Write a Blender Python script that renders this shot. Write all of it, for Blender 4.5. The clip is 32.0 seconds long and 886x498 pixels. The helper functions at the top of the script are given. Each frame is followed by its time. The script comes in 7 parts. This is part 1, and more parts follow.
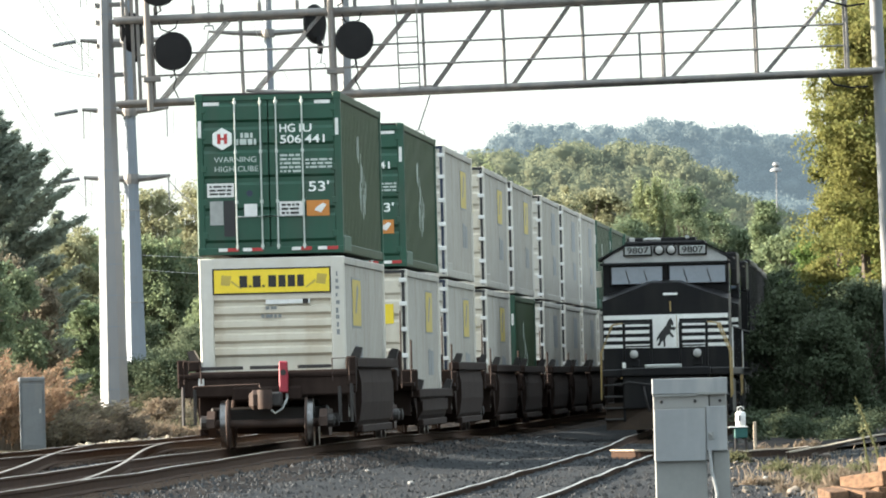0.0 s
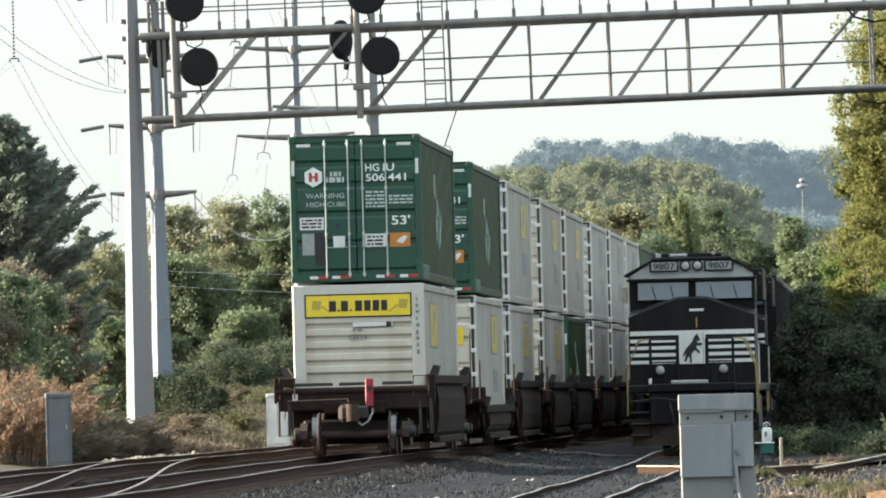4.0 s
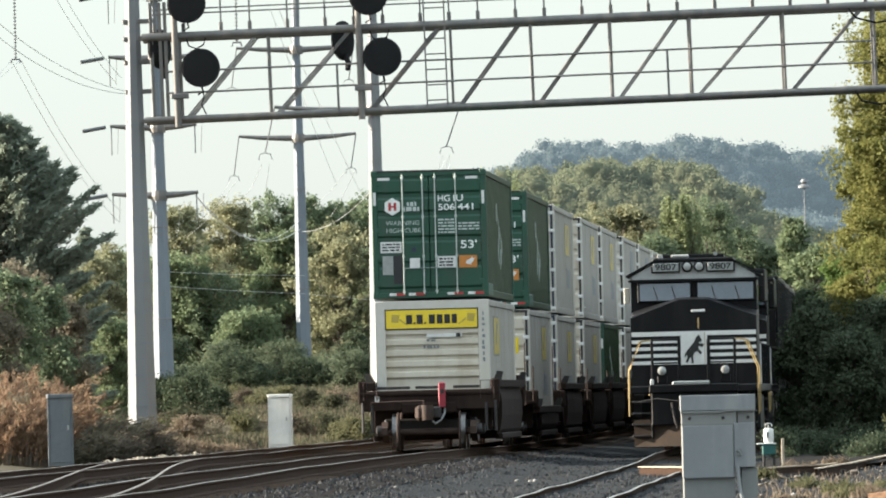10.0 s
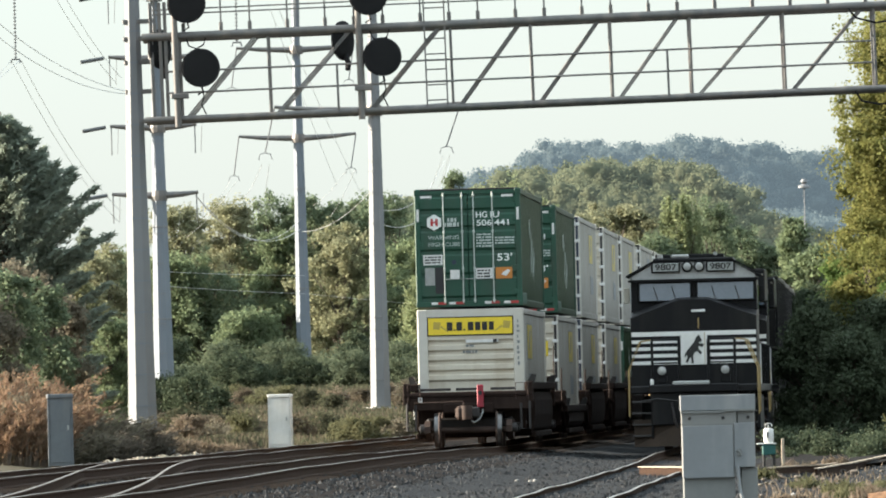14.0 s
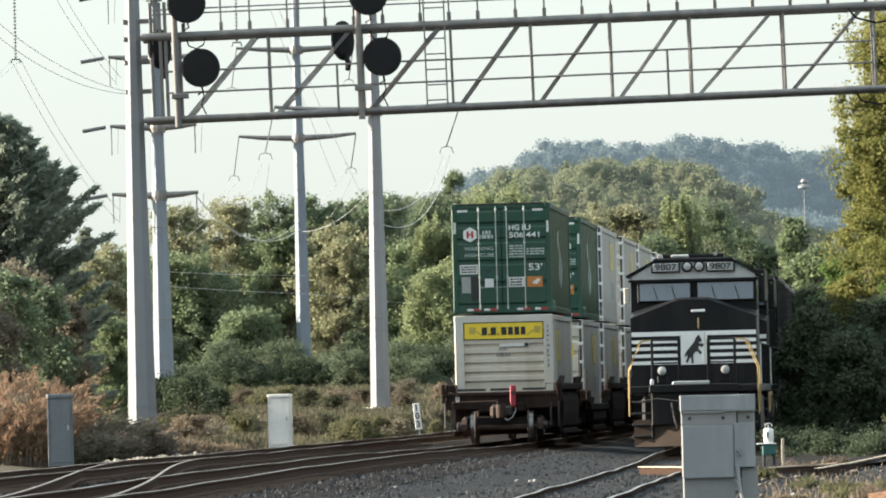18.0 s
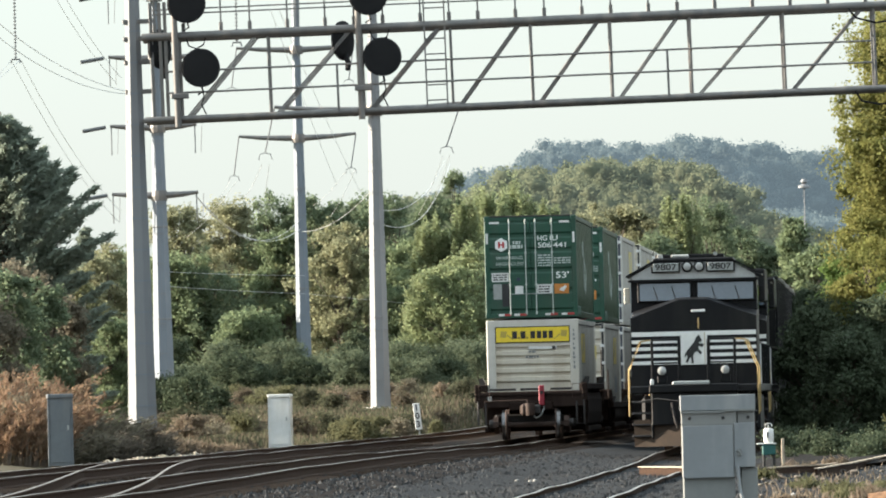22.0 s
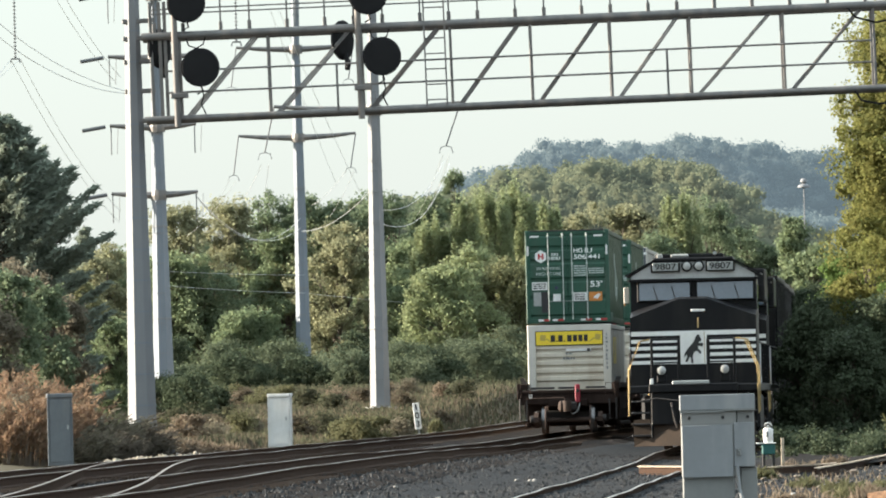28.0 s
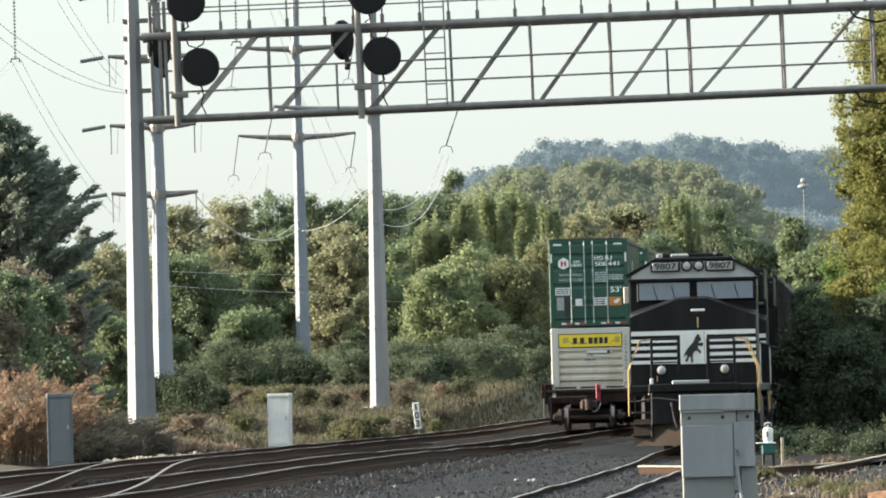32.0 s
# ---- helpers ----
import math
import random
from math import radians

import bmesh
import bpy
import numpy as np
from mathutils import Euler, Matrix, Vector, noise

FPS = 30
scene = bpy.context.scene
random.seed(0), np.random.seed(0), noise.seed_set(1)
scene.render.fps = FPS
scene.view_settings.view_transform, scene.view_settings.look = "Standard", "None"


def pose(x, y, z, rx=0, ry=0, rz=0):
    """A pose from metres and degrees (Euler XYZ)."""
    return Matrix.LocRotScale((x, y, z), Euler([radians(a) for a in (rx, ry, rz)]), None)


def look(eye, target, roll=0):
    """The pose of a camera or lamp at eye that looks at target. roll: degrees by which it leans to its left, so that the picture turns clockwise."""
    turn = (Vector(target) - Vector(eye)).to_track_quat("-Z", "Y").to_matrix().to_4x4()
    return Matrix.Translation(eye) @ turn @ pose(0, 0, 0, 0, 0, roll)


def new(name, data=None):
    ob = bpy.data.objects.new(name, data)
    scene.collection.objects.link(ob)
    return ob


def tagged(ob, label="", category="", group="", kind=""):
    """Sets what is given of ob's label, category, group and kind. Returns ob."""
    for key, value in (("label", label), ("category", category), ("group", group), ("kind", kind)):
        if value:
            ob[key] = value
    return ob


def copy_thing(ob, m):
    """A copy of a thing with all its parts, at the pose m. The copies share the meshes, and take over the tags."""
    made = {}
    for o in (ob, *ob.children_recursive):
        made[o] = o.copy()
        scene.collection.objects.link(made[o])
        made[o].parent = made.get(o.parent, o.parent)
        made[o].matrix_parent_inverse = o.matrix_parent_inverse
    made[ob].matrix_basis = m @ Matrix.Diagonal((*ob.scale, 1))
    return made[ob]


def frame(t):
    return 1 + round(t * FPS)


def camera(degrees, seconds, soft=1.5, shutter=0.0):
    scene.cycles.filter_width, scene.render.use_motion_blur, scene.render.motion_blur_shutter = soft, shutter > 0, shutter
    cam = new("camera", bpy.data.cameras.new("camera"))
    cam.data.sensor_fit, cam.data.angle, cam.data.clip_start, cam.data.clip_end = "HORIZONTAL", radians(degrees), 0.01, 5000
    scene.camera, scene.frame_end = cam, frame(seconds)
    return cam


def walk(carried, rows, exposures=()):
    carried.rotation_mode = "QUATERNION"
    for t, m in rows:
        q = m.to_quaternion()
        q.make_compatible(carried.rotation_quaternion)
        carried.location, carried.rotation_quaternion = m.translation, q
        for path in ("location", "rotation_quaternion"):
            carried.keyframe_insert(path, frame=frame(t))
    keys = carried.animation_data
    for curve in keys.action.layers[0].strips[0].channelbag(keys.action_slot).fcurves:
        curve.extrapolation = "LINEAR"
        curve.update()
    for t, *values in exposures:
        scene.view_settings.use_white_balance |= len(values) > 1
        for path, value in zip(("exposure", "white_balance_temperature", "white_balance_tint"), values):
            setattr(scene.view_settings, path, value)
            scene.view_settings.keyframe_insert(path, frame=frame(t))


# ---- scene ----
F_DEG = 4.4
EYE = (0.0, 0.0, 1.15)
cam = camera(F_DEG, 32.0, soft=1.9)


def aim(px, py):
    """A target 300 m ahead, from small turns right and down in units of 1/20408 radian."""
    r = radians(1.4)
    a, b = px * math.cos(r) - py * math.sin(r), px * math.sin(r) * -1 - py * math.cos(r)
    return look(EYE, (300 * a / 20408, 300, EYE[2] + 300 * (0.01318 + b / 20408)), -1.4)


KELVIN, TINT = 6200, 9
CAM_ROWS = [
    (0.0, aim(49.5, 29.5)), (0.5, aim(34.5, 20)), (1.0, aim(25.5, 14)), (1.5, aim(18.5, 9.5)),
    (2.0, aim(13.5, 6.5)), (2.5, aim(10, 4.5)), (3.0, aim(7, 3)), (3.5, aim(4.5, 2)),
    (4.5, aim(2.2, 1.0)), (5.5, aim(0.8, 0.4)), (7.0, aim(0, 0)), (25.0, aim(0, 0)), (28.0, aim(0.6, 0.8)), (32.0, aim(0.8, 1.2))]
walk(cam, CAM_ROWS, [(t, 2.2 + e, KELVIN, TINT) for t, e in ((0, 0.45), (1.5, 0.33), (3.5, 0.15), (5.5, 0.04), (7, 0.0), (32, 0.0))])

# ---- world and sun ----
SUN_AZ, SUN_EL = radians(-84), radians(17)     # azimuth from +Y, clockwise
world = bpy.data.worlds.new("sky")
scene.world = world
world.use_nodes = True
wt = world.node_tree
sky = wt.nodes.new("ShaderNodeTexSky")
sky.sky_type, sky.sun_disc, sky.sun_elevation, sky.sun_rotation = "NISHITA", False, SUN_EL, SUN_AZ
sky.air_density, sky.dust_density, sky.ozone_density = 1.0, 1.0, 1.2
wt.nodes["Background"].inputs["Strength"].default_value = 0.088
# a hazy evening: much of the sky is plain milky white, brighter and bluer overhead
dome = wt.nodes.new("ShaderNodeTexCoord")
height = wt.nodes.new("ShaderNodeSeparateXYZ")
wt.links.new(dome.outputs["Generated"], height.inputs[0])
veil = wt.nodes.new("ShaderNodeValToRGB")
veil.color_ramp.elements[0].position, veil.color_ramp.elements[0].color = 0.02, (0.375, 0.41, 0.405, 1)
veil.color_ramp.elements[1].position, veil.color_ramp.elements[1].color = 0.75, (0.90, 1.0, 1.0, 1)
wt.links.new(height.outputs[2], veil.inputs[0])
milk = wt.nodes.new("ShaderNodeVectorMath")
milk.operation = "SCALE"
milk.inputs["Scale"].default_value = 5.0
wt.links.new(veil.outputs[0], milk.inputs[0])
haze = wt.nodes.new("ShaderNodeMix")
haze.data_type = "RGBA"
haze.inputs[0].default_value = 0.8
wt.links.new(milk.outputs[0], haze.inputs[7])
wt.links.new(sky.outputs[0], haze.inputs[6])
wt.links.new(haze.outputs[2], wt.nodes["Background"].inputs["Color"])
sd = bpy.data.lights.new("sun", "SUN")
sd.energy, sd.angle, sd.color = 4.1, radians(1.5), (1.0, 0.86, 0.68)
sun = new("sun", sd)
sun.matrix_world = look((math.sin(SUN_AZ) * 100, math.cos(SUN_AZ) * 100, 100 * math.tan(SUN_EL)), (0, 0, 0))


# ---- materials ----
def rgb(c):
    return (c[0], c[1], c[2], 1.0)


def mat(name, c1, c2=None, scale=6.0, rough=0.7, metal=0.0, bump=0.0, spec=0.5, fine=None, spread=0.0, leaf=0.0, stretch=(1, 1, 1), gloss_var=0.1, dirt=None):
    """Two noises, coarse and fine, mix c1 and c2; spread varies pieces; leaf adds light passing through."""
    c2 = c2 or tuple(0.78 * v for v in c1)
    m = bpy.data.materials.new(name)
    m.use_nodes = True
    nt = m.node_tree
    N, L = nt.nodes, nt.links
    b = N["Principled BSDF"]
    co = N.new("ShaderNodeTexCoord")
    mp = N.new("ShaderNodeMapping")
    mp.inputs["Scale"].default_value = stretch
    L.new(co.outputs["Object"], mp.inputs["Vector"])
    n1 = N.new("ShaderNodeTexNoise")
    n1.inputs["Scale"].default_value, n1.inputs["Detail"].default_value = scale, 5
    n2 = N.new("ShaderNodeTexNoise")
    n2.inputs["Scale"].default_value, n2.inputs["Detail"].default_value = fine or scale * 7, 4
    for n in (n1, n2):
        L.new(mp.outputs[0], n.inputs["Vector"])
    ad = N.new("ShaderNodeMath")
    ad.operation = "MULTIPLY_ADD"
    L.new(n2.outputs["Fac"], ad.inputs[0])
    ad.inputs[1].default_value = 0.5
    L.new(n1.outputs["Fac"], ad.inputs[2])
    rp = N.new("ShaderNodeValToRGB")
    rp.color_ramp.elements[0].position, rp.color_ramp.elements[1].position = 0.5, 1.0
    rp.color_ramp.elements[0].color, rp.color_ramp.elements[1].color = rgb(c1), rgb(c2)
    L.new(ad.outputs[0], rp.inputs[0])
    colour = rp.outputs[0]
    if dirt:
        n3 = N.new("ShaderNodeTexNoise")
        n3.inputs["Scale"].default_value, n3.inputs["Detail"].default_value = 0.9, 8
        m2 = N.new("ShaderNodeMapping")
        m2.inputs["Scale"].default_value = (3.0, 3.0, 0.5)
        L.new(co.outputs["Object"], m2.inputs["Vector"])
        L.new(m2.outputs[0], n3.inputs["Vector"])
        r3 = N.new("ShaderNodeValToRGB")
        r3.color_ramp.elements[0].position, r3.color_ramp.elements[1].position = 0.48, 0.78
        L.new(n3.outputs["Fac"], r3.inputs[0])
        mx = N.new("ShaderNodeMix")
        mx.data_type = "RGBA"
        L.new(r3.outputs[0], mx.inputs[0])
        L.new(colour, mx.inputs[6])
        mx.inputs[7].default_value = rgb(dirt)
        colour = mx.outputs[2]
    if spread:
        g = N.new("ShaderNodeNewGeometry")
        hs = N.new("ShaderNodeHueSaturation")
        mr = N.new("ShaderNodeMapRange")
        mr.inputs["To Min"].default_value, mr.inputs["To Max"].default_value = 1 - spread, 1 + spread
        L.new(g.outputs["Random Per Island"], mr.inputs["Value"])
        L.new(mr.outputs[0], hs.inputs["Value"])
        mr2 = N.new("ShaderNodeMapRange")
        mr2.inputs["To Min"].default_value, mr2.inputs["To Max"].default_value = 0.5 - spread * 0.06, 0.5 + spread * 0.06
        mu = N.new("ShaderNodeMath")
        mu.operation = "FRACT"
        m9 = N.new("ShaderNodeMath")
        m9.operation = "MULTIPLY"
        m9.inputs[1].default_value = 17.3
        L.new(g.outputs["Random Per Island"], m9.inputs[0])
        L.new(m9.outputs[0], mu.inputs[0])
        L.new(mu.outputs[0], mr2.inputs["Value"])
        L.new(mr2.outputs[0], hs.inputs["Hue"])
        L.new(colour, hs.inputs["Color"])
        colour = hs.outputs[0]
    L.new(colour, b.inputs["Base Color"])
    b.inputs["Metallic"].default_value = metal
    b.inputs["Specular IOR Level"].default_value = spec
    rr = N.new("ShaderNodeMapRange")
    rr.inputs["To Min"].default_value, rr.inputs["To Max"].default_value = max(0.03, rough - gloss_var), min(1, rough + gloss_var)
    L.new(n2.outputs["Fac"], rr.inputs["Value"])
    L.new(rr.outputs[0], b.inputs["Roughness"])
    if bump:
        bp = N.new("ShaderNodeBump")
        bp.inputs["Strength"].default_value, bp.inputs["Distance"].default_value = 0.6, bump
        L.new(ad.outputs[0], bp.inputs["Height"])
        L.new(bp.outputs[0], b.inputs["Normal"])
    if leaf:
        tr = N.new("ShaderNodeBsdfTranslucent")
        L.new(colour, tr.inputs["Color"])
        ms = N.new("ShaderNodeMixShader")
        ms.inputs[0].default_value = leaf
        b.inputs["Specular IOR Level"].default_value = 0.05
        L.new(b.outputs[0], ms.inputs[1])
        L.new(tr.outputs[0], ms.inputs[2])
        L.new(ms.outputs[0], N["Material Output"].inputs["Surface"])
    return m


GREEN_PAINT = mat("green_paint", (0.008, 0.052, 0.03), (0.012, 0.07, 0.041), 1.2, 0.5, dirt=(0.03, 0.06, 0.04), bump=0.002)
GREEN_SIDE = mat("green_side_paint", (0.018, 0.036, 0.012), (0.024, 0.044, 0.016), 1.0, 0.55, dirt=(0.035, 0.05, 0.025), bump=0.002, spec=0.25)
WHITE_PAINT = mat("white_paint", (0.565, 0.545, 0.495), (0.48, 0.46, 0.41), 1.1, 0.5, dirt=(0.50, 0.47, 0.40), bump=0.002, spec=0.25)
# container white darkened to stand in for shade on the sides; streaks are dirt
SHADED_WHITE = mat("shaded_white_paint", (0.37, 0.352, 0.315), (0.31, 0.295, 0.262), 0.9, 0.6, dirt=(0.27, 0.245, 0.205), bump=0.002, spec=0.15)
CREAM_PAINT = mat("cream_paint", (0.58, 0.54, 0.45), (0.5, 0.46, 0.38), 1.1, 0.5, dirt=(0.42, 0.36, 0.27), bump=0.002)
LIGHT_TRIM = mat("light_trim", (0.72, 0.72, 0.70), None, 5, 0.5)
GALV = mat("galvanised_rod", (0.36, 0.37, 0.36), (0.28, 0.29, 0.28), 9, 0.45, 0.6)
ROD_PALE = mat("pale_grey_rod", (0.46, 0.5, 0.47), (0.38, 0.42, 0.39), 9, 0.5)
DARK_STEEL = mat("dark_steel", (0.022, 0.021, 0.021), (0.035, 0.03, 0.028), 4, 0.6, 0.2)
CAR_BROWN = mat("brown_car_paint", (0.026, 0.017, 0.014), (0.019, 0.013, 0.011), 1.3, 0.82, dirt=(0.034, 0.024, 0.02), bump=0.003, spec=0.08)
RUST = mat("rusty_steel", (0.052, 0.029, 0.02), (0.03, 0.019, 0.015), 5, 0.8, 0.2, bump=0.002)
TREAD = mat("polished_tread", (0.16, 0.16, 0.165), (0.09, 0.085, 0.08), 12, 0.3, 1.0)
RAIL_HEAD = mat("polished_rail_head", (0.42, 0.38, 0.34), (0.3, 0.26, 0.22), 6, 0.32, 1.0)
RAIL_DULL = mat("worn_rail_head", (0.3, 0.27, 0.24), (0.12, 0.1, 0.085), 3, 0.5, 0.8)
RAIL_SIDE = mat("rusty_rail", (0.06, 0.035, 0.024), (0.035, 0.024, 0.018), 6, 0.85, 0.1, bump=0.002, spec=0.05)
YELLOW = mat("yellow_panel", (0.80, 0.60, 0.03), (0.70, 0.52, 0.03), 3, 0.5)
YELLOW_DULL = mat("faded_yellow", (0.46, 0.35, 0.06), (0.38, 0.29, 0.06), 3, 0.55)
BLACK = mat("black_paint", (0.012, 0.012, 0.014), (0.02, 0.02, 0.021), 3, 0.5)
INK = mat("black_ink", (0.018, 0.017, 0.016), None, 8, 0.6)
GREY_INK = mat("grey_ink", (0.2, 0.21, 0.215), (0.16, 0.17, 0.175), 8, 0.6)
GREY_LETTER = mat("thin_worn_lettering", (0.5, 0.55, 0.52), (0.36, 0.42, 0.39), 8, 0.55)
WHITE_INK = mat("white_lettering", (0.78, 0.80, 0.78), (0.66, 0.69, 0.66), 8, 0.5)
ORANGE = mat("orange_sticker", (0.5, 0.2, 0.035), (0.42, 0.16, 0.03), 5, 0.5)
RED_FLAG = mat("red_marker", (0.30, 0.018, 0.035), (0.23, 0.016, 0.03), 4, 0.5)
RED_TAPE = mat("red_tape", (0.42, 0.03, 0.03), None, 8, 0.45)
BLUE_TRIM = mat("blue_black_trim", (0.02, 0.03, 0.06), None, 6, 0.5)
LOCO_BLACK = mat("locomotive_black", (0.0065, 0.0065, 0.008), (0.01, 0.0098, 0.0105), 1.5, 0.42, dirt=(0.018, 0.017, 0.016))
LOCO_BLACK.node_tree.nodes["Principled BSDF"].inputs["Specular IOR Level"].default_value = 0.16
# white greyed to stand in for shade on the sloping brow
BROW_WHITE = mat("brow_shade_white", (0.42, 0.42, 0.41), (0.3, 0.3, 0.29), 2.5, 0.5)
PLOW_BROWN = mat("dusty_plow", (0.034, 0.027, 0.022), (0.055, 0.04, 0.03), 2.5, 0.85, bump=0.002, spec=0.1)
LOCO_WHITE = mat("locomotive_white", (0.76, 0.76, 0.73), (0.64, 0.63, 0.60), 2.5, 0.45)
GRAB_YELLOW = mat("yellow_grab_iron", (0.34, 0.24, 0.09), (0.27, 0.19, 0.08), 8, 0.5)
GLASS_DARK = mat("cab_glass", (0.035, 0.05, 0.065), (0.05, 0.065, 0.085), 2, 0.06, 0.0, gloss_var=0.02)
GLASS_DARK.node_tree.nodes["Principled BSDF"].inputs["Specular IOR Level"].default_value = 1.0
LENS = mat("lamp_lens", (0.4, 0.4, 0.38), (0.25, 0.25, 0.24), 8, 0.15)
GANTRY_GREY = mat("grey_bridge_paint", (0.15, 0.145, 0.14), (0.11, 0.105, 0.1), 2.0, 0.5, 0.2, dirt=(0.22, 0.19, 0.17))
SIGNAL_BLACK = mat("signal_black", (0.008, 0.008, 0.009), (0.012, 0.012, 0.013), 3, 0.75, spec=0.2)
POLE_GALV = mat("galvanised_pole", (0.18, 0.187, 0.195), (0.155, 0.162, 0.172), 0.6, 0.6, 0.1, stretch=(1, 1, 0.4), bump=0.003)
# pole grey tinted blue to stand in for haze on the far poles
POLE_HAZE_BLUE = mat("haze_blue_pole", (0.16, 0.185, 0.215), (0.14, 0.162, 0.19), 0.6, 0.6, 0.1, stretch=(1, 1, 0.4), bump=0.003)
INSULATOR = mat("insulator_grey", (0.10, 0.105, 0.11), None, 5, 0.5)
WIRE = mat("aluminium_wire", (0.45, 0.46, 0.46), (0.40, 0.40, 0.40), 3, 0.5, 0.5)
CABINET_GREY = mat("cabinet_grey", (0.215, 0.228, 0.237), (0.19, 0.2, 0.208), 2.2, 0.42, 0.1, dirt=(0.36, 0.36, 0.34), bump=0.001)
CABINET_BODY = mat("cabinet_body_grey", (0.215, 0.215, 0.205), (0.185, 0.185, 0.178), 2.2, 0.5, dirt=(0.2, 0.19, 0.17))
CABINET_BASE = mat("cabinet_base_grey", (0.19, 0.195, 0.185), (0.16, 0.165, 0.16), 3, 0.6)
CABINET_WHITE = mat("cabinet_white", (0.70, 0.70, 0.68), (0.60, 0.60, 0.57), 3, 0.55, dirt=(0.4, 0.38, 0.34))
PROPANE = mat("propane_white", (0.78, 0.78, 0.76), None, 5, 0.4)
TEAL = mat("teal_box", (0.02, 0.11, 0.10), None, 5, 0.6)
TIE = mat("creosoted_timber", (0.075, 0.052, 0.038), (0.045, 0.034, 0.027), 3, 0.9, bump=0.006, stretch=(1, 6, 6), spec=0.05)
TIE_NEW = mat("orange_brown_timber", (0.16, 0.105, 0.06), (0.06, 0.042, 0.028), 3, 0.85, bump=0.006, stretch=(6, 1, 6), spread=0.25, spec=0.05)
PALE_WOOD_LIT_RAIL = mat("bleached_timber_lit_rail", (0.52, 0.44, 0.34), (0.40, 0.33, 0.25), 4, 0.85, bump=0.005, stretch=(1, 6, 6))
# ballast and gravel colours lowered to stand in for shade across the tracks
BALLAST = mat("ballast_stone", (0.052, 0.053, 0.054), (0.027, 0.028, 0.03), 6, 0.95, bump=0.02, spread=0.5, spec=0.05)
GRAVEL = mat("grey_gravel", (0.034, 0.036, 0.038), (0.02, 0.021, 0.023), 3.0, 0.95, bump=0.05, fine=22, spec=0.05)
EARTH = mat("dry_grassland", (0.098, 0.083, 0.058), (0.068, 0.064, 0.044), 0.12, 0.95, bump=0.08, fine=2.5, spec=0.05)
TRACK_BED = mat("dark_brown_ballast", (0.04, 0.031, 0.026), (0.025, 0.02, 0.017), 4.0, 0.95, bump=0.05, fine=26, spec=0.05)
DARK_GROUND = mat("dark_ground", (0.024, 0.022, 0.021), (0.013, 0.0125, 0.012), 1.5, 0.95, bump=0.04, fine=14, spec=0.04)
RUBBLE = mat("brown_rubble", (0.15, 0.125, 0.1), (0.09, 0.078, 0.064), 6, 0.9, spread=0.3)
PALE_STONE = mat("pale_stone", (0.27, 0.235, 0.18), (0.17, 0.15, 0.12), 6, 0.9, spread=0.3)
LITTER = mat("white_litter", (0.24, 0.235, 0.22), (0.16, 0.155, 0.145), 9, 0.85, bump=0.004)
BARK = mat("bark", (0.10, 0.08, 0.06), (0.06, 0.05, 0.04), 3, 0.95, bump=0.02, stretch=(3, 3, 1))

# tree greens lightened and blued a little to stand in for haze
LEAF_DEEP = mat("leaf_deep_green", (0.138, 0.176, 0.11), (0.165, 0.205, 0.125), 0.35, 0.6, spread=0.16, leaf=0.65)
LEAF_MID = mat("leaf_green", (0.155, 0.195, 0.112), (0.185, 0.225, 0.126), 0.3, 0.6, spread=0.16, leaf=0.65)
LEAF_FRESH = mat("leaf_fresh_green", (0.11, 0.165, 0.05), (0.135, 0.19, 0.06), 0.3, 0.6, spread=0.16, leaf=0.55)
LEAF_WILLOW = mat("leaf_willow_green", (0.21, 0.25, 0.135), (0.245, 0.275, 0.15), 0.3, 0.6, spread=0.16, leaf=0.65)
LEAF_GOLD = mat("leaf_yellow_olive", (0.2, 0.205, 0.11), (0.17, 0.178, 0.098), 0.3, 0.6, spread=0.16, leaf=0.65)
LEAF_PALE = mat("leaf_silvery_olive", (0.27, 0.272, 0.165), (0.22, 0.225, 0.14), 0.3, 0.6, spread=0.16, leaf=0.65)
LEAF_RUST = mat("leaf_rust_brown", (0.27, 0.182, 0.122), (0.19, 0.132, 0.088), 0.5, 0.8, spread=0.16, leaf=0.6)
LEAF_BROWN = mat("leaf_olive_brown", (0.185, 0.162, 0.122), (0.145, 0.135, 0.1), 0.4, 0.8, spread=0.16, leaf=0.6)
LEAF_FAR = mat("leaf_far_haze_glow", (0.075, 0.095, 0.095), (0.09, 0.11, 0.105), 0.05, 0.8, spread=0.16, leaf=0.6)
# the hill on the horizon is plain backdrop: haze is painted in as a faint bluish glow
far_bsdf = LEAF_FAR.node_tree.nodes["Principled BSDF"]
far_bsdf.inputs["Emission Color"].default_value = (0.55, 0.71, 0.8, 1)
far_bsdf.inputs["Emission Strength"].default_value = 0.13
LEAF_RIDGE = mat("leaf_ridge_haze_glow", (0.125, 0.145, 0.092), (0.155, 0.162, 0.096), 0.05, 0.8, spread=0.16, leaf=0.6)
# the ridge a kilometre off is backdrop too, with less haze painted in as glow
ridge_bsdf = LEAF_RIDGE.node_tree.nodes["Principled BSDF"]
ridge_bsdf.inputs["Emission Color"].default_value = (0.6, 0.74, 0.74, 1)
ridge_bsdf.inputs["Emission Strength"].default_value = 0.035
# blue-grey darkened to stand in for the shade the case stands in
CASE_DARK = mat("shaded_blue_grey_case", (0.115, 0.13, 0.14), (0.09, 0.10, 0.11), 2.2, 0.55, dirt=(0.16, 0.16, 0.15))
LEAF_NEEDLE = mat("needle_grey_green", (0.19, 0.222, 0.178), (0.215, 0.248, 0.195), 0.5, 0.7, spread=0.14, leaf=0.4)
LEAF_DULL = mat("leaf_dead_brown", (0.12, 0.104, 0.082), (0.09, 0.08, 0.064), 0.5, 0.85, spread=0.2, leaf=0.5)
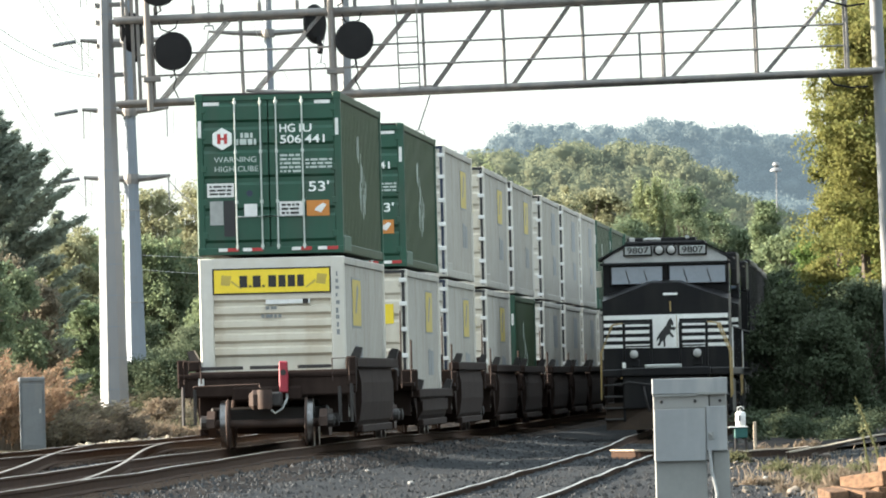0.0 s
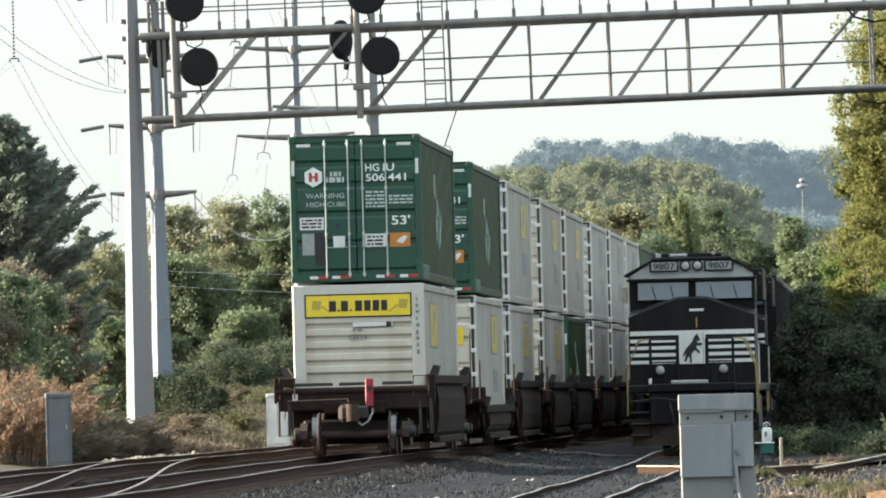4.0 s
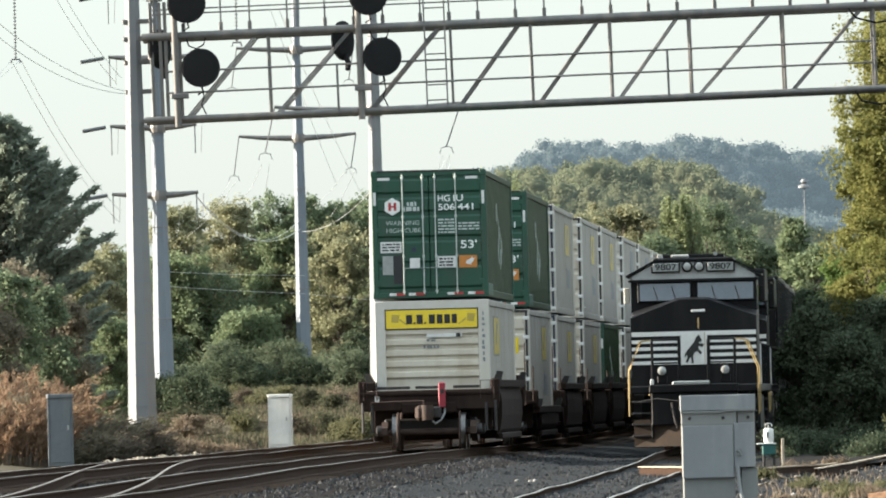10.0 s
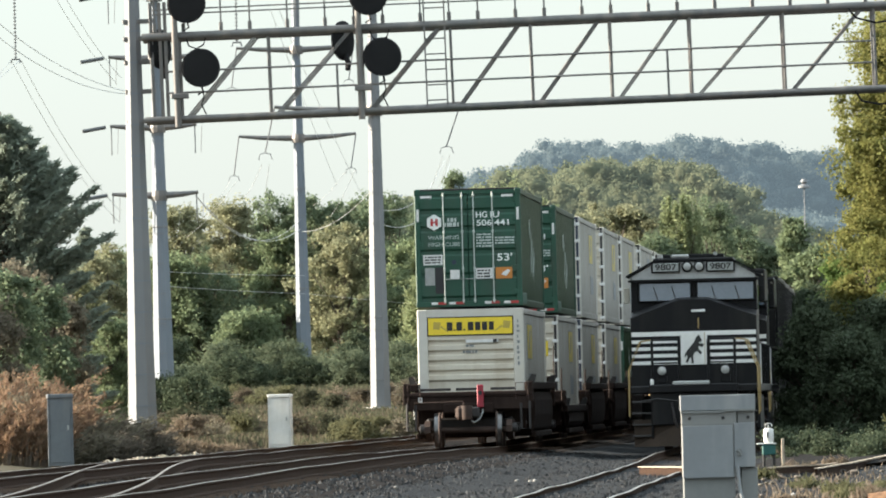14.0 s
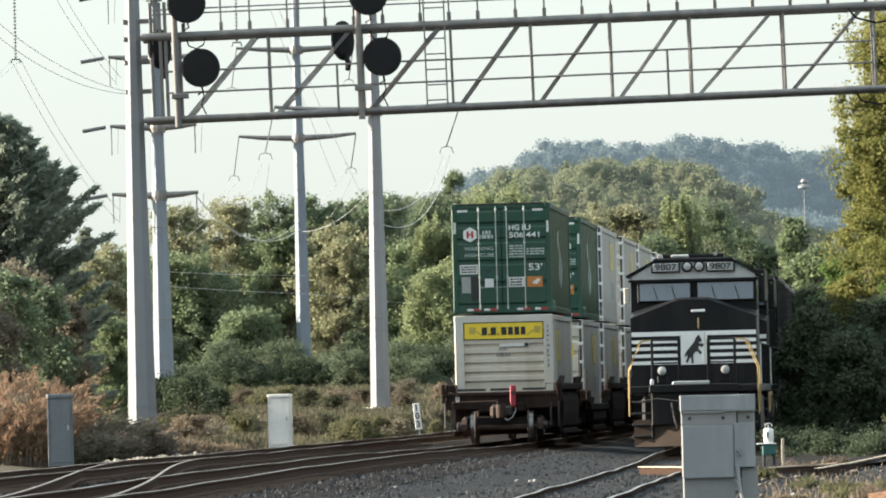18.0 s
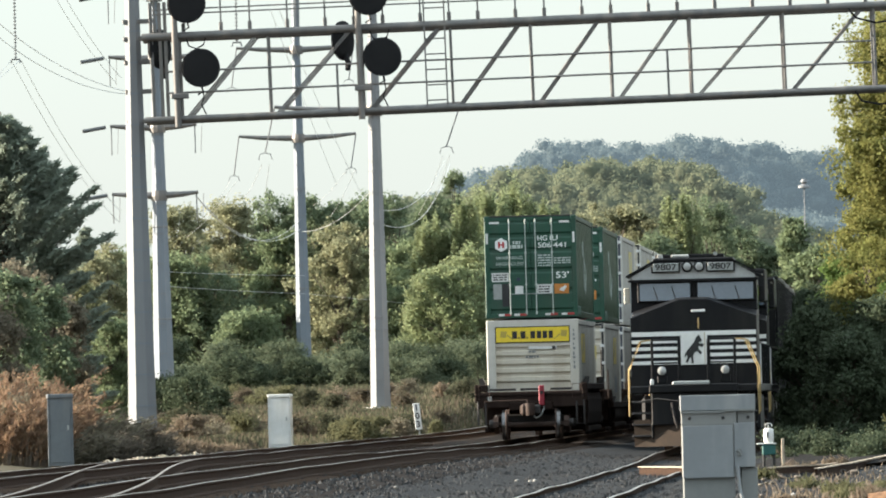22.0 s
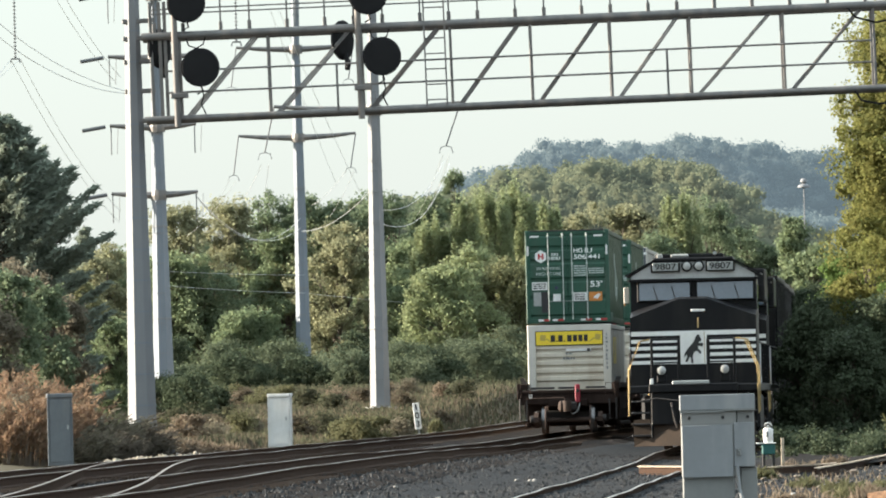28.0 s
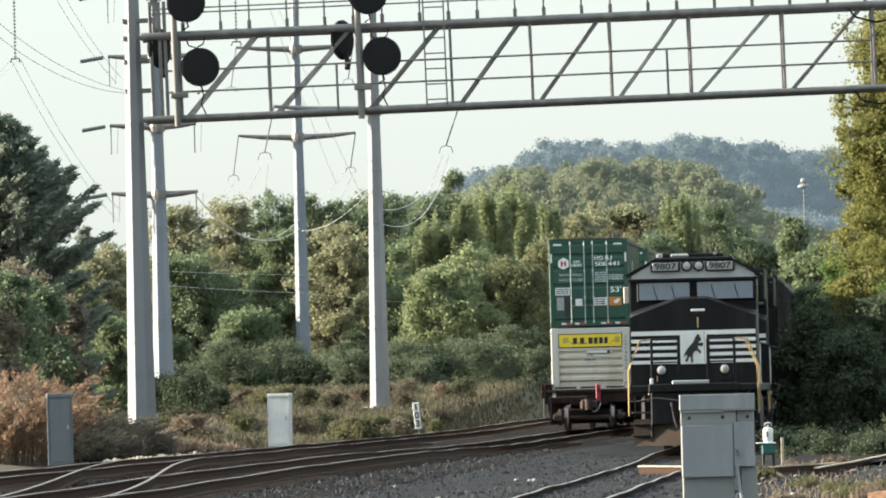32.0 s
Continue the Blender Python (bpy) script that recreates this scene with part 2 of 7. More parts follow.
LEAF_STRAW = mat("leaf_straw_brown", (0.22, 0.175, 0.13), (0.16, 0.13, 0.095), 0.5, 0.85, spread=0.2, leaf=0.5)
LEAF_OLIVE = mat("leaf_dull_olive", (0.14, 0.138, 0.075), (0.11, 0.112, 0.064), 0.5, 0.8, spread=0.18, leaf=0.55)
LEAF_MOSS = mat("leaf_dull_moss_green", (0.1, 0.122, 0.08), (0.12, 0.142, 0.09), 0.4, 0.7, spread=0.14, leaf=0.6)
LEAF_TURNING = mat("leaf_turning_olive", (0.165, 0.185, 0.06), (0.2, 0.188, 0.066), 0.5, 0.6, spread=0.16, leaf=0.5)
# leaf green darkened to stand in for shade on thickets and undergrowth
LEAF_SHADED = mat("leaf_shaded_green", (0.06, 0.078, 0.048), (0.072, 0.09, 0.054), 0.3, 0.6, spread=0.16, leaf=0.3)
GRASS_DRY = mat("grass_straw", (0.135, 0.112, 0.08), (0.092, 0.08, 0.06), 0.4, 0.85, spread=0.4, leaf=0.6)
GRASS_GREEN = mat("grass_olive_green", (0.066, 0.072, 0.047), (0.088, 0.086, 0.055), 0.4, 0.85, spread=0.4, leaf=0.6)


# ---- mesh kit ----
class M:
    """A mesh in the making: vertices and faces."""

    def __init__(self):
        self.v, self.f = [], []

    def add(self, vs, fs, m=None):
        k = len(self.v)
        self.v += [tuple(m @ Vector(p)) for p in vs] if m else [tuple(p) for p in vs]
        self.f += [tuple(k + i for i in f) for f in fs]
        return self

    def box(self, x0, x1, y0, y1, z0, z1, c=0.0, m=None):
        """A box, its edges chamfered by c."""
        if c <= 0:
            vs = [(x, y, z) for x in (x0, x1) for y in (y0, y1) for z in (z0, z1)]
            return self.add(vs, [(0, 1, 3, 2), (4, 6, 7, 5), (0, 4, 5, 1), (2, 3, 7, 6), (0, 2, 6, 4), (1, 5, 7, 3)], m)
        c = min(c, (x1 - x0) / 2.2, (y1 - y0) / 2.2, (z1 - z0) / 2.2)
        vs, idx = [], {}
        for i, (x, sx) in enumerate(((x0, 1), (x1, -1))):
            for j, (y, sy) in enumerate(((y0, 1), (y1, -1))):
                for k, (z, sz) in enumerate(((z0, 1), (z1, -1))):
                    for a in range(3):
                        idx[i, j, k, a] = len(vs)
                        vs.append((x + (sx * c if a != 0 else 0), y + (sy * c if a != 1 else 0), z + (sz * c if a != 2 else 0)))
        fs = []
        for s in (0, 1):
            q = [(0, 0), (0, 1), (1, 1), (1, 0)]
            fs.append([idx[s, a, b, 0] for a, b in (q if not s else q[::-1])])
            fs.append([idx[a, s, b, 1] for a, b in (q[::-1] if not s else q)])
            fs.append([idx[a, b, s, 2] for a, b in (q if not s else q[::-1])])
        for s in (0, 1):
            for t in (0, 1):
                fs.append([idx[s, t, 0, 0], idx[s, t, 1, 0], idx[s, t, 1, 1], idx[s, t, 0, 1]])
                fs.append([idx[s, 0, t, 0], idx[s, 1, t, 0], idx[s, 1, t, 2], idx[s, 0, t, 2]])
                fs.append([idx[0, s, t, 1], idx[1, s, t, 1], idx[1, s, t, 2], idx[0, s, t, 2]])
                for u in (0, 1):
                    fs.append([idx[s, t, u, a] for a in range(3)])
        return self.add(vs, fs, m)

    def tube(self, pts, r, n=8, r1=None):
        """A round bar through the points, tapering from r to r1."""
        pts = [Vector(p) for p in pts]
        r1 = r if r1 is None else r1
        k, last = len(self.v), len(pts) - 1
        for i, p in enumerate(pts):
            d = (pts[min(i + 1, last)] - pts[max(i - 1, 0)]).normalized()
            a = d.cross(Vector((0, 0, 1)) if abs(d.z) < 0.9 else Vector((1, 0, 0))).normalized()
            b = d.cross(a)
            rad = r + (r1 - r) * i / last
            for j in range(n):
                w = 2 * math.pi * j / n
                self.v.append(tuple(p + a * (rad * math.cos(w)) + b * (rad * math.sin(w))))
        for i in range(last):
            for j in range(n):
                j2 = (j + 1) % n
                self.f.append((k + i * n + j, k + i * n + j2, k + (i + 1) * n + j2, k + (i + 1) * n + j))
        self.f.append(tuple(k + j for j in range(n))[::-1])
        self.f.append(tuple(k + last * n + j for j in range(n)))
        return self

    def lathe(self, prof, n=16, m=None):
        """Turns the profile of (radius, height) round z."""
        vs, fs = [], []
        for r, z in prof:
            vs += [(r * math.cos(2 * math.pi * j / n), r * math.sin(2 * math.pi * j / n), z) for j in range(n)]
        for i in range(len(prof) - 1):
            for j in range(n):
                j2 = (j + 1) % n
                fs.append((i * n + j, i * n + j2, (i + 1) * n + j2, (i + 1) * n + j))
        fs.append(tuple(range(n))[::-1])
        fs.append(tuple((len(prof) - 1) * n + j for j in range(n)))
        return self.add(vs, fs, m)

    def prism(self, outline, a0, a1, axis="y", m=None):
        """An outline of (u, z) drawn out along y, or of (u, z) along x."""
        n = len(outline)
        if axis == "y":
            vs = [(u, a, z) for a in (a0, a1) for u, z in outline]
        elif axis == "x":
            vs = [(a, u, z) for a in (a0, a1) for u, z in outline]
        else:
            vs = [(u, z, a) for a in (a0, a1) for u, z in outline]
        fs = [(i, (i + 1) % n, n + (i + 1) % n, n + i) for i in range(n)] + [tuple(range(n))[::-1], tuple(range(n, 2 * n))]
        return self.add(vs, fs, m)

    def mesh(self, name, material, smooth=False):
        me = bpy.data.meshes.new(name)
        me.from_pydata(self.v, [], self.f)
        bm = bmesh.new()
        bm.from_mesh(me)
        bmesh.ops.recalc_face_normals(bm, faces=bm.faces)
        bm.to_mesh(me)
        bm.free()
        me.materials.append(material)
        if smooth:
            me.polygons.foreach_set("use_smooth", [True] * len(me.polygons))
            me.set_sharp_from_angle(angle=radians(38))
        return me


def part(name, m, material, parent, label="", smooth=False, at=None):
    """Links m as one mesh object under parent."""
    ob = new(name, m.mesh(name, material, smooth))
    ob.parent = parent
    if at:
        ob.matrix_basis = at
    return tagged(ob, label) if label else ob


def same(name, ob, parent, at):
    """One more part on the mesh of ob."""
    o = new(name, ob.data)
    o.parent, o.matrix_basis = parent, at
    return o


def thing(name, m, label, category, group="", kind=""):
    """An empty at the base of a thing."""
    ob = new(name)
    ob.matrix_basis = m
    return tagged(ob, label, category, group, kind)


def text_part(name, body, size, material, parent, at, width=None, bold=0.0):
    """Lettering in the built-in font as a thin mesh; at: the pose of its centre, letters upright in x and y."""
    cu = bpy.data.curves.new(name, "FONT")
    cu.body, cu.size, cu.align_x, cu.align_y, cu.extrude, cu.offset = body, size, "CENTER", "CENTER", 0.004, bold
    tmp = bpy.data.objects.new(name, cu)
    scene.collection.objects.link(tmp)
    bpy.context.view_layer.update()
    me = bpy.data.meshes.new_from_object(tmp)
    bpy.data.objects.remove(tmp)
    bpy.data.curves.remove(cu)
    if width:
        xs = [v.co.x for v in me.vertices]
        me.transform(Matrix.Diagonal((width / (max(xs) - min(xs)), 1, 1, 1)))
    me.materials.clear()
    me.materials.append(material)
    ob = new(name, me)
    ob.parent, ob.matrix_basis = parent, at
    return ob


# ---- plan: three tracks, running away and a little to the right ----
def main_x(y):
    u = y - 207.0
    return -2.61 + 0.04155 * u + 3.8e-6 * u * u * (1 if u > 0 else 0)


def slope_at(y):
    return 0.04155 + 7.6e-6 * max(0.0, y - 207.0)


def left_x(y):
    return main_x(y) - 4.25


def right_x(y):
    return 6.13 + 0.0385 * (y - 285.0) + 3.8e-6 * max(0.0, y - 285) ** 2


LEFT_Z, RIGHT_Z = 0.10, -0.20


def smooth01(a, b, v):
    t = min(1.0, max(0.0, (v - a) / (b - a)))
    return t * t * (3 - 2 * t)


def main_z(y):
    """The main track's height, humped near the crossover, fitted to the camera's view."""
    return 0.10 * smooth01(120, 205, y) * (1 - smooth01(225, 300, y)) + 0.045 * smooth01(310, 380, y)


def left_z(y):
    return LEFT_Z + 0.2 * smooth01(360, 490, y)


def right_z(y):
    """The siding's height, lower before the standing engines, fitted to the camera's view."""
    return RIGHT_Z - 0.11 * (1 - smooth01(240, 280, y))


def ground_z(x, y):
    u = x - main_x(max(-100.0, min(y, 1500.0)))
    bed = -0.30
    left = -0.25 + 0.25 * smooth01(180, 300, y) + 2.3 * smooth01(360, 660, y)
    right = -0.42 + 0.12 * smooth01(150, 260, y) + 0.6 * smooth01(300, 500, y)
    z = bed + (left - bed) * smooth01(-7.6, -9.6, u) if u < 0 else bed + (right - bed) * smooth01(7.8, 10.5, u)
    z += (-0.12) * smooth01(2.2, 3.4, u) * (1 - smooth01(9, 11, u))
    z += (5 + 4 * smooth01(-60, 10, x)) * smooth01(700, 1050, y) + 12 * smooth01(1200, 1900, y) * (0.45 + 0.55 * smooth01(-60, 40, x)) - 60 * smooth01(2200, 3500, y) * 0
    return z + 0.05 * noise.noise((x * 0.3, y * 0.1, 0.0)) * min(1.0, abs(u) / 12)


# ---- ground ----
def grid_mesh(name, xs, ys, zf, material):
    nx, ny = len(xs), len(ys)
    vs = [(x, y, zf(x, y)) for y in ys for x in xs]
    fs = [(j * nx + i, j * nx + i + 1, (j + 1) * nx + i + 1, (j + 1) * nx + i) for j in range(ny - 1) for i in range(nx - 1)]
    me = bpy.data.meshes.new(name)
    me.from_pydata(vs, [], fs)
    me.materials.append(material)
    me.polygons.foreach_set("use_smooth", [True] * len(fs))
    return me


gx = [-1800, -900, -400, -200, -100, -60, -40, -30, -24, -20] + [-18 + 0.8 * i for i in range(60)] + [32, 38, 48, 60, 90, 140, 250, 500, 1000, 1800]
gy = [-300, -100, 0, 60, 100] + [120 + 4 * i for i in range(95)] + [510 + 20 * i for i in range(20)] + [930 + 60 * i for i in range(24)] + [2600, 3200, 4500]
ground = tagged(new("ground", grid_mesh("ground", gx, gy, ground_z, EARTH)), "dry olive grassland rising towards wooded hills", "ground", kind="structure")


def bed_mesh(name, xf, z, half, y0, y1, material):
    """A ballast bed with sloping shoulders and an uneven top."""
    prof = [(-half - 1.3, -0.75), (-half - 0.5, -0.34), (-half, -0.22), (-0.9, -0.21), (-0.4, -0.23), (0.4, -0.23), (0.9, -0.21), (half, -0.22), (half + 0.5, -0.34), (half + 1.3, -0.75)]
    ys = [y0 + (y1 - y0) * i / 240 for i in range(241)]
    n = len(prof)
    vs = [(xf(y) + u + 0.06 * noise.noise((u * 3, y * 0.7, 3.0)), y, z(y) + h + 0.045 * noise.noise((u * 2, y * 0.5, 7.0))) for y in ys for u, h in prof]
    fs = [(j * n + i, j * n + i + 1, (j + 1) * n + i + 1, (j + 1) * n + i) for j in range(240) for i in range(n - 1)]
    me = bpy.data.meshes.new(name)
    me.from_pydata(vs, [], fs)
    me.materials.append(material)
    return me


ax = [-8.0 + 0.5 * i for i in range(39)]
ay = [90 + 3 * i for i in range(185)]
apron = grid_mesh("gravel_apron", ax, ay, lambda u, y: 0.0, GRAVEL)
for v in apron.vertices:
    u, y = v.co.x, v.co.y
    x = main_x(y) + u
    v.co = (x, y, ground_z(x, y) + 0.03 + 0.03 * noise.noise((x * 0.9, y * 0.5, 2.0)) + 0.02 * noise.noise((x * 3, y * 2, 9.0)))
tagged(new("gravel_apron", apron), "dark grey gravel between the tracks", "gravel", kind="structure")
for nm, xf, z in (("ballast_bed_1", main_x, main_z), ("ballast_bed_2", left_x, left_z), ("ballast_bed_3", right_x, right_z)):
    tagged(new(nm, bed_mesh(nm, xf, z, 1.55, 90, 620, TRACK_BED)), "dark brown ballast bed under the rails", "ballast", kind="structure")


# a sheet of darker ground under the thicket beside the siding
soil = grid_mesh("dark_ground", [0.35 * i for i in range(22)], [226 + 3.0 * i for i in range(42)], lambda u, y: 0.0, DARK_GROUND)
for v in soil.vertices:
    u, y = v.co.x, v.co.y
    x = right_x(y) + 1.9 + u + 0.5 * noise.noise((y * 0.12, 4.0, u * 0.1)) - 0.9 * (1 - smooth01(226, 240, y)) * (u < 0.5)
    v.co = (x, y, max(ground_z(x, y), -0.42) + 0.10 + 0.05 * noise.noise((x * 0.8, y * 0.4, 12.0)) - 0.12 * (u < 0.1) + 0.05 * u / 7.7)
tagged(new("dark_ground", soil), "darker strip of ground beside the siding", "soil", kind="structure")


# ---- rails and ties ----
RAIL = [(-0.075, -0.17), (0.075, -0.17), (0.075, -0.155), (0.012, -0.135), (0.012, -0.045), (0.036, -0.03), (0.036, -0.004), (-0.036, -0.004), (-0.036, -0.03), (-0.012, -0.045), (-0.012, -0.135), (-0.075, -0.155)]
HEAD = [(-0.024, -0.01), (0.024, -0.01), (0.024, 0.0), (-0.024, 0.0)]


def sweep(prof, pts):
    """The profile drawn along the points, its width square to the way in plan."""
    m, n = M(), len(prof)
    for i, (x, y, z) in enumerate(pts):
        a, b = pts[max(0, i - 1)], pts[min(len(pts) - 1, i + 1)]
        dx, dy = b[0] - a[0], b[1] - a[1]
        l = math.hypot(dx, dy)
        m.v += [(x + u * dy / l, y - u * dx / l, z + h) for u, h in prof]
    for i in range(len(pts) - 1):
        m.f += [(i * n + j, i * n + (j + 1) % n, (i + 1) * n + (j + 1) % n, (i + 1) * n + j) for j in range(n)]
    m.f += [tuple(range(n))[::-1], tuple((len(pts) - 1) * n + j for j in range(n))]
    return m


def rail_pair(root, xf, z, y0, y1, offs=(-0.753, 0.753), step=3.0, wavy=0.02):
    n = max(2, int((y1 - y0) / step))
    for o in offs:
        pts = []
        for i in range(n + 1):
            y = y0 + (y1 - y0) * i / n
            pts.append((xf(y) + o + 0.012 * noise.noise((y * 0.09, o, z(300))), y, z(y) + wavy * noise.noise((y * 0.11, o, 5 + 10 * z(300)))))
        r = part("rail", sweep(RAIL, pts), RAIL_SIDE, root, "rusty steel rail with a polished head")
        part("rail_head", sweep(HEAD, pts), RAIL_HEAD, r)


def ties(root, xf, z, y0, y1, half=1.3, far=True):
    m0 = M().box(-half, half, -0.11, 0.11, -0.34, -0.172, 0.02)
    first, y, k = None, y0, 0
    rest = M()
    rng = random.Random(int(y0 * 7 + z(300) * 100))
    while y < y1:
        at = pose(xf(y) + rng.uniform(-0.05, 0.05), y, z(y) + rng.uniform(-0.012, 0.012), 0, 0, rng.uniform(-1, 1) - 2.4)
        if k < 150:
            if first is None:
                first = part("tie", m0, TIE, root, at=at)
            else:
                same("tie", first, root, at)
        else:
            rest.box(-half, half, -0.11, 0.11, -0.34, -0.172, 0, at)
        y += 0.55
        k += 1
    if rest.v:
        tagged(part("tie_rest", rest, TIE, root), kind="stuff")


track_main = thing("railway_track", pose(0, 0, 0), "straight main railway track on timber ties", "track", "railway tracks")
rail_pair(track_main, main_x, main_z, 95, 640)
ties(track_main, main_x, main_z, 112, 330)
track_left = thing("railway_track", pose(0, 0, 0), "second railway track beside the weedy field", "track", "railway tracks")
rail_pair(track_left, left_x, left_z, 95, 640)
ties(track_left, left_x, left_z, 118, 330)
track_right = thing("railway_track", pose(0, 0, 0), "rusty siding track under the black locomotive", "track", "railway tracks")
rail_pair(track_right, right_x, right_z, 95, 620, wavy=0.03)
ties(track_right, right_x, right_z, 118, 330)


# crossover from the left track to the main one
def cross_t(y):
    t = min(1.0, max(0.0, (y - 147.0) / 86.0))
    return 0.7 * t + 0.3 * smooth01(0, 1, t)


def cross_x(y):
    return main_x(y) + (left_x(y) - main_x(y)) * cross_t(y)


def cross_z(y):
    return main_z(y) + (left_z(y) - main_z(y)) * cross_t(y) + 0.012


crossover = thing("railway_crossover", pose(0, 0, 0), "diverging crossover rails between two tracks", "track", "railway tracks")
for o in (-0.753, 0.753):
    pts = [(cross_x(y) + o, y, cross_z(y)) for y in (112 + 124 * i / 62 for i in range(63))]
    r = part("rail", sweep(RAIL, pts), RAIL_SIDE, crossover)
    part("rail_head", sweep(HEAD, pts), RAIL_DULL, r)

# ballast heaped pale beside the far rail
rh = random.Random(41)
heap = M()
for _ in range(420):
    y = rh.gauss(252, 7) if rh.random() < 0.55 else rh.uniform(236, 330)
    x = left_x(y) - 1.45 + rh.gauss(0, 0.2)
    s = rh.uniform(0.03, 0.085)
    heap.box(-s, s, -s, s, -s * 0.6, s * 0.6, s * 0.4, pose(x, y, LEFT_Z - 0.22 + rh.uniform(0, 0.16 if abs(y - 252) < 14 else 0.07), rh.uniform(0, 90), rh.uniform(0, 90), rh.uniform(0, 90)))
tagged(new("stone_heap", heap.mesh("stone_heap", PALE_STONE)), "pale stones heaped beside the rail", "stones", kind="stuff")

# broken pale rubble on the dirt beside the siding
rub = M()
for _ in range(170):
    y = rh.uniform(148, 236)
    x = (rh.uniform(1335, 1640) - 784) / 20408 * y
    s = rh.uniform(0.015, 0.045) * (1.8 if rh.random() < 0.06 else 1)
    rub.box(-s, s, -s, s, -s * 0.5, s * 0.5, s * 0.35, pose(x, y, ground_z(x, y) + 0.05 + s * 0.3, rh.uniform(-30, 30), rh.uniform(-30, 30), rh.uniform(0, 90)))
tagged(new("rubble", rub.mesh("rubble", RUBBLE)), "pale broken stones on bare dirt", "stones", kind="stuff")


# ---- container train ----
CW, CL, CH = 1.30, 16.15, 2.90


def side_panel(x, y0, y1, z0, z1, out, pitch=0.55, deep=0.02):
    """A corrugated side wall at x, its ribs standing out towards out (+1 or -1)."""
    line, y = [], y0
    while y < y1 - 0.01:
        e = min(pitch, y1 - y)
        line += [(y, 0.0), (y + e * 0.42, 0.0), (y + e * 0.5, deep), (y + e * 0.92, deep)]
        y += pitch
    line.append((y1, 0.0))
    m, n = M(), len(line)
    m.v = [(x - out * (deep - d), yy, z) for z in (z0, z1) for yy, d in line] + [(x - out * 0.12, yy, z) for z in (z0, z1) for yy in (y0, y1)]
    m.f = [(i, i + 1, n + i + 1, n + i) for i in range(n - 1)]
    b = 2 * n
    m.f += [(b, b + 1, b + 3, b + 2), (0, n, b + 2, b), (n - 1, 2 * n - 1, b + 3, b + 1)]
    return m


def shell(c, side, end, roof, post):
    """What all containers share: side walls, roof, floor, front wall, rails, posts and castings."""
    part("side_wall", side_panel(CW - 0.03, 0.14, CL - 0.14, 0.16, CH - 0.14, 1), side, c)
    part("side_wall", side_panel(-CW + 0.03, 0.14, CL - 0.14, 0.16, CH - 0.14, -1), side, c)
    part("roof", M().box(-CW + 0.04, CW - 0.04, 0.05, CL - 0.05, CH - 0.07, CH - 0.015, 0.01), roof, c)
    part("floor", M().box(-CW + 0.06, CW - 0.06, 0.06, CL - 0.06, 0.02, 0.15, 0.01), DARK_STEEL, c)
    part("front_wall", M().box(-CW + 0.1, CW - 0.1, CL - 0.12, CL - 0.04, 0.15, CH - 0.08, 0.01), end, c)
    for x in (-CW + 0.06, CW - 0.06):
        part("top_rail", M().box(x - 0.06, x + 0.06, 0.1, CL - 0.1, CH - 0.15, CH - 0.01, 0.015), side, c)
        part("bottom_rail", M().box(x - 0.06, x + 0.06, 0.1, CL - 0.1, 0.0, 0.17, 0.015), side, c)
        for y in (0.09, CL - 0.09):
            part("corner_post", M().box(x - 0.07, x + 0.07, y - 0.085, y + 0.085, 0.0, CH, 0.02), post, c)
            for z in (0.0, CH - 0.13):
                part("corner_casting", M().box(x - 0.075, x + 0.075, y - 0.095, y + 0.095, z - 0.004, z + 0.13, 0.012), post, c)
    part("forklift_pocket", M().box(CW - 0.05, CW + 0.004, 0.5, 3.2, 0.03, 0.32, 0.02), roof, c)


def facing(x, z, y=0.0):
    """The pose of a flat thing on the rear wall, which looks back down the track."""
    return pose(x, y, z, 90, 0, 0)


def bars(m, x, z, w, h, rows, y, rng, gap=0.45):
    """Writing too small to read: rows of plain bars of uneven length."""
    step = h / rows
    for r in range(rows):
        xx = x
        zz = z - r * step
        while xx < x + w - 0.02:
            l = min(rng.uniform(0.04, 0.16), x + w - xx)
            m.box(xx, xx + l, y - 0.004, y, zz - step * (1 - gap), zz)
            xx += l + 0.025
    return m


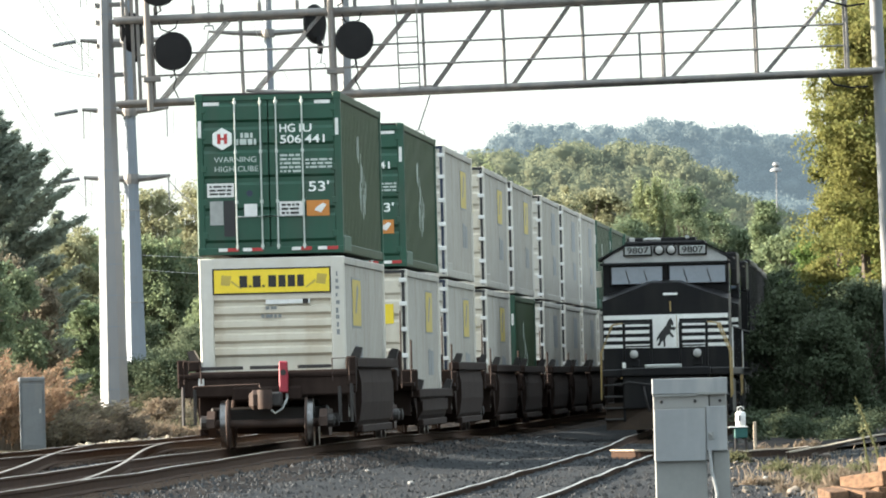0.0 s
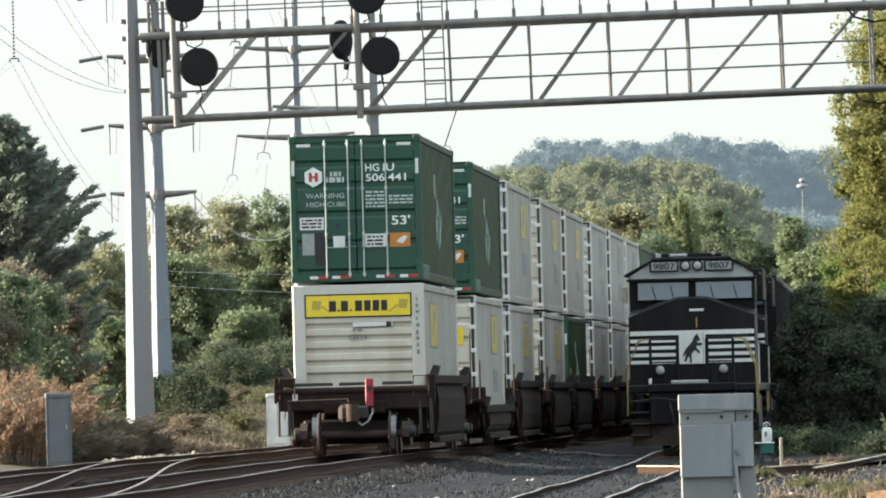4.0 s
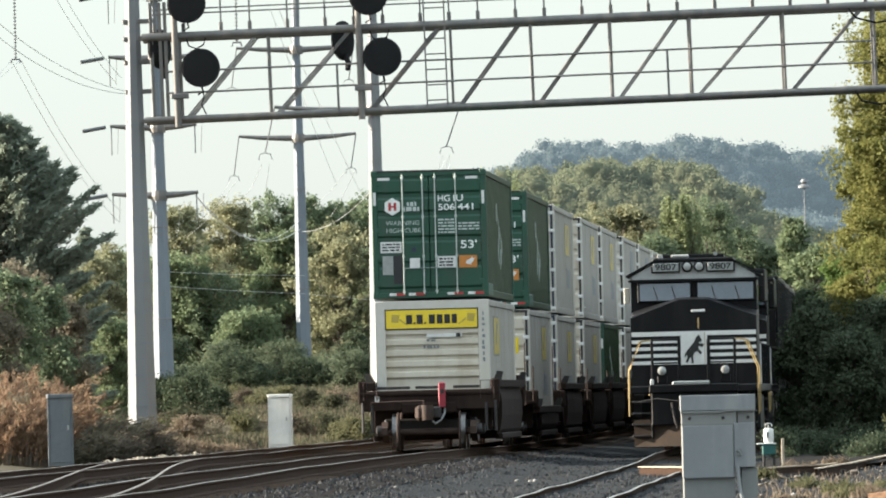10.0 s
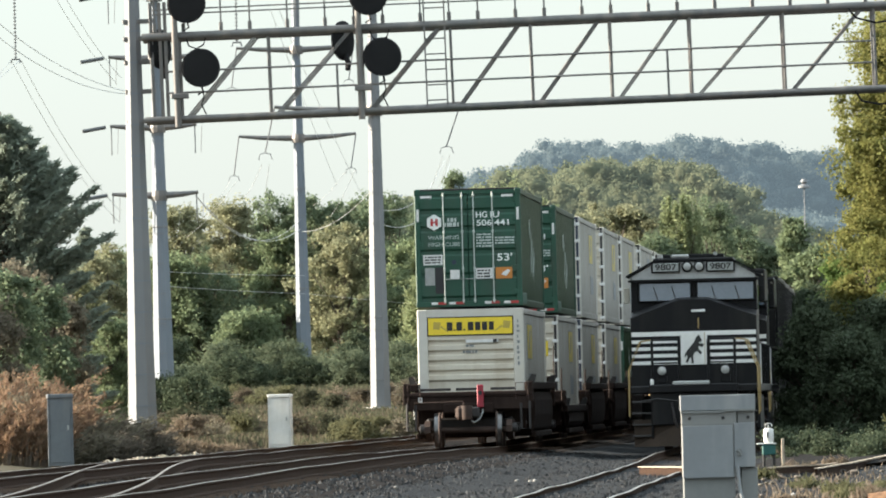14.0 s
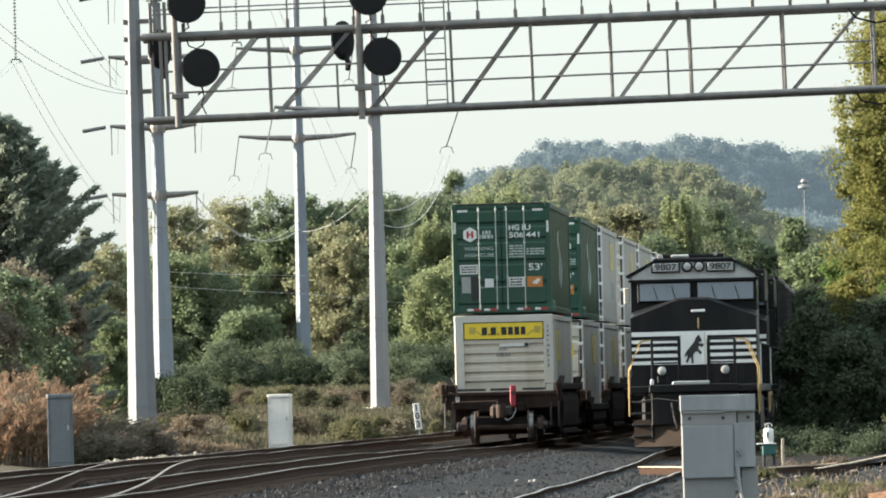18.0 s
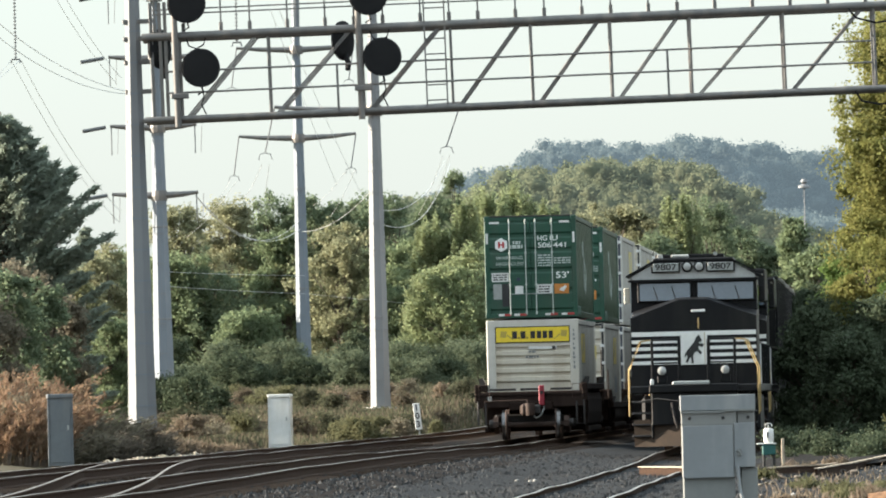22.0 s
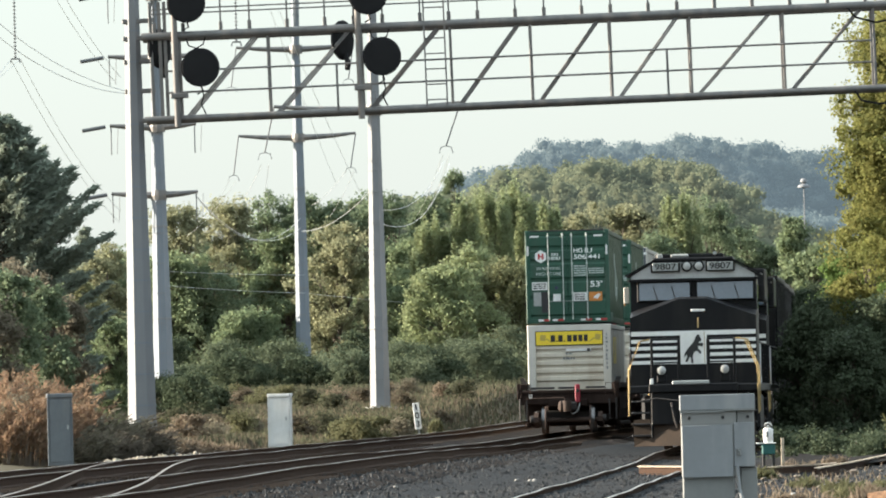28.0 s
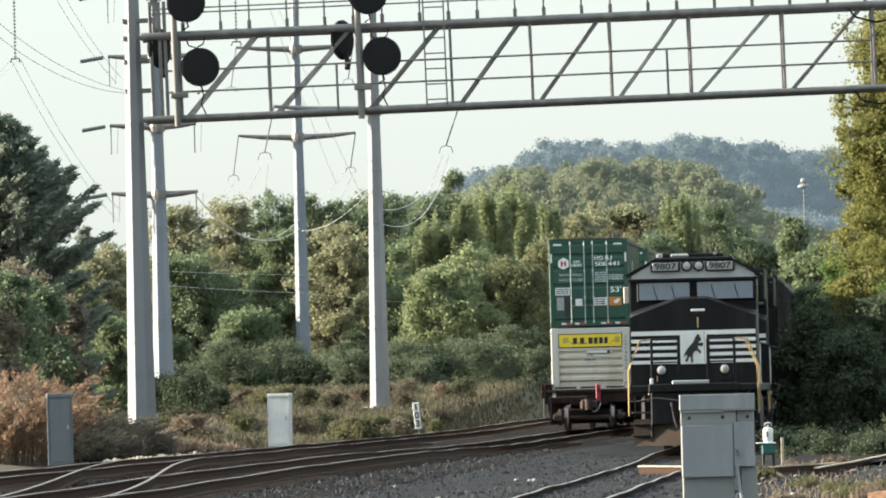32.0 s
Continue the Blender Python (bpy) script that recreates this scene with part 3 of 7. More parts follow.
def doors(c, paint, rod):
    """Two rear doors with pressed recesses, lock rods, handles and hinges."""
    for s, x0, x1 in ((-1, -CW + 0.13, -0.012), (1, 0.012, CW - 0.13)):
        prof = [(0.09, 0.13), (0.05, 0.13)]
        for a, b in ((0.22, 0.72), (0.80, 1.30), (1.38, 1.88), (1.96, 2.30), (2.38, 2.72)):
            prof += [(0.05, a), (0.012, a + 0.05), (0.012, b - 0.05), (0.05, b)]
        prof += [(0.05, CH - 0.13), (0.09, CH - 0.13)]
        d = M().prism(prof, x0, x1, "x")
        door = part("door", d, paint, c)
        for x in ((x0 + 0.57, x1 - 0.13) if s < 0 else (x0 + 0.13, x1 - 0.56)):
            part("lock_rod", M().tube([(x, -0.03, 0.09), (x, -0.03, CH - 0.08)], 0.015, 8), rod, door, smooth=True)
            for z in (0.15, 0.95, 1.85, CH - 0.16):
                part("rod_bracket", M().box(x - 0.03, x + 0.03, -0.035, 0.02, z - 0.03, z + 0.03, 0.008), rod, door)
            part("handle", M().box(x - 0.36 * s if s > 0 else x, x if s > 0 else x + 0.36, -0.055, -0.035, 0.67, 0.69, 0.006), GALV, door)
        xo = x0 if s < 0 else x1
        for z in (0.35, 0.95, 1.55, 2.15, 2.62):
            part("hinge", M().box(xo - 0.05, xo + 0.05, 0.0, 0.05, z - 0.06, z + 0.06, 0.01), paint, door)
    part("header", M().box(-CW + 0.12, CW - 0.12, 0.02, 0.16, CH - 0.13, CH - 0.005, 0.01), paint, c)
    part("sill", M().box(-CW + 0.12, CW - 0.12, 0.0, 0.16, 0.0, 0.13, 0.01), paint, c)


def green_container(m, label):
    c = thing("container", m, label, "container", "containers on the train")
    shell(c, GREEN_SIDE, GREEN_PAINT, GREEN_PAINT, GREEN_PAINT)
    doors(c, GREEN_PAINT, ROD_PALE)
    part("roof_edge", M().box(-CW + 0.02, CW - 0.02, 0.012, 0.10, CH - 0.03, CH + 0.012, 0.008), DARK_STEEL, c)
    for x in (-1.02, 0.98):
        part("reflective_tape", M().box(x - 0.14, x + 0.14, 0.008, 0.016, CH - 0.21, CH - 0.15), LIGHT_TRIM, c)
    for x in (-1.235, 1.235):
        part("reflective_tape", M().box(x - 0.03, x + 0.03, -0.004, 0.006, 2.12, 2.42), LIGHT_TRIM, c)
    for x in (-0.84, -0.4, 0.48, 0.95):
        part("reflective_tape", M().box(x - 0.1, x + 0.06, -0.010, -0.002, 0.06, 0.12), LIGHT_TRIM, c)
        part("reflective_tape", M().box(x + 0.06, x + 0.26, -0.010, -0.002, 0.06, 0.12), RED_TAPE, c)
    # side lettering in a script that cannot be read: upright bars
    rng = random.Random(5)
    s = M()
    for y0, z0, z1 in ((6.9, 1.75, 2.2), (7.6, 0.95, 1.5), (8.2, 1.3, 1.95), (8.9, 0.8, 1.35), (9.5, 1.2, 1.6)):
        for k in range(3):
            a = y0 + k * 0.3 + rng.uniform(-0.1, 0.1)
            s.box(CW - 0.034, CW - 0.026, a, a + 0.07, z0 + rng.uniform(-0.15, 0.15), z1 + rng.uniform(-0.25, 0.05))
    tagged(part("side_lettering", s, GREY_LETTER, c, "white script lettering, unreadable"), kind="stuff")
    text_part("number_lettering", "53'", 0.25, WHITE_INK, c, facing(0.89, 1.19, 0.004), 0.37, 0.003)
    text_part("code_lettering", "HG", 0.205, WHITE_INK, c, facing(0.345, 2.25, 0.004), 0.28, 0.003)
    text_part("code_lettering", "IU", 0.205, WHITE_INK, c, facing(0.67, 2.25, 0.004), 0.22, 0.003)
    text_part("code_lettering", "506", 0.205, WHITE_INK, c, facing(0.40, 2.05, 0.004), 0.38, 0.003)
    text_part("code_lettering", "441", 0.205, WHITE_INK, c, facing(0.86, 2.05, 0.004), 0.36, 0.003)
    text_part("warning_lettering", "WARNING", 0.14, GREY_LETTER, c, facing(-0.60, 1.71, 0.004), 0.76, 0.0)
    text_part("warning_lettering", "HIGH CUBE", 0.14, GREY_LETTER, c, facing(-0.59, 1.54, 0.004), 0.78, 0.0)
    part("emblem", M().lathe([(0.20, 0.0), (0.20, 0.008)], 6, pose(-0.83, 0.006, 2.09, 90, 0, 0) @ pose(0, 0, 0, 0, 0, 30)), WHITE_INK, c, "white hexagon emblem")
    e = M()
    for dx in (-0.06, 0.06):
        e.box(-0.83 + dx - 0.03, -0.83 + dx + 0.03, -0.008, -0.003, 2.00, 2.18)
    e.box(-0.87, -0.79, -0.008, -0.003, 2.07, 2.11)
    part("emblem_mark", e, RED_TAPE, c)
    b = M()
    bars(b, -0.50, 2.19, 0.22, 0.12, 1, 0.004, rng, 0.25)
    bars(b, -0.58, 2.08, 0.36, 0.13, 1, 0.004, rng, 0.2)
    bars(b, 0.2, 1.79, 0.42, 0.36, 5, 0.004, rng)
    bars(b, 0.66, 1.70, 0.48, 0.2, 3, 0.004, rng)
    tagged(part("small_lettering", b, GREY_LETTER, c, "small white lettering, unreadable"), kind="stuff")
    for nm, x0, x1, z0, z1, mt in (("placard", -1.12, -0.64, 1.04, 1.29, LIGHT_TRIM), ("placard", 0.17, 0.60, 0.67, 0.94, LIGHT_TRIM),
                                   ("orange_sticker", 0.66, 1.07, 0.67, 0.95, ORANGE), ("document_pocket", -1.08, -0.84, 0.54, 0.97, GALV), ("white_sticker", -0.46, -0.23, 0.69, 0.91, LIGHT_TRIM)):
        p = part(nm, M().box(x0, x1, 0.0, 0.006, z0, z1), mt, c)
        k = M()
        if nm == "placard":
            bars(k, x0 + 0.04, z1 - 0.04, x1 - x0 - 0.08, z1 - z0 - 0.05, 3, -0.001, rng)
            part("placard_lettering", k, INK, p)
        elif nm == "orange_sticker":
            k.prism([(x0 + 0.14, z0 + 0.1), (x0 + 0.26, z0 + 0.06), (x0 + 0.36, z0 + 0.2), (x0 + 0.3, z0 + 0.23), (x0 + 0.18, z0 + 0.16)], -0.006, -0.001)
            part("sticker_mark", k, LIGHT_TRIM, p)
    part("grey_patch", M().box(-0.83, -0.62, 0.002, 0.007, 0.33, 0.98), BLACK, c)
    part("blue_sticker", M().lathe([(0.06, 0), (0.06, 0.006)], 12, pose(-0.36, 0.008, 1.1, 90, 0, 0)), BLUE_TRIM, c)
    return c


def banner_container(m, label):
    """White box whose rear wall has level ribs under a yellow banner."""
    c = thing("container", m, label, "container", "containers on the train")
    shell(c, SHADED_WHITE, WHITE_PAINT, SHADED_WHITE, WHITE_PAINT)
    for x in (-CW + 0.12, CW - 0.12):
        part("end_post", M().box(x - 0.125, x + 0.125, -0.02, 0.13, 0.0, CH, 0.02), WHITE_PAINT, c)
    prof = [(0.14, 0.02), (0.07, 0.02), (0.07, 1.10)]
    for k in range(5):
        z = 1.12 + 0.245 * k
        prof += [(0.07, z), (0.005, z + 0.05), (0.005, z + 0.15), (0.07, z + 0.185)]
    prof += [(0.07, CH - 0.04), (0.14, CH - 0.04)]
    part("ribbed_wall", M().prism(prof, -CW + 0.22, CW - 0.22, "x"), CREAM_PAINT, c, "cream wall with level pressed ribs")
    part("header", M().box(-CW + 0.2, CW - 0.2, -0.015, 0.14, CH - 0.2, CH - 0.003, 0.01), WHITE_PAINT, c)
    b = part("banner", M().box(-1.04, 1.04, -0.012, 0.05, 2.27, 2.69, 0.006), YELLOW, c, "yellow banner with plain dark bars")
    fr = M()
    for x0, x1, z0, z1 in ((-1.06, 1.06, 2.69, 2.715), (-1.06, 1.06, 2.245, 2.27), (-1.065, -1.04, 2.245, 2.715), (1.04, 1.065, 2.245, 2.715)):
        fr.box(x0, x1, -0.016, 0.04, z0, z1)
    part("banner_frame", fr, INK, b)
    for x0, x1, z1 in ((-0.58, -0.44, 2.58), (-0.41, -0.365, 2.41), (-0.34, -0.20, 2.58), (-0.17, -0.125, 2.41), (-0.06, 0.08, 2.58), (0.12, 0.25, 2.58), (0.29, 0.42, 2.58), (0.46, 0.58, 2.58)):
        part("banner_bar", M().box(x0, x1, -0.018, -0.011, 2.37, z1), INK, b)
    for x in (-0.92, 0.80):
        d = 1 if x < 0 else -1
        xx = x + 0.18 if x < 0 else x
        part("banner_scroll", M().prism([(x, 2.42), (x + 0.16, 2.40), (x + 0.20, 2.58), (x + 0.02, 2.60)], -0.016, -0.011), YELLOW_DULL, b)
        part("banner_ribbon", M().prism([(xx, 2.46), (xx + 0.18 * d, 2.34), (xx + 0.2 * d, 2.355), (xx + 0.02 * d, 2.50)], -0.016, -0.011), YELLOW_DULL, b)
    rng = random.Random(8)
    s = M()
    bars(s, -0.12, 2.02, 0.2, 0.1, 1, -0.002, rng)
    bars(s, -0.2, 1.88, 0.36, 0.12, 1, -0.002, rng)
    tagged(part("code_bars", s, GREY_INK, c, "grey code lettering, unreadable"), kind="stuff")
    part("vent_plate", M().box(-0.12, 0.68, -0.004, 0.03, 2.06, 2.14, 0.004), LIGHT_TRIM, c)
    part("lamp", M().box(0.55, 0.65, -0.016, 0.0, 2.06, 2.15, 0.01), INK, c)
    v2 = M()
    for k in range(9):
        z = 2.62 - k * 0.13
        v2.box(1.15 + rng.uniform(-0.01, 0.01), 1.19 + rng.uniform(-0.01, 0.03), -0.026, -0.02, z - rng.uniform(0.05, 0.1), z)
    tagged(part("post_lettering", v2, GREY_INK, c), kind="stuff")
    side_marks(c, 3.7)
    return c


def side_marks(c, y0, paint=YELLOW_DULL):
    """A faded panel and a code block on the side wall."""
    x0, x1 = CW - 0.034, CW - 0.025
    part("panel_border", M().box(x0 - 0.004, x1 - 0.003, y0 - 0.14, y0 + 3.34, 1.62, 2.54), GREY_INK, c)
    p = part("side_panel", M().box(x0, x1, y0, y0 + 3.2, 1.66, 2.50), paint, c, "faded panel")
    m = M().prism([(y0 + 0.9, 1.90), (y0 + 1.3, 1.87), (y0 + 2.3, 2.36), (y0 + 1.7, 2.42)], x1, x1 + 0.004, "x")
    part("panel_mark", m, GREY_INK, p)
    part("side_code", M().box(x0, x1, y0 + 0.9, y0 + 2.0, 0.75, 1.30), GREY_INK, c, "grey code block, unreadable")
    part("side_code", M().box(x0, x1, y0 + 2.2, y0 + 3.5, 0.75, 1.26), GREY_INK, c, "grey code block, unreadable")


def white_container(m, label, tone, seam, panel=True):
    c = thing("container", m, label, "container", "containers on the train")
    shell(c, SHADED_WHITE, WHITE_PAINT, SHADED_WHITE, WHITE_PAINT)
    doors(c, CREAM_PAINT if tone == "cream" else WHITE_PAINT, GALV)
    part("door_gasket", M().box(CW - 0.105, CW - 0.045, -0.014, 0.01, 0.05, CH - 0.06), seam, c)
    part("header_gasket", M().box(-CW + 0.05, CW - 0.036, -0.012, 0.02, CH - 0.075, CH - 0.012), seam, c)
    for z in (0.12, 0.62, 1.15, 1.68, 2.2, 2.68):
        part("hinge_block", M().box(CW - 0.16, CW - 0.005, -0.035, 0.02, z - 0.045, z + 0.045, 0.01), LIGHT_TRIM, c)
    side_marks(c, 9.8, YELLOW_DULL if panel else GREY_INK)
    if panel:
        part("door_sticker", M().box(0.80, 1.02, 0.0, 0.008, 1.8, 2.2), YELLOW, c)
    return c


def wheelset(parent, y, r=0.457):
    """An axle with two flanged wheels of tread radius r."""
    w, g = M(), r / 0.457
    m0 = pose(0, 0, 0, 0, 90, 0)
    w.lathe([(0.075, -1.0), (0.075, 1.0)], 12, m0)
    ws = part("wheelset", w, RUST, parent, smooth=True, at=pose(0, y, r))
    for s in (-1, 1):
        m1 = pose(s * 0.755, 0, 0, 0, 90 * s, 0)
        part("wheel", M().lathe([(0.10, -0.09), (0.40 * g, -0.085), (0.485 * g, -0.075), (0.485 * g, -0.045), (0.462 * g, -0.03)], 28, m1), RUST, ws, smooth=True)
        part("tread", M().lathe([(0.462 * g, -0.03), (0.455 * g, 0.07), (0.40 * g, 0.072), (0.12, 0.05)], 28, m1), TREAD, ws, smooth=True)
    return ws


def truck(car, y, r=0.457):
    """A freight bogie: two side frames, bolster, springs and two wheelsets."""
    t = part("bolster", M().box(-1.05, 1.05, y - 0.22, y + 0.22, 0.42, 0.72, 0.04), DARK_STEEL, car)
    for s in (-1, 1):
        x = s * 1.0
        o = [(y - 1.2, 0.52), (y - 0.7, 0.6), (y - 0.35, 0.30), (y + 0.35, 0.30), (y + 0.7, 0.6), (y + 1.2, 0.52), (y + 1.2, 0.36), (y + 0.75, 0.36), (y + 0.4, 0.18), (y - 0.4, 0.18), (y - 0.75, 0.36), (y - 1.2, 0.36)]
        part("side_frame", M().prism(o[::-1], x - 0.07, x + 0.07, "x"), RUST, t)
        part("side_frame_top", M().prism([(y - 1.15, 0.52), (y + 1.15, 0.52), (y + 0.9, 0.66), (y - 0.9, 0.66)], x - 0.07, x + 0.07, "x"), RUST, t)
        for yy in (y - 0.89, y + 0.89):
            part("bearing", M().lathe([(0.12, 0), (0.12, 0.14), (0.06, 0.16)], 12, pose(s * 1.04, yy, 0.457, 0, 90 * s, 0)), DARK_STEEL, t)
        for k in (-0.15, 0.0, 0.15):
            part("spring", M().lathe([(0.06, 0), (0.075, 0.05), (0.06, 0.1), (0.075, 0.15), (0.06, 0.2)], 8, pose(x, y + k, 0.22)), DARK_STEEL, t)
    return [wheelset(car, y - 0.89, r), wheelset(car, y + 0.89, r)]


def well_car(m, label, last, top=1.46):
    """A well unit: deep side sills, end platforms over the bogies, posts and grab irons. top: the height of its side sills."""
    c = thing("well_car", m, label, "rail car", "well cars of the train")
    for s in (-1, 1):
        o = [(-0.25, top), (CL + 0.25, top), (CL + 0.25, min(top, 1.15) - 0.02), (CL - 1.2, 0.42), (CL - 2.2, 0.22), (2.2, 0.22), (1.2, 0.42), (-0.25, min(top, 1.15) - 0.02)]
        part("side_sill", M().prism(o, s * 1.36 - 0.03, s * 1.36 + 0.03, "x"), CAR_BROWN, c)
        bulge = [(1.36, 0.3), (1.45, 0.42), (1.5, 0.75), (1.5, top - 0.35), (1.44, top - 0.06), (1.36, top - 0.04)]
        part("side_panel", M().prism([(s * u, z) for u, z in bulge], 1.5, CL - 1.5), CAR_BROWN, c)
        part("top_chord", M().box(s * 1.42 - 0.11, s * 1.42 + 0.11, -0.35, CL + 0.35, top - 0.08, top + 0.1, 0.02), CAR_BROWN, c)
        part("bottom_chord", M().box(s * 1.40 - 0.09, s * 1.40 + 0.09, 2.0, CL - 2.0, 0.2, 0.34, 0.02), CAR_BROWN, c)
        for y in (0.6, CL - 0.6):
            part("guide", M().prism([(-0.10, top + 0.04), (0.10, top + 0.04), (0.16, top + 0.28), (0.04, top + 0.3)], y - 0.25, y + 0.25, "y", Matrix.Translation((s * 1.42, 0, 0)) @ Matrix.Diagonal((s, 1, 1, 1))), DARK_STEEL, c)
    for ya, yb in ((-0.30, 1.9), (CL + 0.30, CL - 1.9)):
        e = [(ya, 1.0), (yb, 0.24), (yb, 0.34), (ya, 1.1)]
        part("well_end", M().prism(e, -1.33, 1.33, "x"), CAR_BROWN, c)
        part("end_skirt", M().box(-1.34, 1.34, min(ya, ya + 0.06), max(ya, ya + 0.06), 0.42, 1.0, 0.01), CAR_BROWN, c)
    part("well_floor", M().box(-1.3, 1.3, 1.9, CL - 1.9, 0.22, 0.34, 0.02), CAR_BROWN, c)
    ends = [(-1, -0.3, -2.4), (1, CL + 0.3, CL + 2.4)]
    for s, y0, y1 in ends:
        a, b = min(y0, y1), max(y0, y1)
        part("end_bulkhead", M().box(-1.5, 1.5, min(y0, y0 + 0.25 * s), max(y0, y0 + 0.25 * s), 0.92, 1.36, 0.03), CAR_BROWN, c)
        part("end_platform", M().box(-0.62, 0.62, a, b, 0.82, 1.08, 0.04), CAR_BROWN, c)
        part("draft_sill", M().box(-0.28, 0.28, a - 0.35, b + 0.35, 0.72, 0.98, 0.03), DARK_STEEL, c)
    sets = truck(c, -1.55, 0.42 if last else 0.457)
    if not last:
        # brake stand and posts at the articulation
        for x, z in ((1.2, 2.55), (-1.2, 2.4)):
            part("hand_post", M().tube([(x, -1.1, 1.0), (x, -1.1, z)], 0.018, 6), RUST, c)
        part("ladder_rail", M().tube([(1.38, -0.7, 0.8), (1.38, -0.7, 1.95), (1.38, -0.35, 1.95), (1.38, -0.35, 0.8)], 0.016, 6), RUST, c)
        part("brake_stand", M().box(0.95, 1.2, -1.3, -1.15, 1.05, 1.75, 0.03), CAR_BROWN, c)
        part("air_reservoir", M().lathe([(0.05, 0), (0.2, 0.06), (0.2, 0.8), (0.05, 0.86)], 14, pose(0.3, -1.6, 1.3, 0, 90, 0)), DARK_STEEL, c, smooth=True)
        part("deck_grating", M().box(-1.45, 1.45, -1.0, -0.4, 1.02, 1.10, 0.01), CAR_BROWN, c)
    else:
        rear_end(c)
    return c, sets


def rear_end(c):
    """The last platform of the train, facing back: end sill, coupler, hoses, marker, steps."""
    y = -2.35
    part("end_sill", M().box(-1.52, 1.52, y, y + 0.28, 0.90, 1.24, 0.03), CAR_BROWN, c)
    part("end_sill_top", M().box(-1.58, 1.58, y - 0.04, y + 0.36, 1.245, 1.32, 0.015), CAR_BROWN, c)
    part("deck", M().box(-1.5, 1.5, y + 0.2, -0.3, 1.18, 1.24, 0.01), CAR_BROWN, c)
    for x0, x1 in ((-1.18, -0.42), (-0.30, 0.35), (0.55, 1.15)):
        part("step_bar", M().box(x0, x1, y - 0.03, y + 0.1, 1.385, 1.45, 0.01), DARK_STEEL, c)
    for x in (-1.5, 1.5):
        part("corner_stake", M().box(x - 0.09, x + 0.09, y - 0.02, y + 0.3, 1.06, 1.58, 0.02), CAR_BROWN, c)
        part("sill_step", M().tube([(x, y, 1.1), (x, y, 0.42), (x * 0.86, y, 0.42), (x * 0.86, y, 1.05)], 0.035, 6), DARK_STEEL, c)
        part("grab_iron", M().tube([(x * 0.98, y - 0.05, 1.15), (x * 0.98, y - 0.08, 1.55), (x * 0.78, y - 0.08, 1.55), (x * 0.78, y - 0.05, 1.15)], 0.016, 6), RUST, c)
    k = part("coupler", M().box(-0.16, 0.16, y - 0.38, y + 0.1, 0.72, 0.98, 0.05), RUST, c)
    part("coupler_jaw", M().box(-0.30, -0.05, y - 0.62, y - 0.32, 0.66, 1.02, 0.08), RUST, k)
    part("knuckle", M().lathe([(0.13, 0.0), (0.14, 0.1), (0.14, 0.26), (0.13, 0.34)], 12, pose(-0.02, y - 0.55, 0.68)), RUST, k, smooth=True)
    part("uncoupling_lever", M().tube([(-0.1, y - 0.4, 1.05), (-0.12, y - 0.3, 1.12), (-1.3, y - 0.08, 1.10), (-1.38, y - 0.1, 0.8)], 0.016, 6), RUST, c)
    part("air_hose", M().tube([(0.35, y, 0.95), (0.36, y - 0.2, 0.85), (0.28, y - 0.28, 0.68), (0.15, y - 0.3, 0.60), (0.08, y - 0.3, 0.66)], 0.022, 8), GALV, c, smooth=True)
    part("rear_marker", M().box(0.22, 0.38, y - 0.12, y - 0.06, 0.96, 1.52, 0.02), RED_FLAG, c, "red end-of-train marker")
    part("marker_lamp", M().lathe([(0.05, 0), (0.055, 0.04)], 12, pose(0.30, y - 0.12, 1.32, 90, 0, 0)), DARK_STEEL, c)
    part("side_reflector", M().box(-1.22, -1.12, y - 0.015, y, 1.10, 1.24), LIGHT_TRIM, c)


# near faces of the loads, metres up the train from the last one
UNIT_AT = [0, 26.5, 47.5, 71.5, 91.5, 115.5, 135.5, 154.0, 172.5, 191.0, 210.0, 230.0]
TOPS = ["green", "green", "white_blue", "white_cream", "white_cream", "white", "white", "white", "green", "green", "green", "green"]
LOWS = ["banner", "white_cream", "white_blue", "white_cream", "green", "white", "white", "white", "white", "white", "green", "white"]
SPEED, START, LOW_Z = 5.5, 207.3, 0.495


def on_track(y):
    return pose(main_x(y), y, main_z(y), 0, 0, -math.degrees(math.atan(slope_at(y + 8))))


proto = {}


def load(kind, m):
    labels = {"green": "dark green corrugated freight container riding on the train", "banner": "white freight container with a yellow banner in the last well",
              "white": "pale grey-white corrugated freight container", "white_cream": "off-white freight container with cream doors", "white_blue": "white freight container with blue-black door edge"}
    if kind in proto:
        return copy_thing(proto[kind], m)
    if kind == "green":
        c = green_container(m, labels[kind])
    elif kind == "banner":
        c = banner_container(m, labels[kind])
    else:
        c = white_container(m, labels[kind], "cream" if kind == "white_cream" else "white", BLUE_TRIM if kind == "white_blue" else BLACK, kind != "white")
    proto[kind] = c
    return c


moving, spinning = [], []
mid_car = None
for i, a in enumerate(UNIT_AT):
    at = on_track(START + a)
    if i == 0:
        car, sets = well_car(at, "brown well car at the tail with a red end marker", True)
    elif i == 1:
        car, sets = well_car(at, "brown well car with low side sills", False, 0.86)
    elif mid_car is None:
        car, sets = well_car(at, "brown well car carrying two stacked containers", False)
        mid_car = car
    else:
        car, sets = copy_thing(mid_car, at), []
    moving.append((car, a, 0.0))
    spinning += sets
    low = load(LOWS[i], at @ pose(0, 0, LOW_Z))
    top = load(TOPS[i], at @ pose(0, 0, LOW_Z + 2.96))
    moving += [(low, a, LOW_Z), (top, a, LOW_Z + 2.96)]


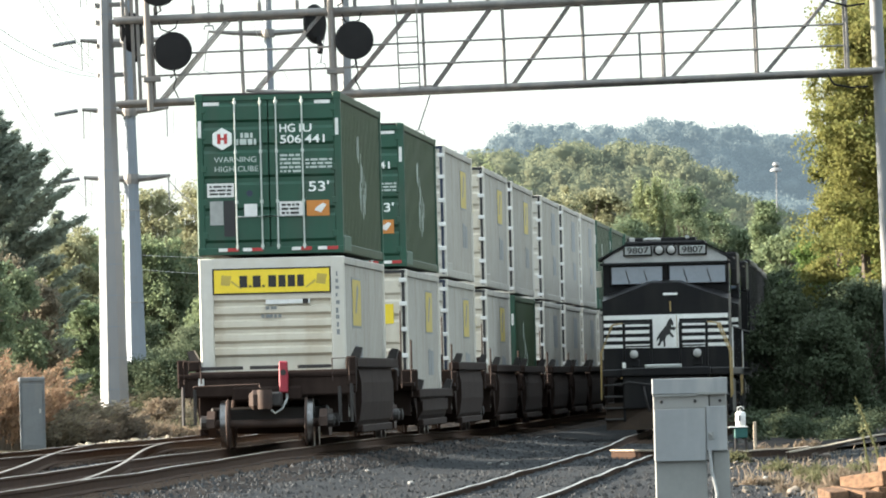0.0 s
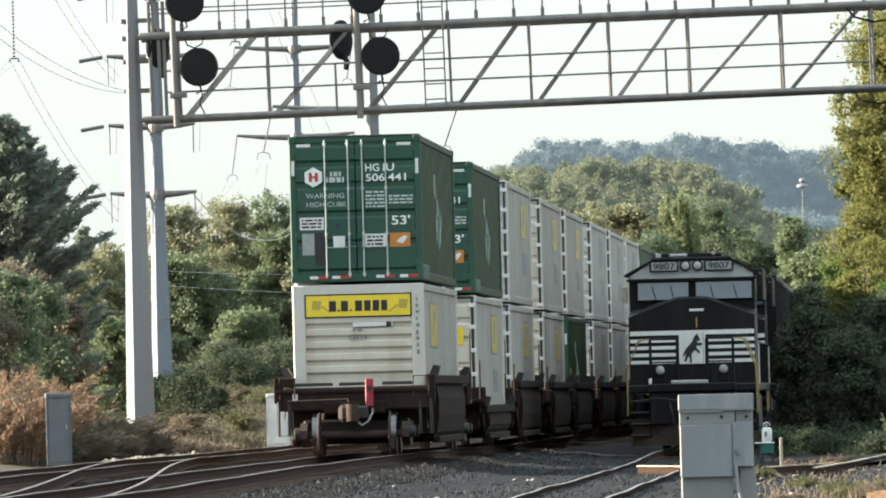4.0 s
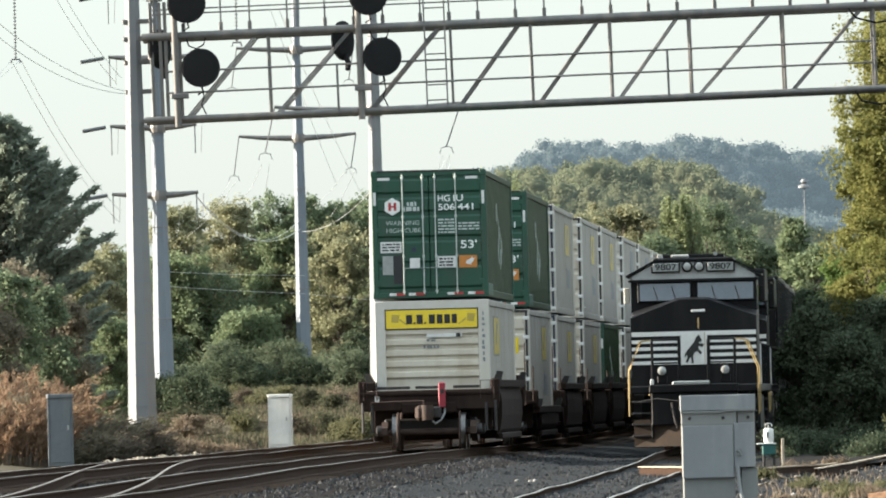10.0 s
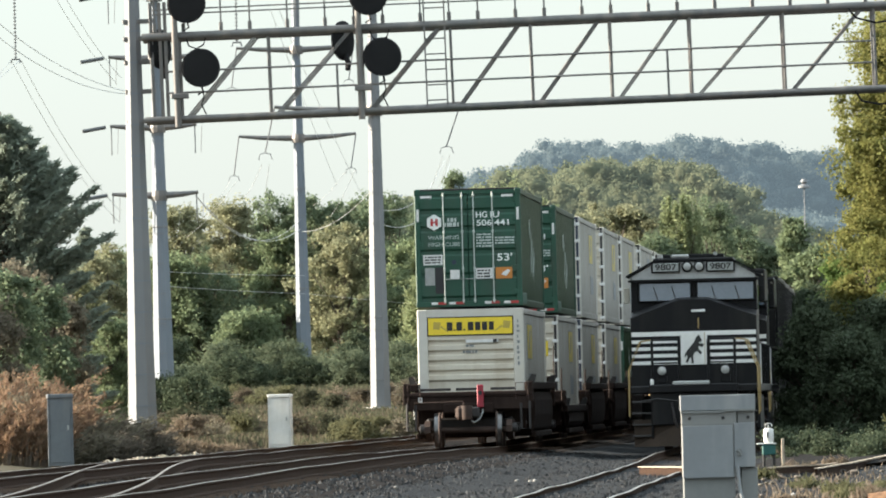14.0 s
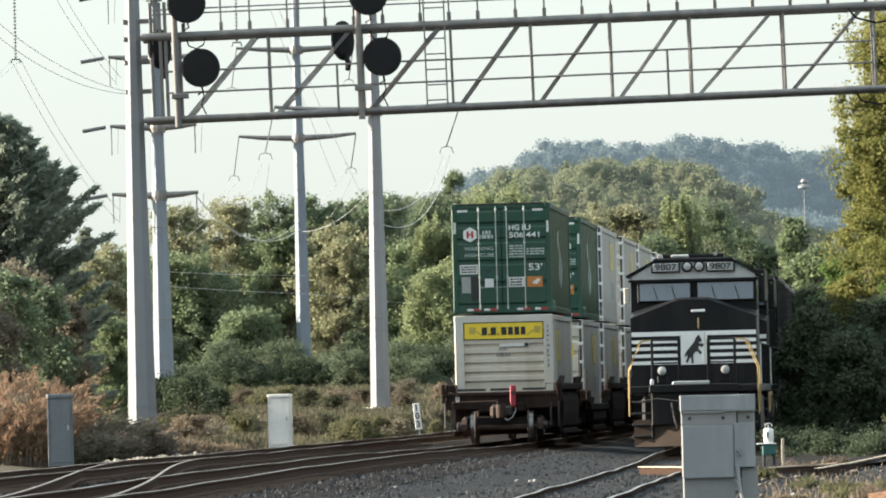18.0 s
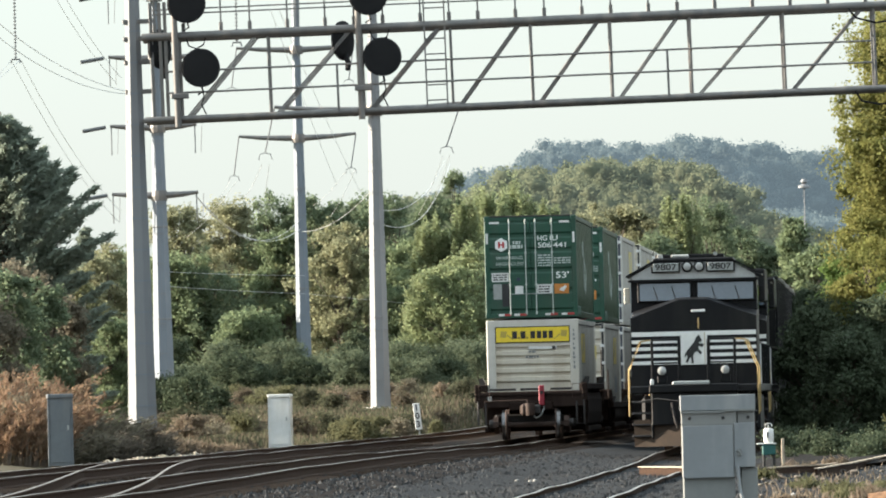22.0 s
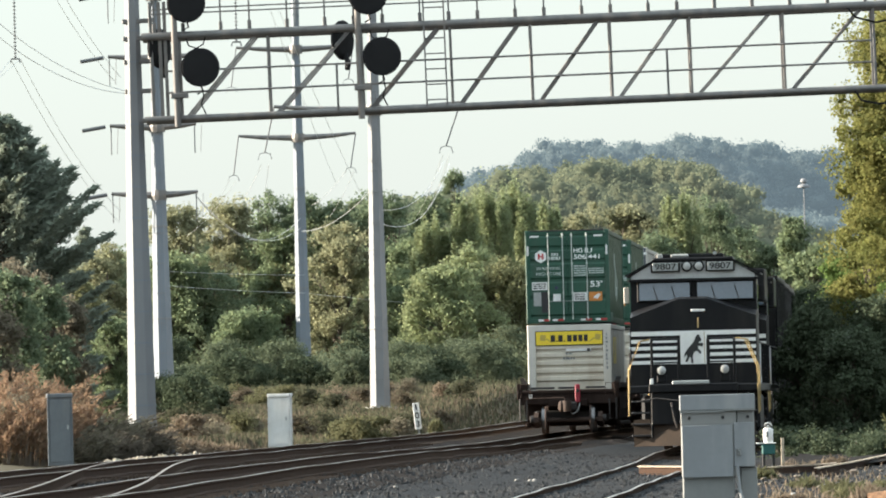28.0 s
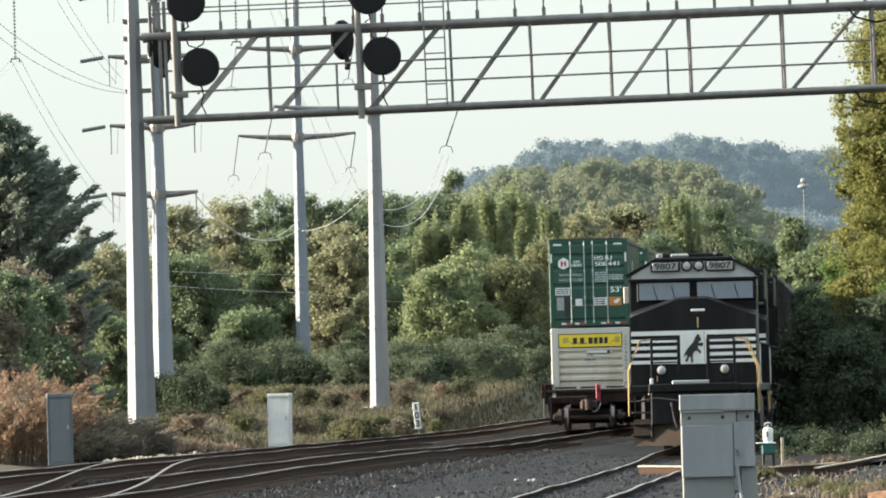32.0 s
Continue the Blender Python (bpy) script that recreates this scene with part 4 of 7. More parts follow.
# ---- standing locomotive ----
def locomotive(m, label):
    c = thing("locomotive", m, label, "locomotive", "standing freight engines")
    w = 1.56
    # low nose: a sloping top that falls to the sides
    nose = M()
    front = [(-w, 1.40), (w, 1.40), (w, 3.28), (0.35, 3.72), (-0.35, 3.72), (-w, 3.28)]
    back = [(-w, 1.40), (w, 1.40), (w, 3.45), (0.35, 3.80), (-0.35, 3.80), (-w, 3.45)]
    nose.add([(x, 1.35, z) for x, z in front] + [(x, 2.75, z) for x, z in back], [(5, 4, 3, 2, 1, 0), (6, 7, 8, 9, 10, 11)] + [(i, (i + 1) % 6, 6 + (i + 1) % 6, 6 + i) for i in range(6)])
    part("nose", nose, LOCO_BLACK, c)
    cab = M()
    prof = [(-w, 1.4), (w, 1.4), (w, 4.28), (0.92, 4.66), (-0.92, 4.66), (-w, 4.28)]
    cab.prism(prof, 2.55, 5.3)
    part("cab", cab, LOCO_BLACK, c)
    band = M().prism([(-w + 0.03, 4.24), (w - 0.03, 4.24), (w - 0.03, 4.32), (0.90, 4.68), (-0.90, 4.68), (-w + 0.03, 4.32)], 2.49, 2.56)
    part("cab_brow", band, BROW_WHITE, c, "white brow above the windshields")
    part("roof", M().box(-1.0, 1.0, 2.42, 5.5, 4.66, 4.76, 0.03), LOCO_BLACK, c)
    part("brow_edge", M().box(-w - 0.06, w + 0.06, 2.40, 2.56, 4.17, 4.235, 0.01), LOCO_BLACK, c)
    for s in (-1, 1):
        part("roof_slope", M().add([(s * 0.9, 2.4, 4.70), (s * 1.68, 2.4, 4.30), (s * 1.68, 5.5, 4.30), (s * 0.9, 5.5, 4.70), (s * 0.9, 2.4, 4.75), (s * 1.68, 2.4, 4.345), (s * 1.68, 5.5, 4.345), (s * 0.9, 5.5, 4.75)],
                                   [(0, 1, 2, 3), (4, 5, 6, 7), (0, 1, 5, 4), (2, 3, 7, 6), (1, 2, 6, 5), (0, 3, 7, 4)]), LOCO_BLACK, c)
        x0, x1 = (-1.34, -0.09) if s < 0 else (0.10, 1.48)
        fr = part("windshield_frame", M().box(x0 - 0.06, x1 + 0.06, 2.50, 2.56, 3.66, 4.20, 0.02), LOCO_BLACK, c)
        part("windshield", M().add([(x0, 2.36, 3.71), (x1, 2.36, 3.71), (x1, 2.48, 4.14), (x0, 2.48, 4.14), (x0, 2.50, 3.71), (x1, 2.50, 3.71), (x1, 2.50, 4.14), (x0, 2.50, 4.14)], [(0, 1, 2, 3), (4, 5, 6, 7), (0, 1, 5, 4), (2, 3, 7, 6), (0, 3, 7, 4), (1, 2, 6, 5)]), GLASS_DARK, fr, "pale reflecting windshield")
        for wx in (x0 + 0.45, x1 - 0.35):
            part("wiper", M().tube([(wx, 2.34, 3.70), (wx - 0.1, 2.42, 4.05)], 0.012, 5), LOCO_BLACK, fr)
        nb = part("number_board", M().box(s * 0.68 - 0.36, s * 0.68 + 0.36, 2.40, 2.50, 4.40, 4.66, 0.02), LOCO_BLACK, c)
        part("number_panel", M().box(s * 0.68 - 0.32, s * 0.68 + 0.32, 2.385, 2.40, 4.43, 4.63, 0.01), GALV, nb)
        text_part("number_lettering", "9807", 0.21, INK, nb, pose(s * 0.68, 2.381, 4.53, 90, 0, 0), 0.54, 0.004)
        part("headlight", M().lathe([(0.13, 0), (0.14, 0.05), (0.11, 0.06)], 18, pose(s * 0.15, 2.48, 4.54, 90, 0, 0)), LOCO_BLACK, c, smooth=True)
        part("headlight_lens", M().lathe([(0.105, 0), (0.08, 0.02), (0.03, 0.03)], 16, pose(s * 0.15, 2.425, 4.54, 90, 0, 0)), LENS, c, smooth=True)
        # side window, mirror, sand box steps
        part("side_window", M().box(s * 1.55, s * 1.575, 3.2, 4.9, 3.45, 4.05, 0.01) if s > 0 else M().box(-1.575, -1.55, 3.2, 4.9, 3.45, 4.05, 0.01), GLASS_DARK, c)
        part("mirror", M().box(s * 1.68 - 0.07, s * 1.68 + 0.07, 3.0, 3.05, 3.65, 4.05, 0.015), CREAM_PAINT if s < 0 else LOCO_BLACK, c)
        part("ditch_light", M().lathe([(0.13, 0), (0.14, 0.10), (0.11, 0.11)], 16, pose(s * 0.78, 0.30, 1.96, 90, 0, 0)), LOCO_BLACK, c, smooth=True)
        part("ditch_lens", M().lathe([(0.105, 0), (0.08, 0.02), (0.03, 0.03)], 16, pose(s * 0.78, 0.19, 1.96, 90, 0, 0)), LENS, c, smooth=True)
        part("ditch_bracket", M().box(s * 0.78 - 0.12, s * 0.78 + 0.12, 0.28, 0.5, 1.66, 1.84, 0.02), LOCO_BLACK, c)
        part("stair_rail", M().tube([(s * 1.05, 0.25, 2.72), (s * 1.28, 0.2, 2.70), (s * 1.58, 0.15, 2.0), (s * 1.60, 0.15, 0.85)], 0.018, 8), GRAB_YELLOW, c, "yellow curved stair handrail", smooth=True)
        part("stair_rail", M().tube([(s * 1.12, 0.9, 2.72), (s * 1.34, 0.9, 2.68), (s * 1.62, 0.9, 2.0), (s * 1.62, 0.9, 0.9)], 0.02, 8), GRAB_YELLOW, c, smooth=True)
        for k in range(4):
            z = 0.36 + k * 0.28
            part("step", M().box(s * 1.3 - 0.24, s * 1.3 + 0.24, 0.12, 0.62, z - 0.02, z + 0.03, 0.01), DARK_STEEL, c)
        part("step_side", M().box(s * 1.04 - 0.03, s * 1.04 + 0.03, 0.1, 0.9, 0.3, 1.5, 0.015), LOCO_BLACK, c)
        for y in (0.35,):
            part("rail_post", M().tube([(s * 1.02, y, 1.62), (s * 1.02, y, 2.72)], 0.035, 8), LOCO_BLACK, c)
            part("rail_post", M().tube([(s * 0.36, y, 1.62), (s * 0.36, y, 2.72)], 0.03, 8), LOCO_BLACK, c)
            part("front_rail", M().tube([(s * 0.36, y, 2.72), (s * 1.02, y, 2.72)], 0.025, 8), LOCO_BLACK, c)
            part("front_rail", M().tube([(s * 0.36, y, 2.15), (s * 1.02, y, 2.15)], 0.02, 8), LOCO_BLACK, c)
        # white stripes on the nose
        for k in range(5):
            z = 2.12 + k * 0.175
            inner = 0.40 if k < 4 else 0.0
            part("stripe", M().box(min(s * inner, s * (w - 0.02)), max(s * inner, s * (w - 0.02)), 1.335, 1.349, z, z + (0.085 if k < 4 else 0.11)), LOCO_WHITE, c)
        # hood side, walkway, handrail, radiator wings, trucks' sides
        part("walkway", M().box(min(s * 0.9, s * 1.58), max(s * 0.9, s * 1.58), 5.3, 21.4, 1.46, 1.58, 0.02), LOCO_BLACK, c)
        rail = M().tube([(s * 1.54, 5.5, 2.62), (s * 1.54, 21.2, 2.62)], 0.022, 6)
        part("walkway_rail", rail, LOCO_BLACK, c)
        for k in range(9):
            part("stanchion", M().tube([(s * 1.54, 5.6 + k * 1.94, 1.55), (s * 1.54, 5.6 + k * 1.94, 2.62)], 0.022, 6), LIGHT_TRIM if k in (0, 1) else LOCO_BLACK, c)
        part("radiator_wing", M().box(min(s * 0.9, s * 1.55), max(s * 0.9, s * 1.55), 16.2, 20.8, 3.75, 4.6, 0.04), LOCO_BLACK, c)
        part("fuel_tank_side", M().box(min(s * 0.7, s * 1.5), max(s * 0.7, s * 1.5), 7.9, 13.2, 0.4, 1.35, 0.08), LOCO_BLACK, c)
    part("emblem_panel", M().box(-0.33, 0.33, 1.332, 1.349, 2.10, 2.90, 0.004), LOCO_WHITE, c, "white panel with a plain dark emblem")
    em = M().prism([(0.195, 2.708), (0.125, 2.848), (0.056, 2.778), (0.0, 2.653), (-0.097, 2.542), (-0.167, 2.458), (-0.236, 2.347), (-0.236, 2.264), (-0.181, 2.347), (-0.167, 2.278), (-0.222, 2.166), (-0.167, 2.152), (-0.097, 2.292), (-0.069, 2.236), (-0.069, 2.125), (-0.014, 2.139), (-0.028, 2.319), (0.014, 2.403), (0.083, 2.43), (0.153, 2.347), (0.195, 2.389), (0.111, 2.486), (0.111, 2.556), (0.208, 2.528), (0.25, 2.597), (0.208, 2.625), (0.139, 2.611), (0.125, 2.681), (0.167, 2.639)], 1.322, 1.331)
    part("emblem", em, INK, c)
    part("nose_door_line", M().box(0.26, 0.275, 1.325, 1.332, 2.12, 2.9), GRAB_YELLOW, c)
    part("nose_grab", M().tube([(0.12, 1.3, 3.0), (0.12, 1.3, 3.25)], 0.02, 6), GRAB_YELLOW, c)
    part("nose_headlight", M().box(-0.05, 0.30, 1.30, 1.40, 3.40, 3.46, 0.01), LIGHT_TRIM, c)
    part("frame_deck", M().box(-1.58, 1.58, 0.15, 21.6, 1.40, 1.60, 0.03), LOCO_BLACK, c)
    part("anticlimber", M().box(-1.1, 1.1, -0.12, 0.2, 1.42, 1.62, 0.02), LOCO_BLACK, c)
    part("buffer_plate", M().box(-0.52, 0.40, -0.16, -0.1, 1.60, 1.70, 0.02), GALV, c)
    part("pilot_face", M().box(-1.05, 1.05, 0.0, 0.18, 0.62, 1.42, 0.02), LOCO_BLACK, c)
    plow = M()
    plow.add([(-1.5, 0.25, 0.10), (0, -0.35, 0.10), (1.5, 0.25, 0.10), (1.5, 0.25, 0.75), (0, -0.05, 0.85), (-1.5, 0.25, 0.75), (-1.5, 0.35, 0.10), (0, -0.2, 0.10), (1.5, 0.35, 0.10), (1.5, 0.35, 0.75), (0, 0.06, 0.85), (-1.5, 0.35, 0.75)],
             [(0, 1, 4, 5), (1, 2, 3, 4), (6, 7, 10, 11), (7, 8, 9, 10), (0, 1, 7, 6), (1, 2, 8, 7), (5, 4, 10, 11), (4, 3, 9, 10), (0, 5, 11, 6), (2, 3, 9, 8)])
    part("snow_plow", plow, PLOW_BROWN, c, "dusty dark brown plow blade")
    part("coupler", M().box(-0.16, 0.16, -0.55, 0.1, 0.72, 1.02, 0.05), RUST, c)
    part("knuckle", M().lathe([(0.15, 0), (0.16, 0.3), (0.12, 0.36)], 12, pose(-0.08, -0.6, 0.70)), RUST, c, smooth=True)
    for x in (-0.55, 0.45, 0.6):
        part("air_hose", M().tube([(x, -0.02, 1.15), (x + 0.02, -0.22, 1.05), (x + 0.08, -0.26, 0.72), (x + 0.14, -0.22, 0.55)], 0.03, 8), DARK_STEEL, c, smooth=True)
    part("cut_lever", M().tube([(-1.4, -0.02, 1.2), (-0.9, -0.12, 1.28), (-0.2, -0.3, 1.18)], 0.018, 6), DARK_STEEL, c)
    part("white_tag", M().box(-1.07, -0.99, 0.05, 0.1, 1.62, 1.76, 0.01), LOCO_WHITE, c)
    part("long_hood", M().prism([(-0.95, 1.5), (0.95, 1.5), (0.95, 4.2), (0.7, 4.45), (-0.7, 4.45), (-0.95, 4.2)], 5.3, 16.3), LOCO_BLACK, c)
    part("rear_hood", M().prism([(-0.98, 1.5), (0.98, 1.5), (0.98, 4.4), (0.8, 4.6), (-0.8, 4.6), (-0.98, 4.4)], 16.3, 21.3), LOCO_BLACK, c)
    part("air_conditioner", M().box(-0.95, 0.75, 3.2, 4.4, 4.76, 4.86, 0.02), LOCO_BLACK, c)
    part("horn", M().tube([(0.55, 3.0, 4.85), (0.55, 2.7, 4.86)], 0.05, 8), GALV, c)
    part("antenna_box", M().box(-0.9, -0.75, 2.7, 3.0, 4.74, 4.86, 0.02), LENS, c)
    part("antenna_box", M().box(-0.55, -0.1, 2.7, 3.2, 4.76, 4.85, 0.03), LENS, c)
    part("exhaust_stack", M().box(-0.4, 0.4, 9.0, 10.2, 4.44, 4.72, 0.04), LOCO_BLACK, c)
    for ty in (3.6, 17.4):
        for s in (-1, 1):
            o = [(ty - 2.3, 0.75), (ty + 2.3, 0.75), (ty + 2.3, 0.45), (ty + 1.6, 0.36), (ty - 1.6, 0.36), (ty - 2.3, 0.45)]
            part("truck_frame", M().prism(o, s * 1.1 - 0.09, s * 1.1 + 0.09, "x"), LOCO_BLACK, c)
        for k in (-1.7, 0.0, 1.7):
            wsm = M().lathe([(0.08, -0.95), (0.08, -0.80), (0.52, -0.80), (0.50, -0.67), (0.08, -0.66), (0.08, 0.66), (0.50, 0.67), (0.52, 0.80), (0.08, 0.80), (0.08, 0.95)], 24, pose(0, ty + k, 0.52, 0, 90, 0))
            part("wheelset", wsm, RUST, c, smooth=True)
    return c


def on_right(y):
    return pose(right_x(y), y, RIGHT_Z, 0, 0, -math.degrees(math.atan(0.0385 + 7.6e-6 * max(0, y - 285))) - 0.3)


lead = locomotive(on_right(284.0), "black and white freight locomotive with dark nose, standing")
second = copy_thing(lead, on_right(307.5))
tagged(second, "black freight locomotive coupled behind the first")


# dark hopper cars, assumed and added behind the engines to shade the thicket
def hopper_car(m, label):
    c = thing("hopper_car", m, label, "rail car", "hopper cars of the standing train")
    part("body", M().prism([(-1.55, 1.5), (1.55, 1.5), (1.6, 4.6), (-1.6, 4.6)], 0.4, 14.6), LOCO_BLACK, c)
    for s in (-1, 1):
        for k in range(9):
            y = 0.7 + k * 1.7
            part("side_rib", M().box(s * 1.6 - 0.06, s * 1.6 + 0.06, y - 0.08, y + 0.08, 1.45, 4.62, 0.02), LOCO_BLACK, c)
        part("top_chord", M().box(s * 1.6 - 0.08, s * 1.6 + 0.08, 0.3, 14.7, 4.55, 4.7, 0.02), LOCO_BLACK, c)
        part("side_sill", M().box(s * 1.5 - 0.08, s * 1.5 + 0.08, 0.0, 15.0, 1.2, 1.5, 0.02), LOCO_BLACK, c)
        for ty in (2.0, 13.0):
            part("truck_frame", M().prism([(ty - 1.2, 0.36), (ty + 1.2, 0.36), (ty + 0.9, 0.68), (ty - 0.9, 0.68)], s * 1.0 - 0.07, s * 1.0 + 0.07, "x"), DARK_STEEL, c)
    for y in (3.2, 7.5, 11.8):
        part("hopper_chute", M().prism([(y - 1.6, 1.5), (y + 1.6, 1.5), (y + 0.4, 0.45), (y - 0.4, 0.45)], -1.2, 1.2, "x"), LOCO_BLACK, c)
    for ty in (2.0, 13.0):
        for k in (-0.89, 0.89):
            part("wheelset", M().lathe([(0.08, -0.95), (0.08, -0.80), (0.457, -0.80), (0.44, -0.67), (0.08, -0.66), (0.08, 0.66), (0.44, 0.67), (0.457, 0.80), (0.08, 0.80), (0.08, 0.95)], 20, pose(0, ty + k, 0.457, 0, 90, 0)), RUST, c)
    return c


hopper = hopper_car(on_right(330.5), "black ribbed hopper car standing in shade")
for k in range(1, 14):
    copy_thing(hopper, on_right(330.5 + 15.4 * k))


# ---- signal bridge ----
def signal_head(parent, x, z, face, y=0.0):
    """A round black backing with a lamp housing and hood on its far side."""
    d = part("signal_disc", M().lathe([(0.48, -0.02), (0.505, 0.0), (0.505, 0.02), (0.46, 0.04), (0.1, 0.05)], 32, pose(x, y - 0.05, z, 90, 0, face)), SIGNAL_BLACK, parent, "round black signal backing")
    part("lamp_housing", M().lathe([(0.12, 0.0), (0.18, -0.1), (0.18, -0.4), (0.13, -0.5)], 16, pose(x, y - 0.05, z, 90, 0, face)), SIGNAL_BLACK, d, smooth=True)
    part("bracket", M().tube([(x, y - 0.08, z - 0.46), (x + 0.04, y - 0.1, z - 0.62), (x - 0.1, y - 0.1, z - 0.7)], 0.03, 6), SIGNAL_BLACK, d)
    return d


bridge = thing("signal_bridge", pose(2.13, 300, 8.83, 0, -1.14, 0), "grey steel signal bridge with pipe chords over the tracks", "signal bridge")
XL, XR, TH = -9.8, 10.15, 2.16
for y, zz in ((0.0, 0.0), (1.8, 0.0), (0.0, TH), (1.8, TH)):
    part("chord", M().tube([(XL, y, zz), (XR, y, zz)], 0.085 if zz == 0 else 0.105, 14), GANTRY_GREY, bridge, smooth=True)
panel_x = [-8.93, -6.60, -4.17, -1.85, 0.24, 2.31, 4.38, 6.81, 9.17]
for y in (0.0, 1.8):
    for i, x in enumerate(panel_x):
        part("vertical", M().box(x + 0.05, x + 0.12, y - 0.035, y + 0.035, 0, TH, 0.008), GANTRY_GREY, bridge)
        if i + 1 < len(panel_x):
            for o in (-0.034, 0.034):
                part("diagonal", M().tube([(x + 0.28 - o, y, 0.05), (panel_x[i + 1] - 0.2 - o, y, TH - 0.05)], 0.025, 6), GANTRY_GREY, bridge)
for x in panel_x:
    for zz in (0, TH):
        part("cross_strut", M().box(x - 0.04, x + 0.04, 0, 1.8, zz - 0.04, zz + 0.04), GANTRY_GREY, bridge)
part("walkway_grating", M().box(XL + 0.3, XR - 0.3, 0.15, 1.15, 0.02, 0.06), GANTRY_GREY, bridge)
for zz in (0.68, 1.24):
    part("walkway_rail", M().tube([(panel_x[0] - 0.25, -0.06, zz), (panel_x[-1], -0.06, zz)], 0.03, 6), GANTRY_GREY, bridge)
for x in (-4.75, 3.85):
    part("rail_post", M().box(x - 0.03, x + 0.03, -0.09, -0.05, 0.0, 1.26), GANTRY_GREY, bridge)
rngb = random.Random(3)
x = XL + 0.35
while x < XR:
    part("top_post", M().box(x - 0.022, x + 0.022, 0.0, 0.05, TH, TH + 1.05), GANTRY_GREY, bridge)
    part("post_foot", M().box(x - 0.05, x + 0.05, -0.03, 0.06, TH + 0.04, TH + 0.32, 0.01), GANTRY_GREY, bridge)
    x += 0.75 if rngb.random() < 0.5 else 0.98
for zz in (0.58, 0.70, 1.05):
    part("top_rail", M().tube([(XL + 0.3, 0.02, TH + zz), (XR, 0.02, TH + zz)], 0.022, 6), GANTRY_GREY, bridge)
for x in (XL + 0.25, XL + 0.48, XL + 0.62):
    part("end_post", M().box(x - 0.045, x + 0.045, 0.0, 0.09, 0.0, TH + 0.9, 0.01), GANTRY_GREY, bridge)
for x, xd in ((-8.93, -8.29), (-4.15, -3.56)):
    part("signal_mast", M().tube([(x, -0.2, -0.22), (x, -0.2, TH + 1.9)], 0.085, 14), GANTRY_GREY, bridge, smooth=True)
    signal_head(bridge, xd, 1.30 if x < -5 else 1.38, 0, -0.22)
    signal_head(bridge, xd - 0.3, 2.98, 0, -0.22)
    # a second head turned half away, between mast and end, on its own bent arm
    h = part("signal_disc", M().lathe([(0.48, -0.06), (0.52, -0.02), (0.52, 0.03), (0.40, 0.09), (0.1, 0.12)], 28, pose(x - 0.42, 0.4, 1.86, 90, 0, 58)), SIGNAL_BLACK, bridge, "round black signal backing turned half away")
    part("lamp_neck", M().tube([(x - 0.36, 0.3, 1.5), (x - 0.30, 0.2, 1.28), (x - 0.32, 0.1, 1.1)], 0.075, 8), SIGNAL_BLACK, h)
    part("mast_clamp", M().box(x - 0.16, x + 0.3, -0.33, -0.05, 0.52, 0.66, 0.02), GANTRY_GREY, bridge)
    part("cable_loop", M().tube([(x + 0.30, -0.2, TH - 0.1), (x + 0.36, -0.22, TH - 0.28), (x + 0.55, -0.24, TH - 0.36), (x + 0.74, -0.22, TH - 0.26), (x + 0.8, -0.2, TH - 0.08)], 0.022, 6), SIGNAL_BLACK, bridge)
    part("cable", M().tube([(xd, -0.2, 0.85), (xd + 0.06, -0.2, 0.55), (xd - 0.02, -0.2, 0.35), (xd + 0.1, -0.2, 0.08)], 0.02, 6), SIGNAL_BLACK, bridge)
ladder = part("ladder", M().box(-2.46, -2.42, -0.1, -0.06, 0.02, TH + 1.6), GANTRY_GREY, bridge)
part("ladder_side", M().box(-1.93, -1.89, -0.1, -0.06, 0.02, TH + 1.6), GANTRY_GREY, ladder)
for k in range(9):
    part("rung", M().box(-2.42, -1.93, -0.095, -0.065, 0.18 + 0.40 * k, 0.215 + 0.40 * k), GANTRY_GREY, ladder)
part("right_leg", M().tube([(XR - 0.08, 0.65, -9.2), (XR - 0.08, 0.65, TH + 2.5)], 0.165, 16), POLE_GALV, bridge, "pale steel leg", smooth=True)
# the tall ringed pole that carries the other end stands upright, whatever the tilt of the truss
foot = (bridge.matrix_basis.inverted() @ pose(-7.94, 300.9, 0.0, 0, -0.1, 0))
leg = part("left_leg", M().lathe([(0.425, -0.6), (0.412, 0.0), (0.15, 14.5)], 8, pose(0, 0, 0, 0, 0, 22.5)), POLE_GALV, bridge, "tall eight-sided grey steel pole with ring seams", at=foot)
zz = 0.4
while zz < 14:
    r = 0.412 - 0.262 * zz / 14.5
    part("seam_ring", M().lathe([(r * 1.03, zz - 0.014), (r * 1.035, zz), (r * 1.03, zz + 0.014)], 8, pose(0, 0, 0, 0, 0, 22.5)), POLE_HAZE_BLUE, leg)
    zz += 0.815
for zz in (0.0, 0.78, 1.55, TH, TH + 0.45):
    part("pole_bracket", M().box(XL - 0.5, XL + 0.3, 0.75, 0.9, zz - 0.06, zz + 0.06, 0.015), GANTRY_GREY, bridge)
for y in (0.0, 1.8):
    part("leg_arm", M().box(XR - 0.2, XR + 0.04, min(y, 0.65), max(y, 0.65), -0.06, 0.06, 0.02), GANTRY_GREY, bridge)
    part("leg_arm", M().box(XR - 0.2, XR + 0.04, min(y, 0.65), max(y, 0.65), TH - 0.06, TH + 0.06, 0.02), GANTRY_GREY, bridge)
    part("leg_arm", M().box(XL + 0.03, XL + 0.27, min(y, 0.9), max(y, 0.9), -0.06, 0.06, 0.02), GANTRY_GREY, bridge)
    part("leg_arm", M().box(XL + 0.03, XL + 0.27, min(y, 0.9), max(y, 0.9), TH - 0.06, TH + 0.06, 0.02), GANTRY_GREY, bridge)
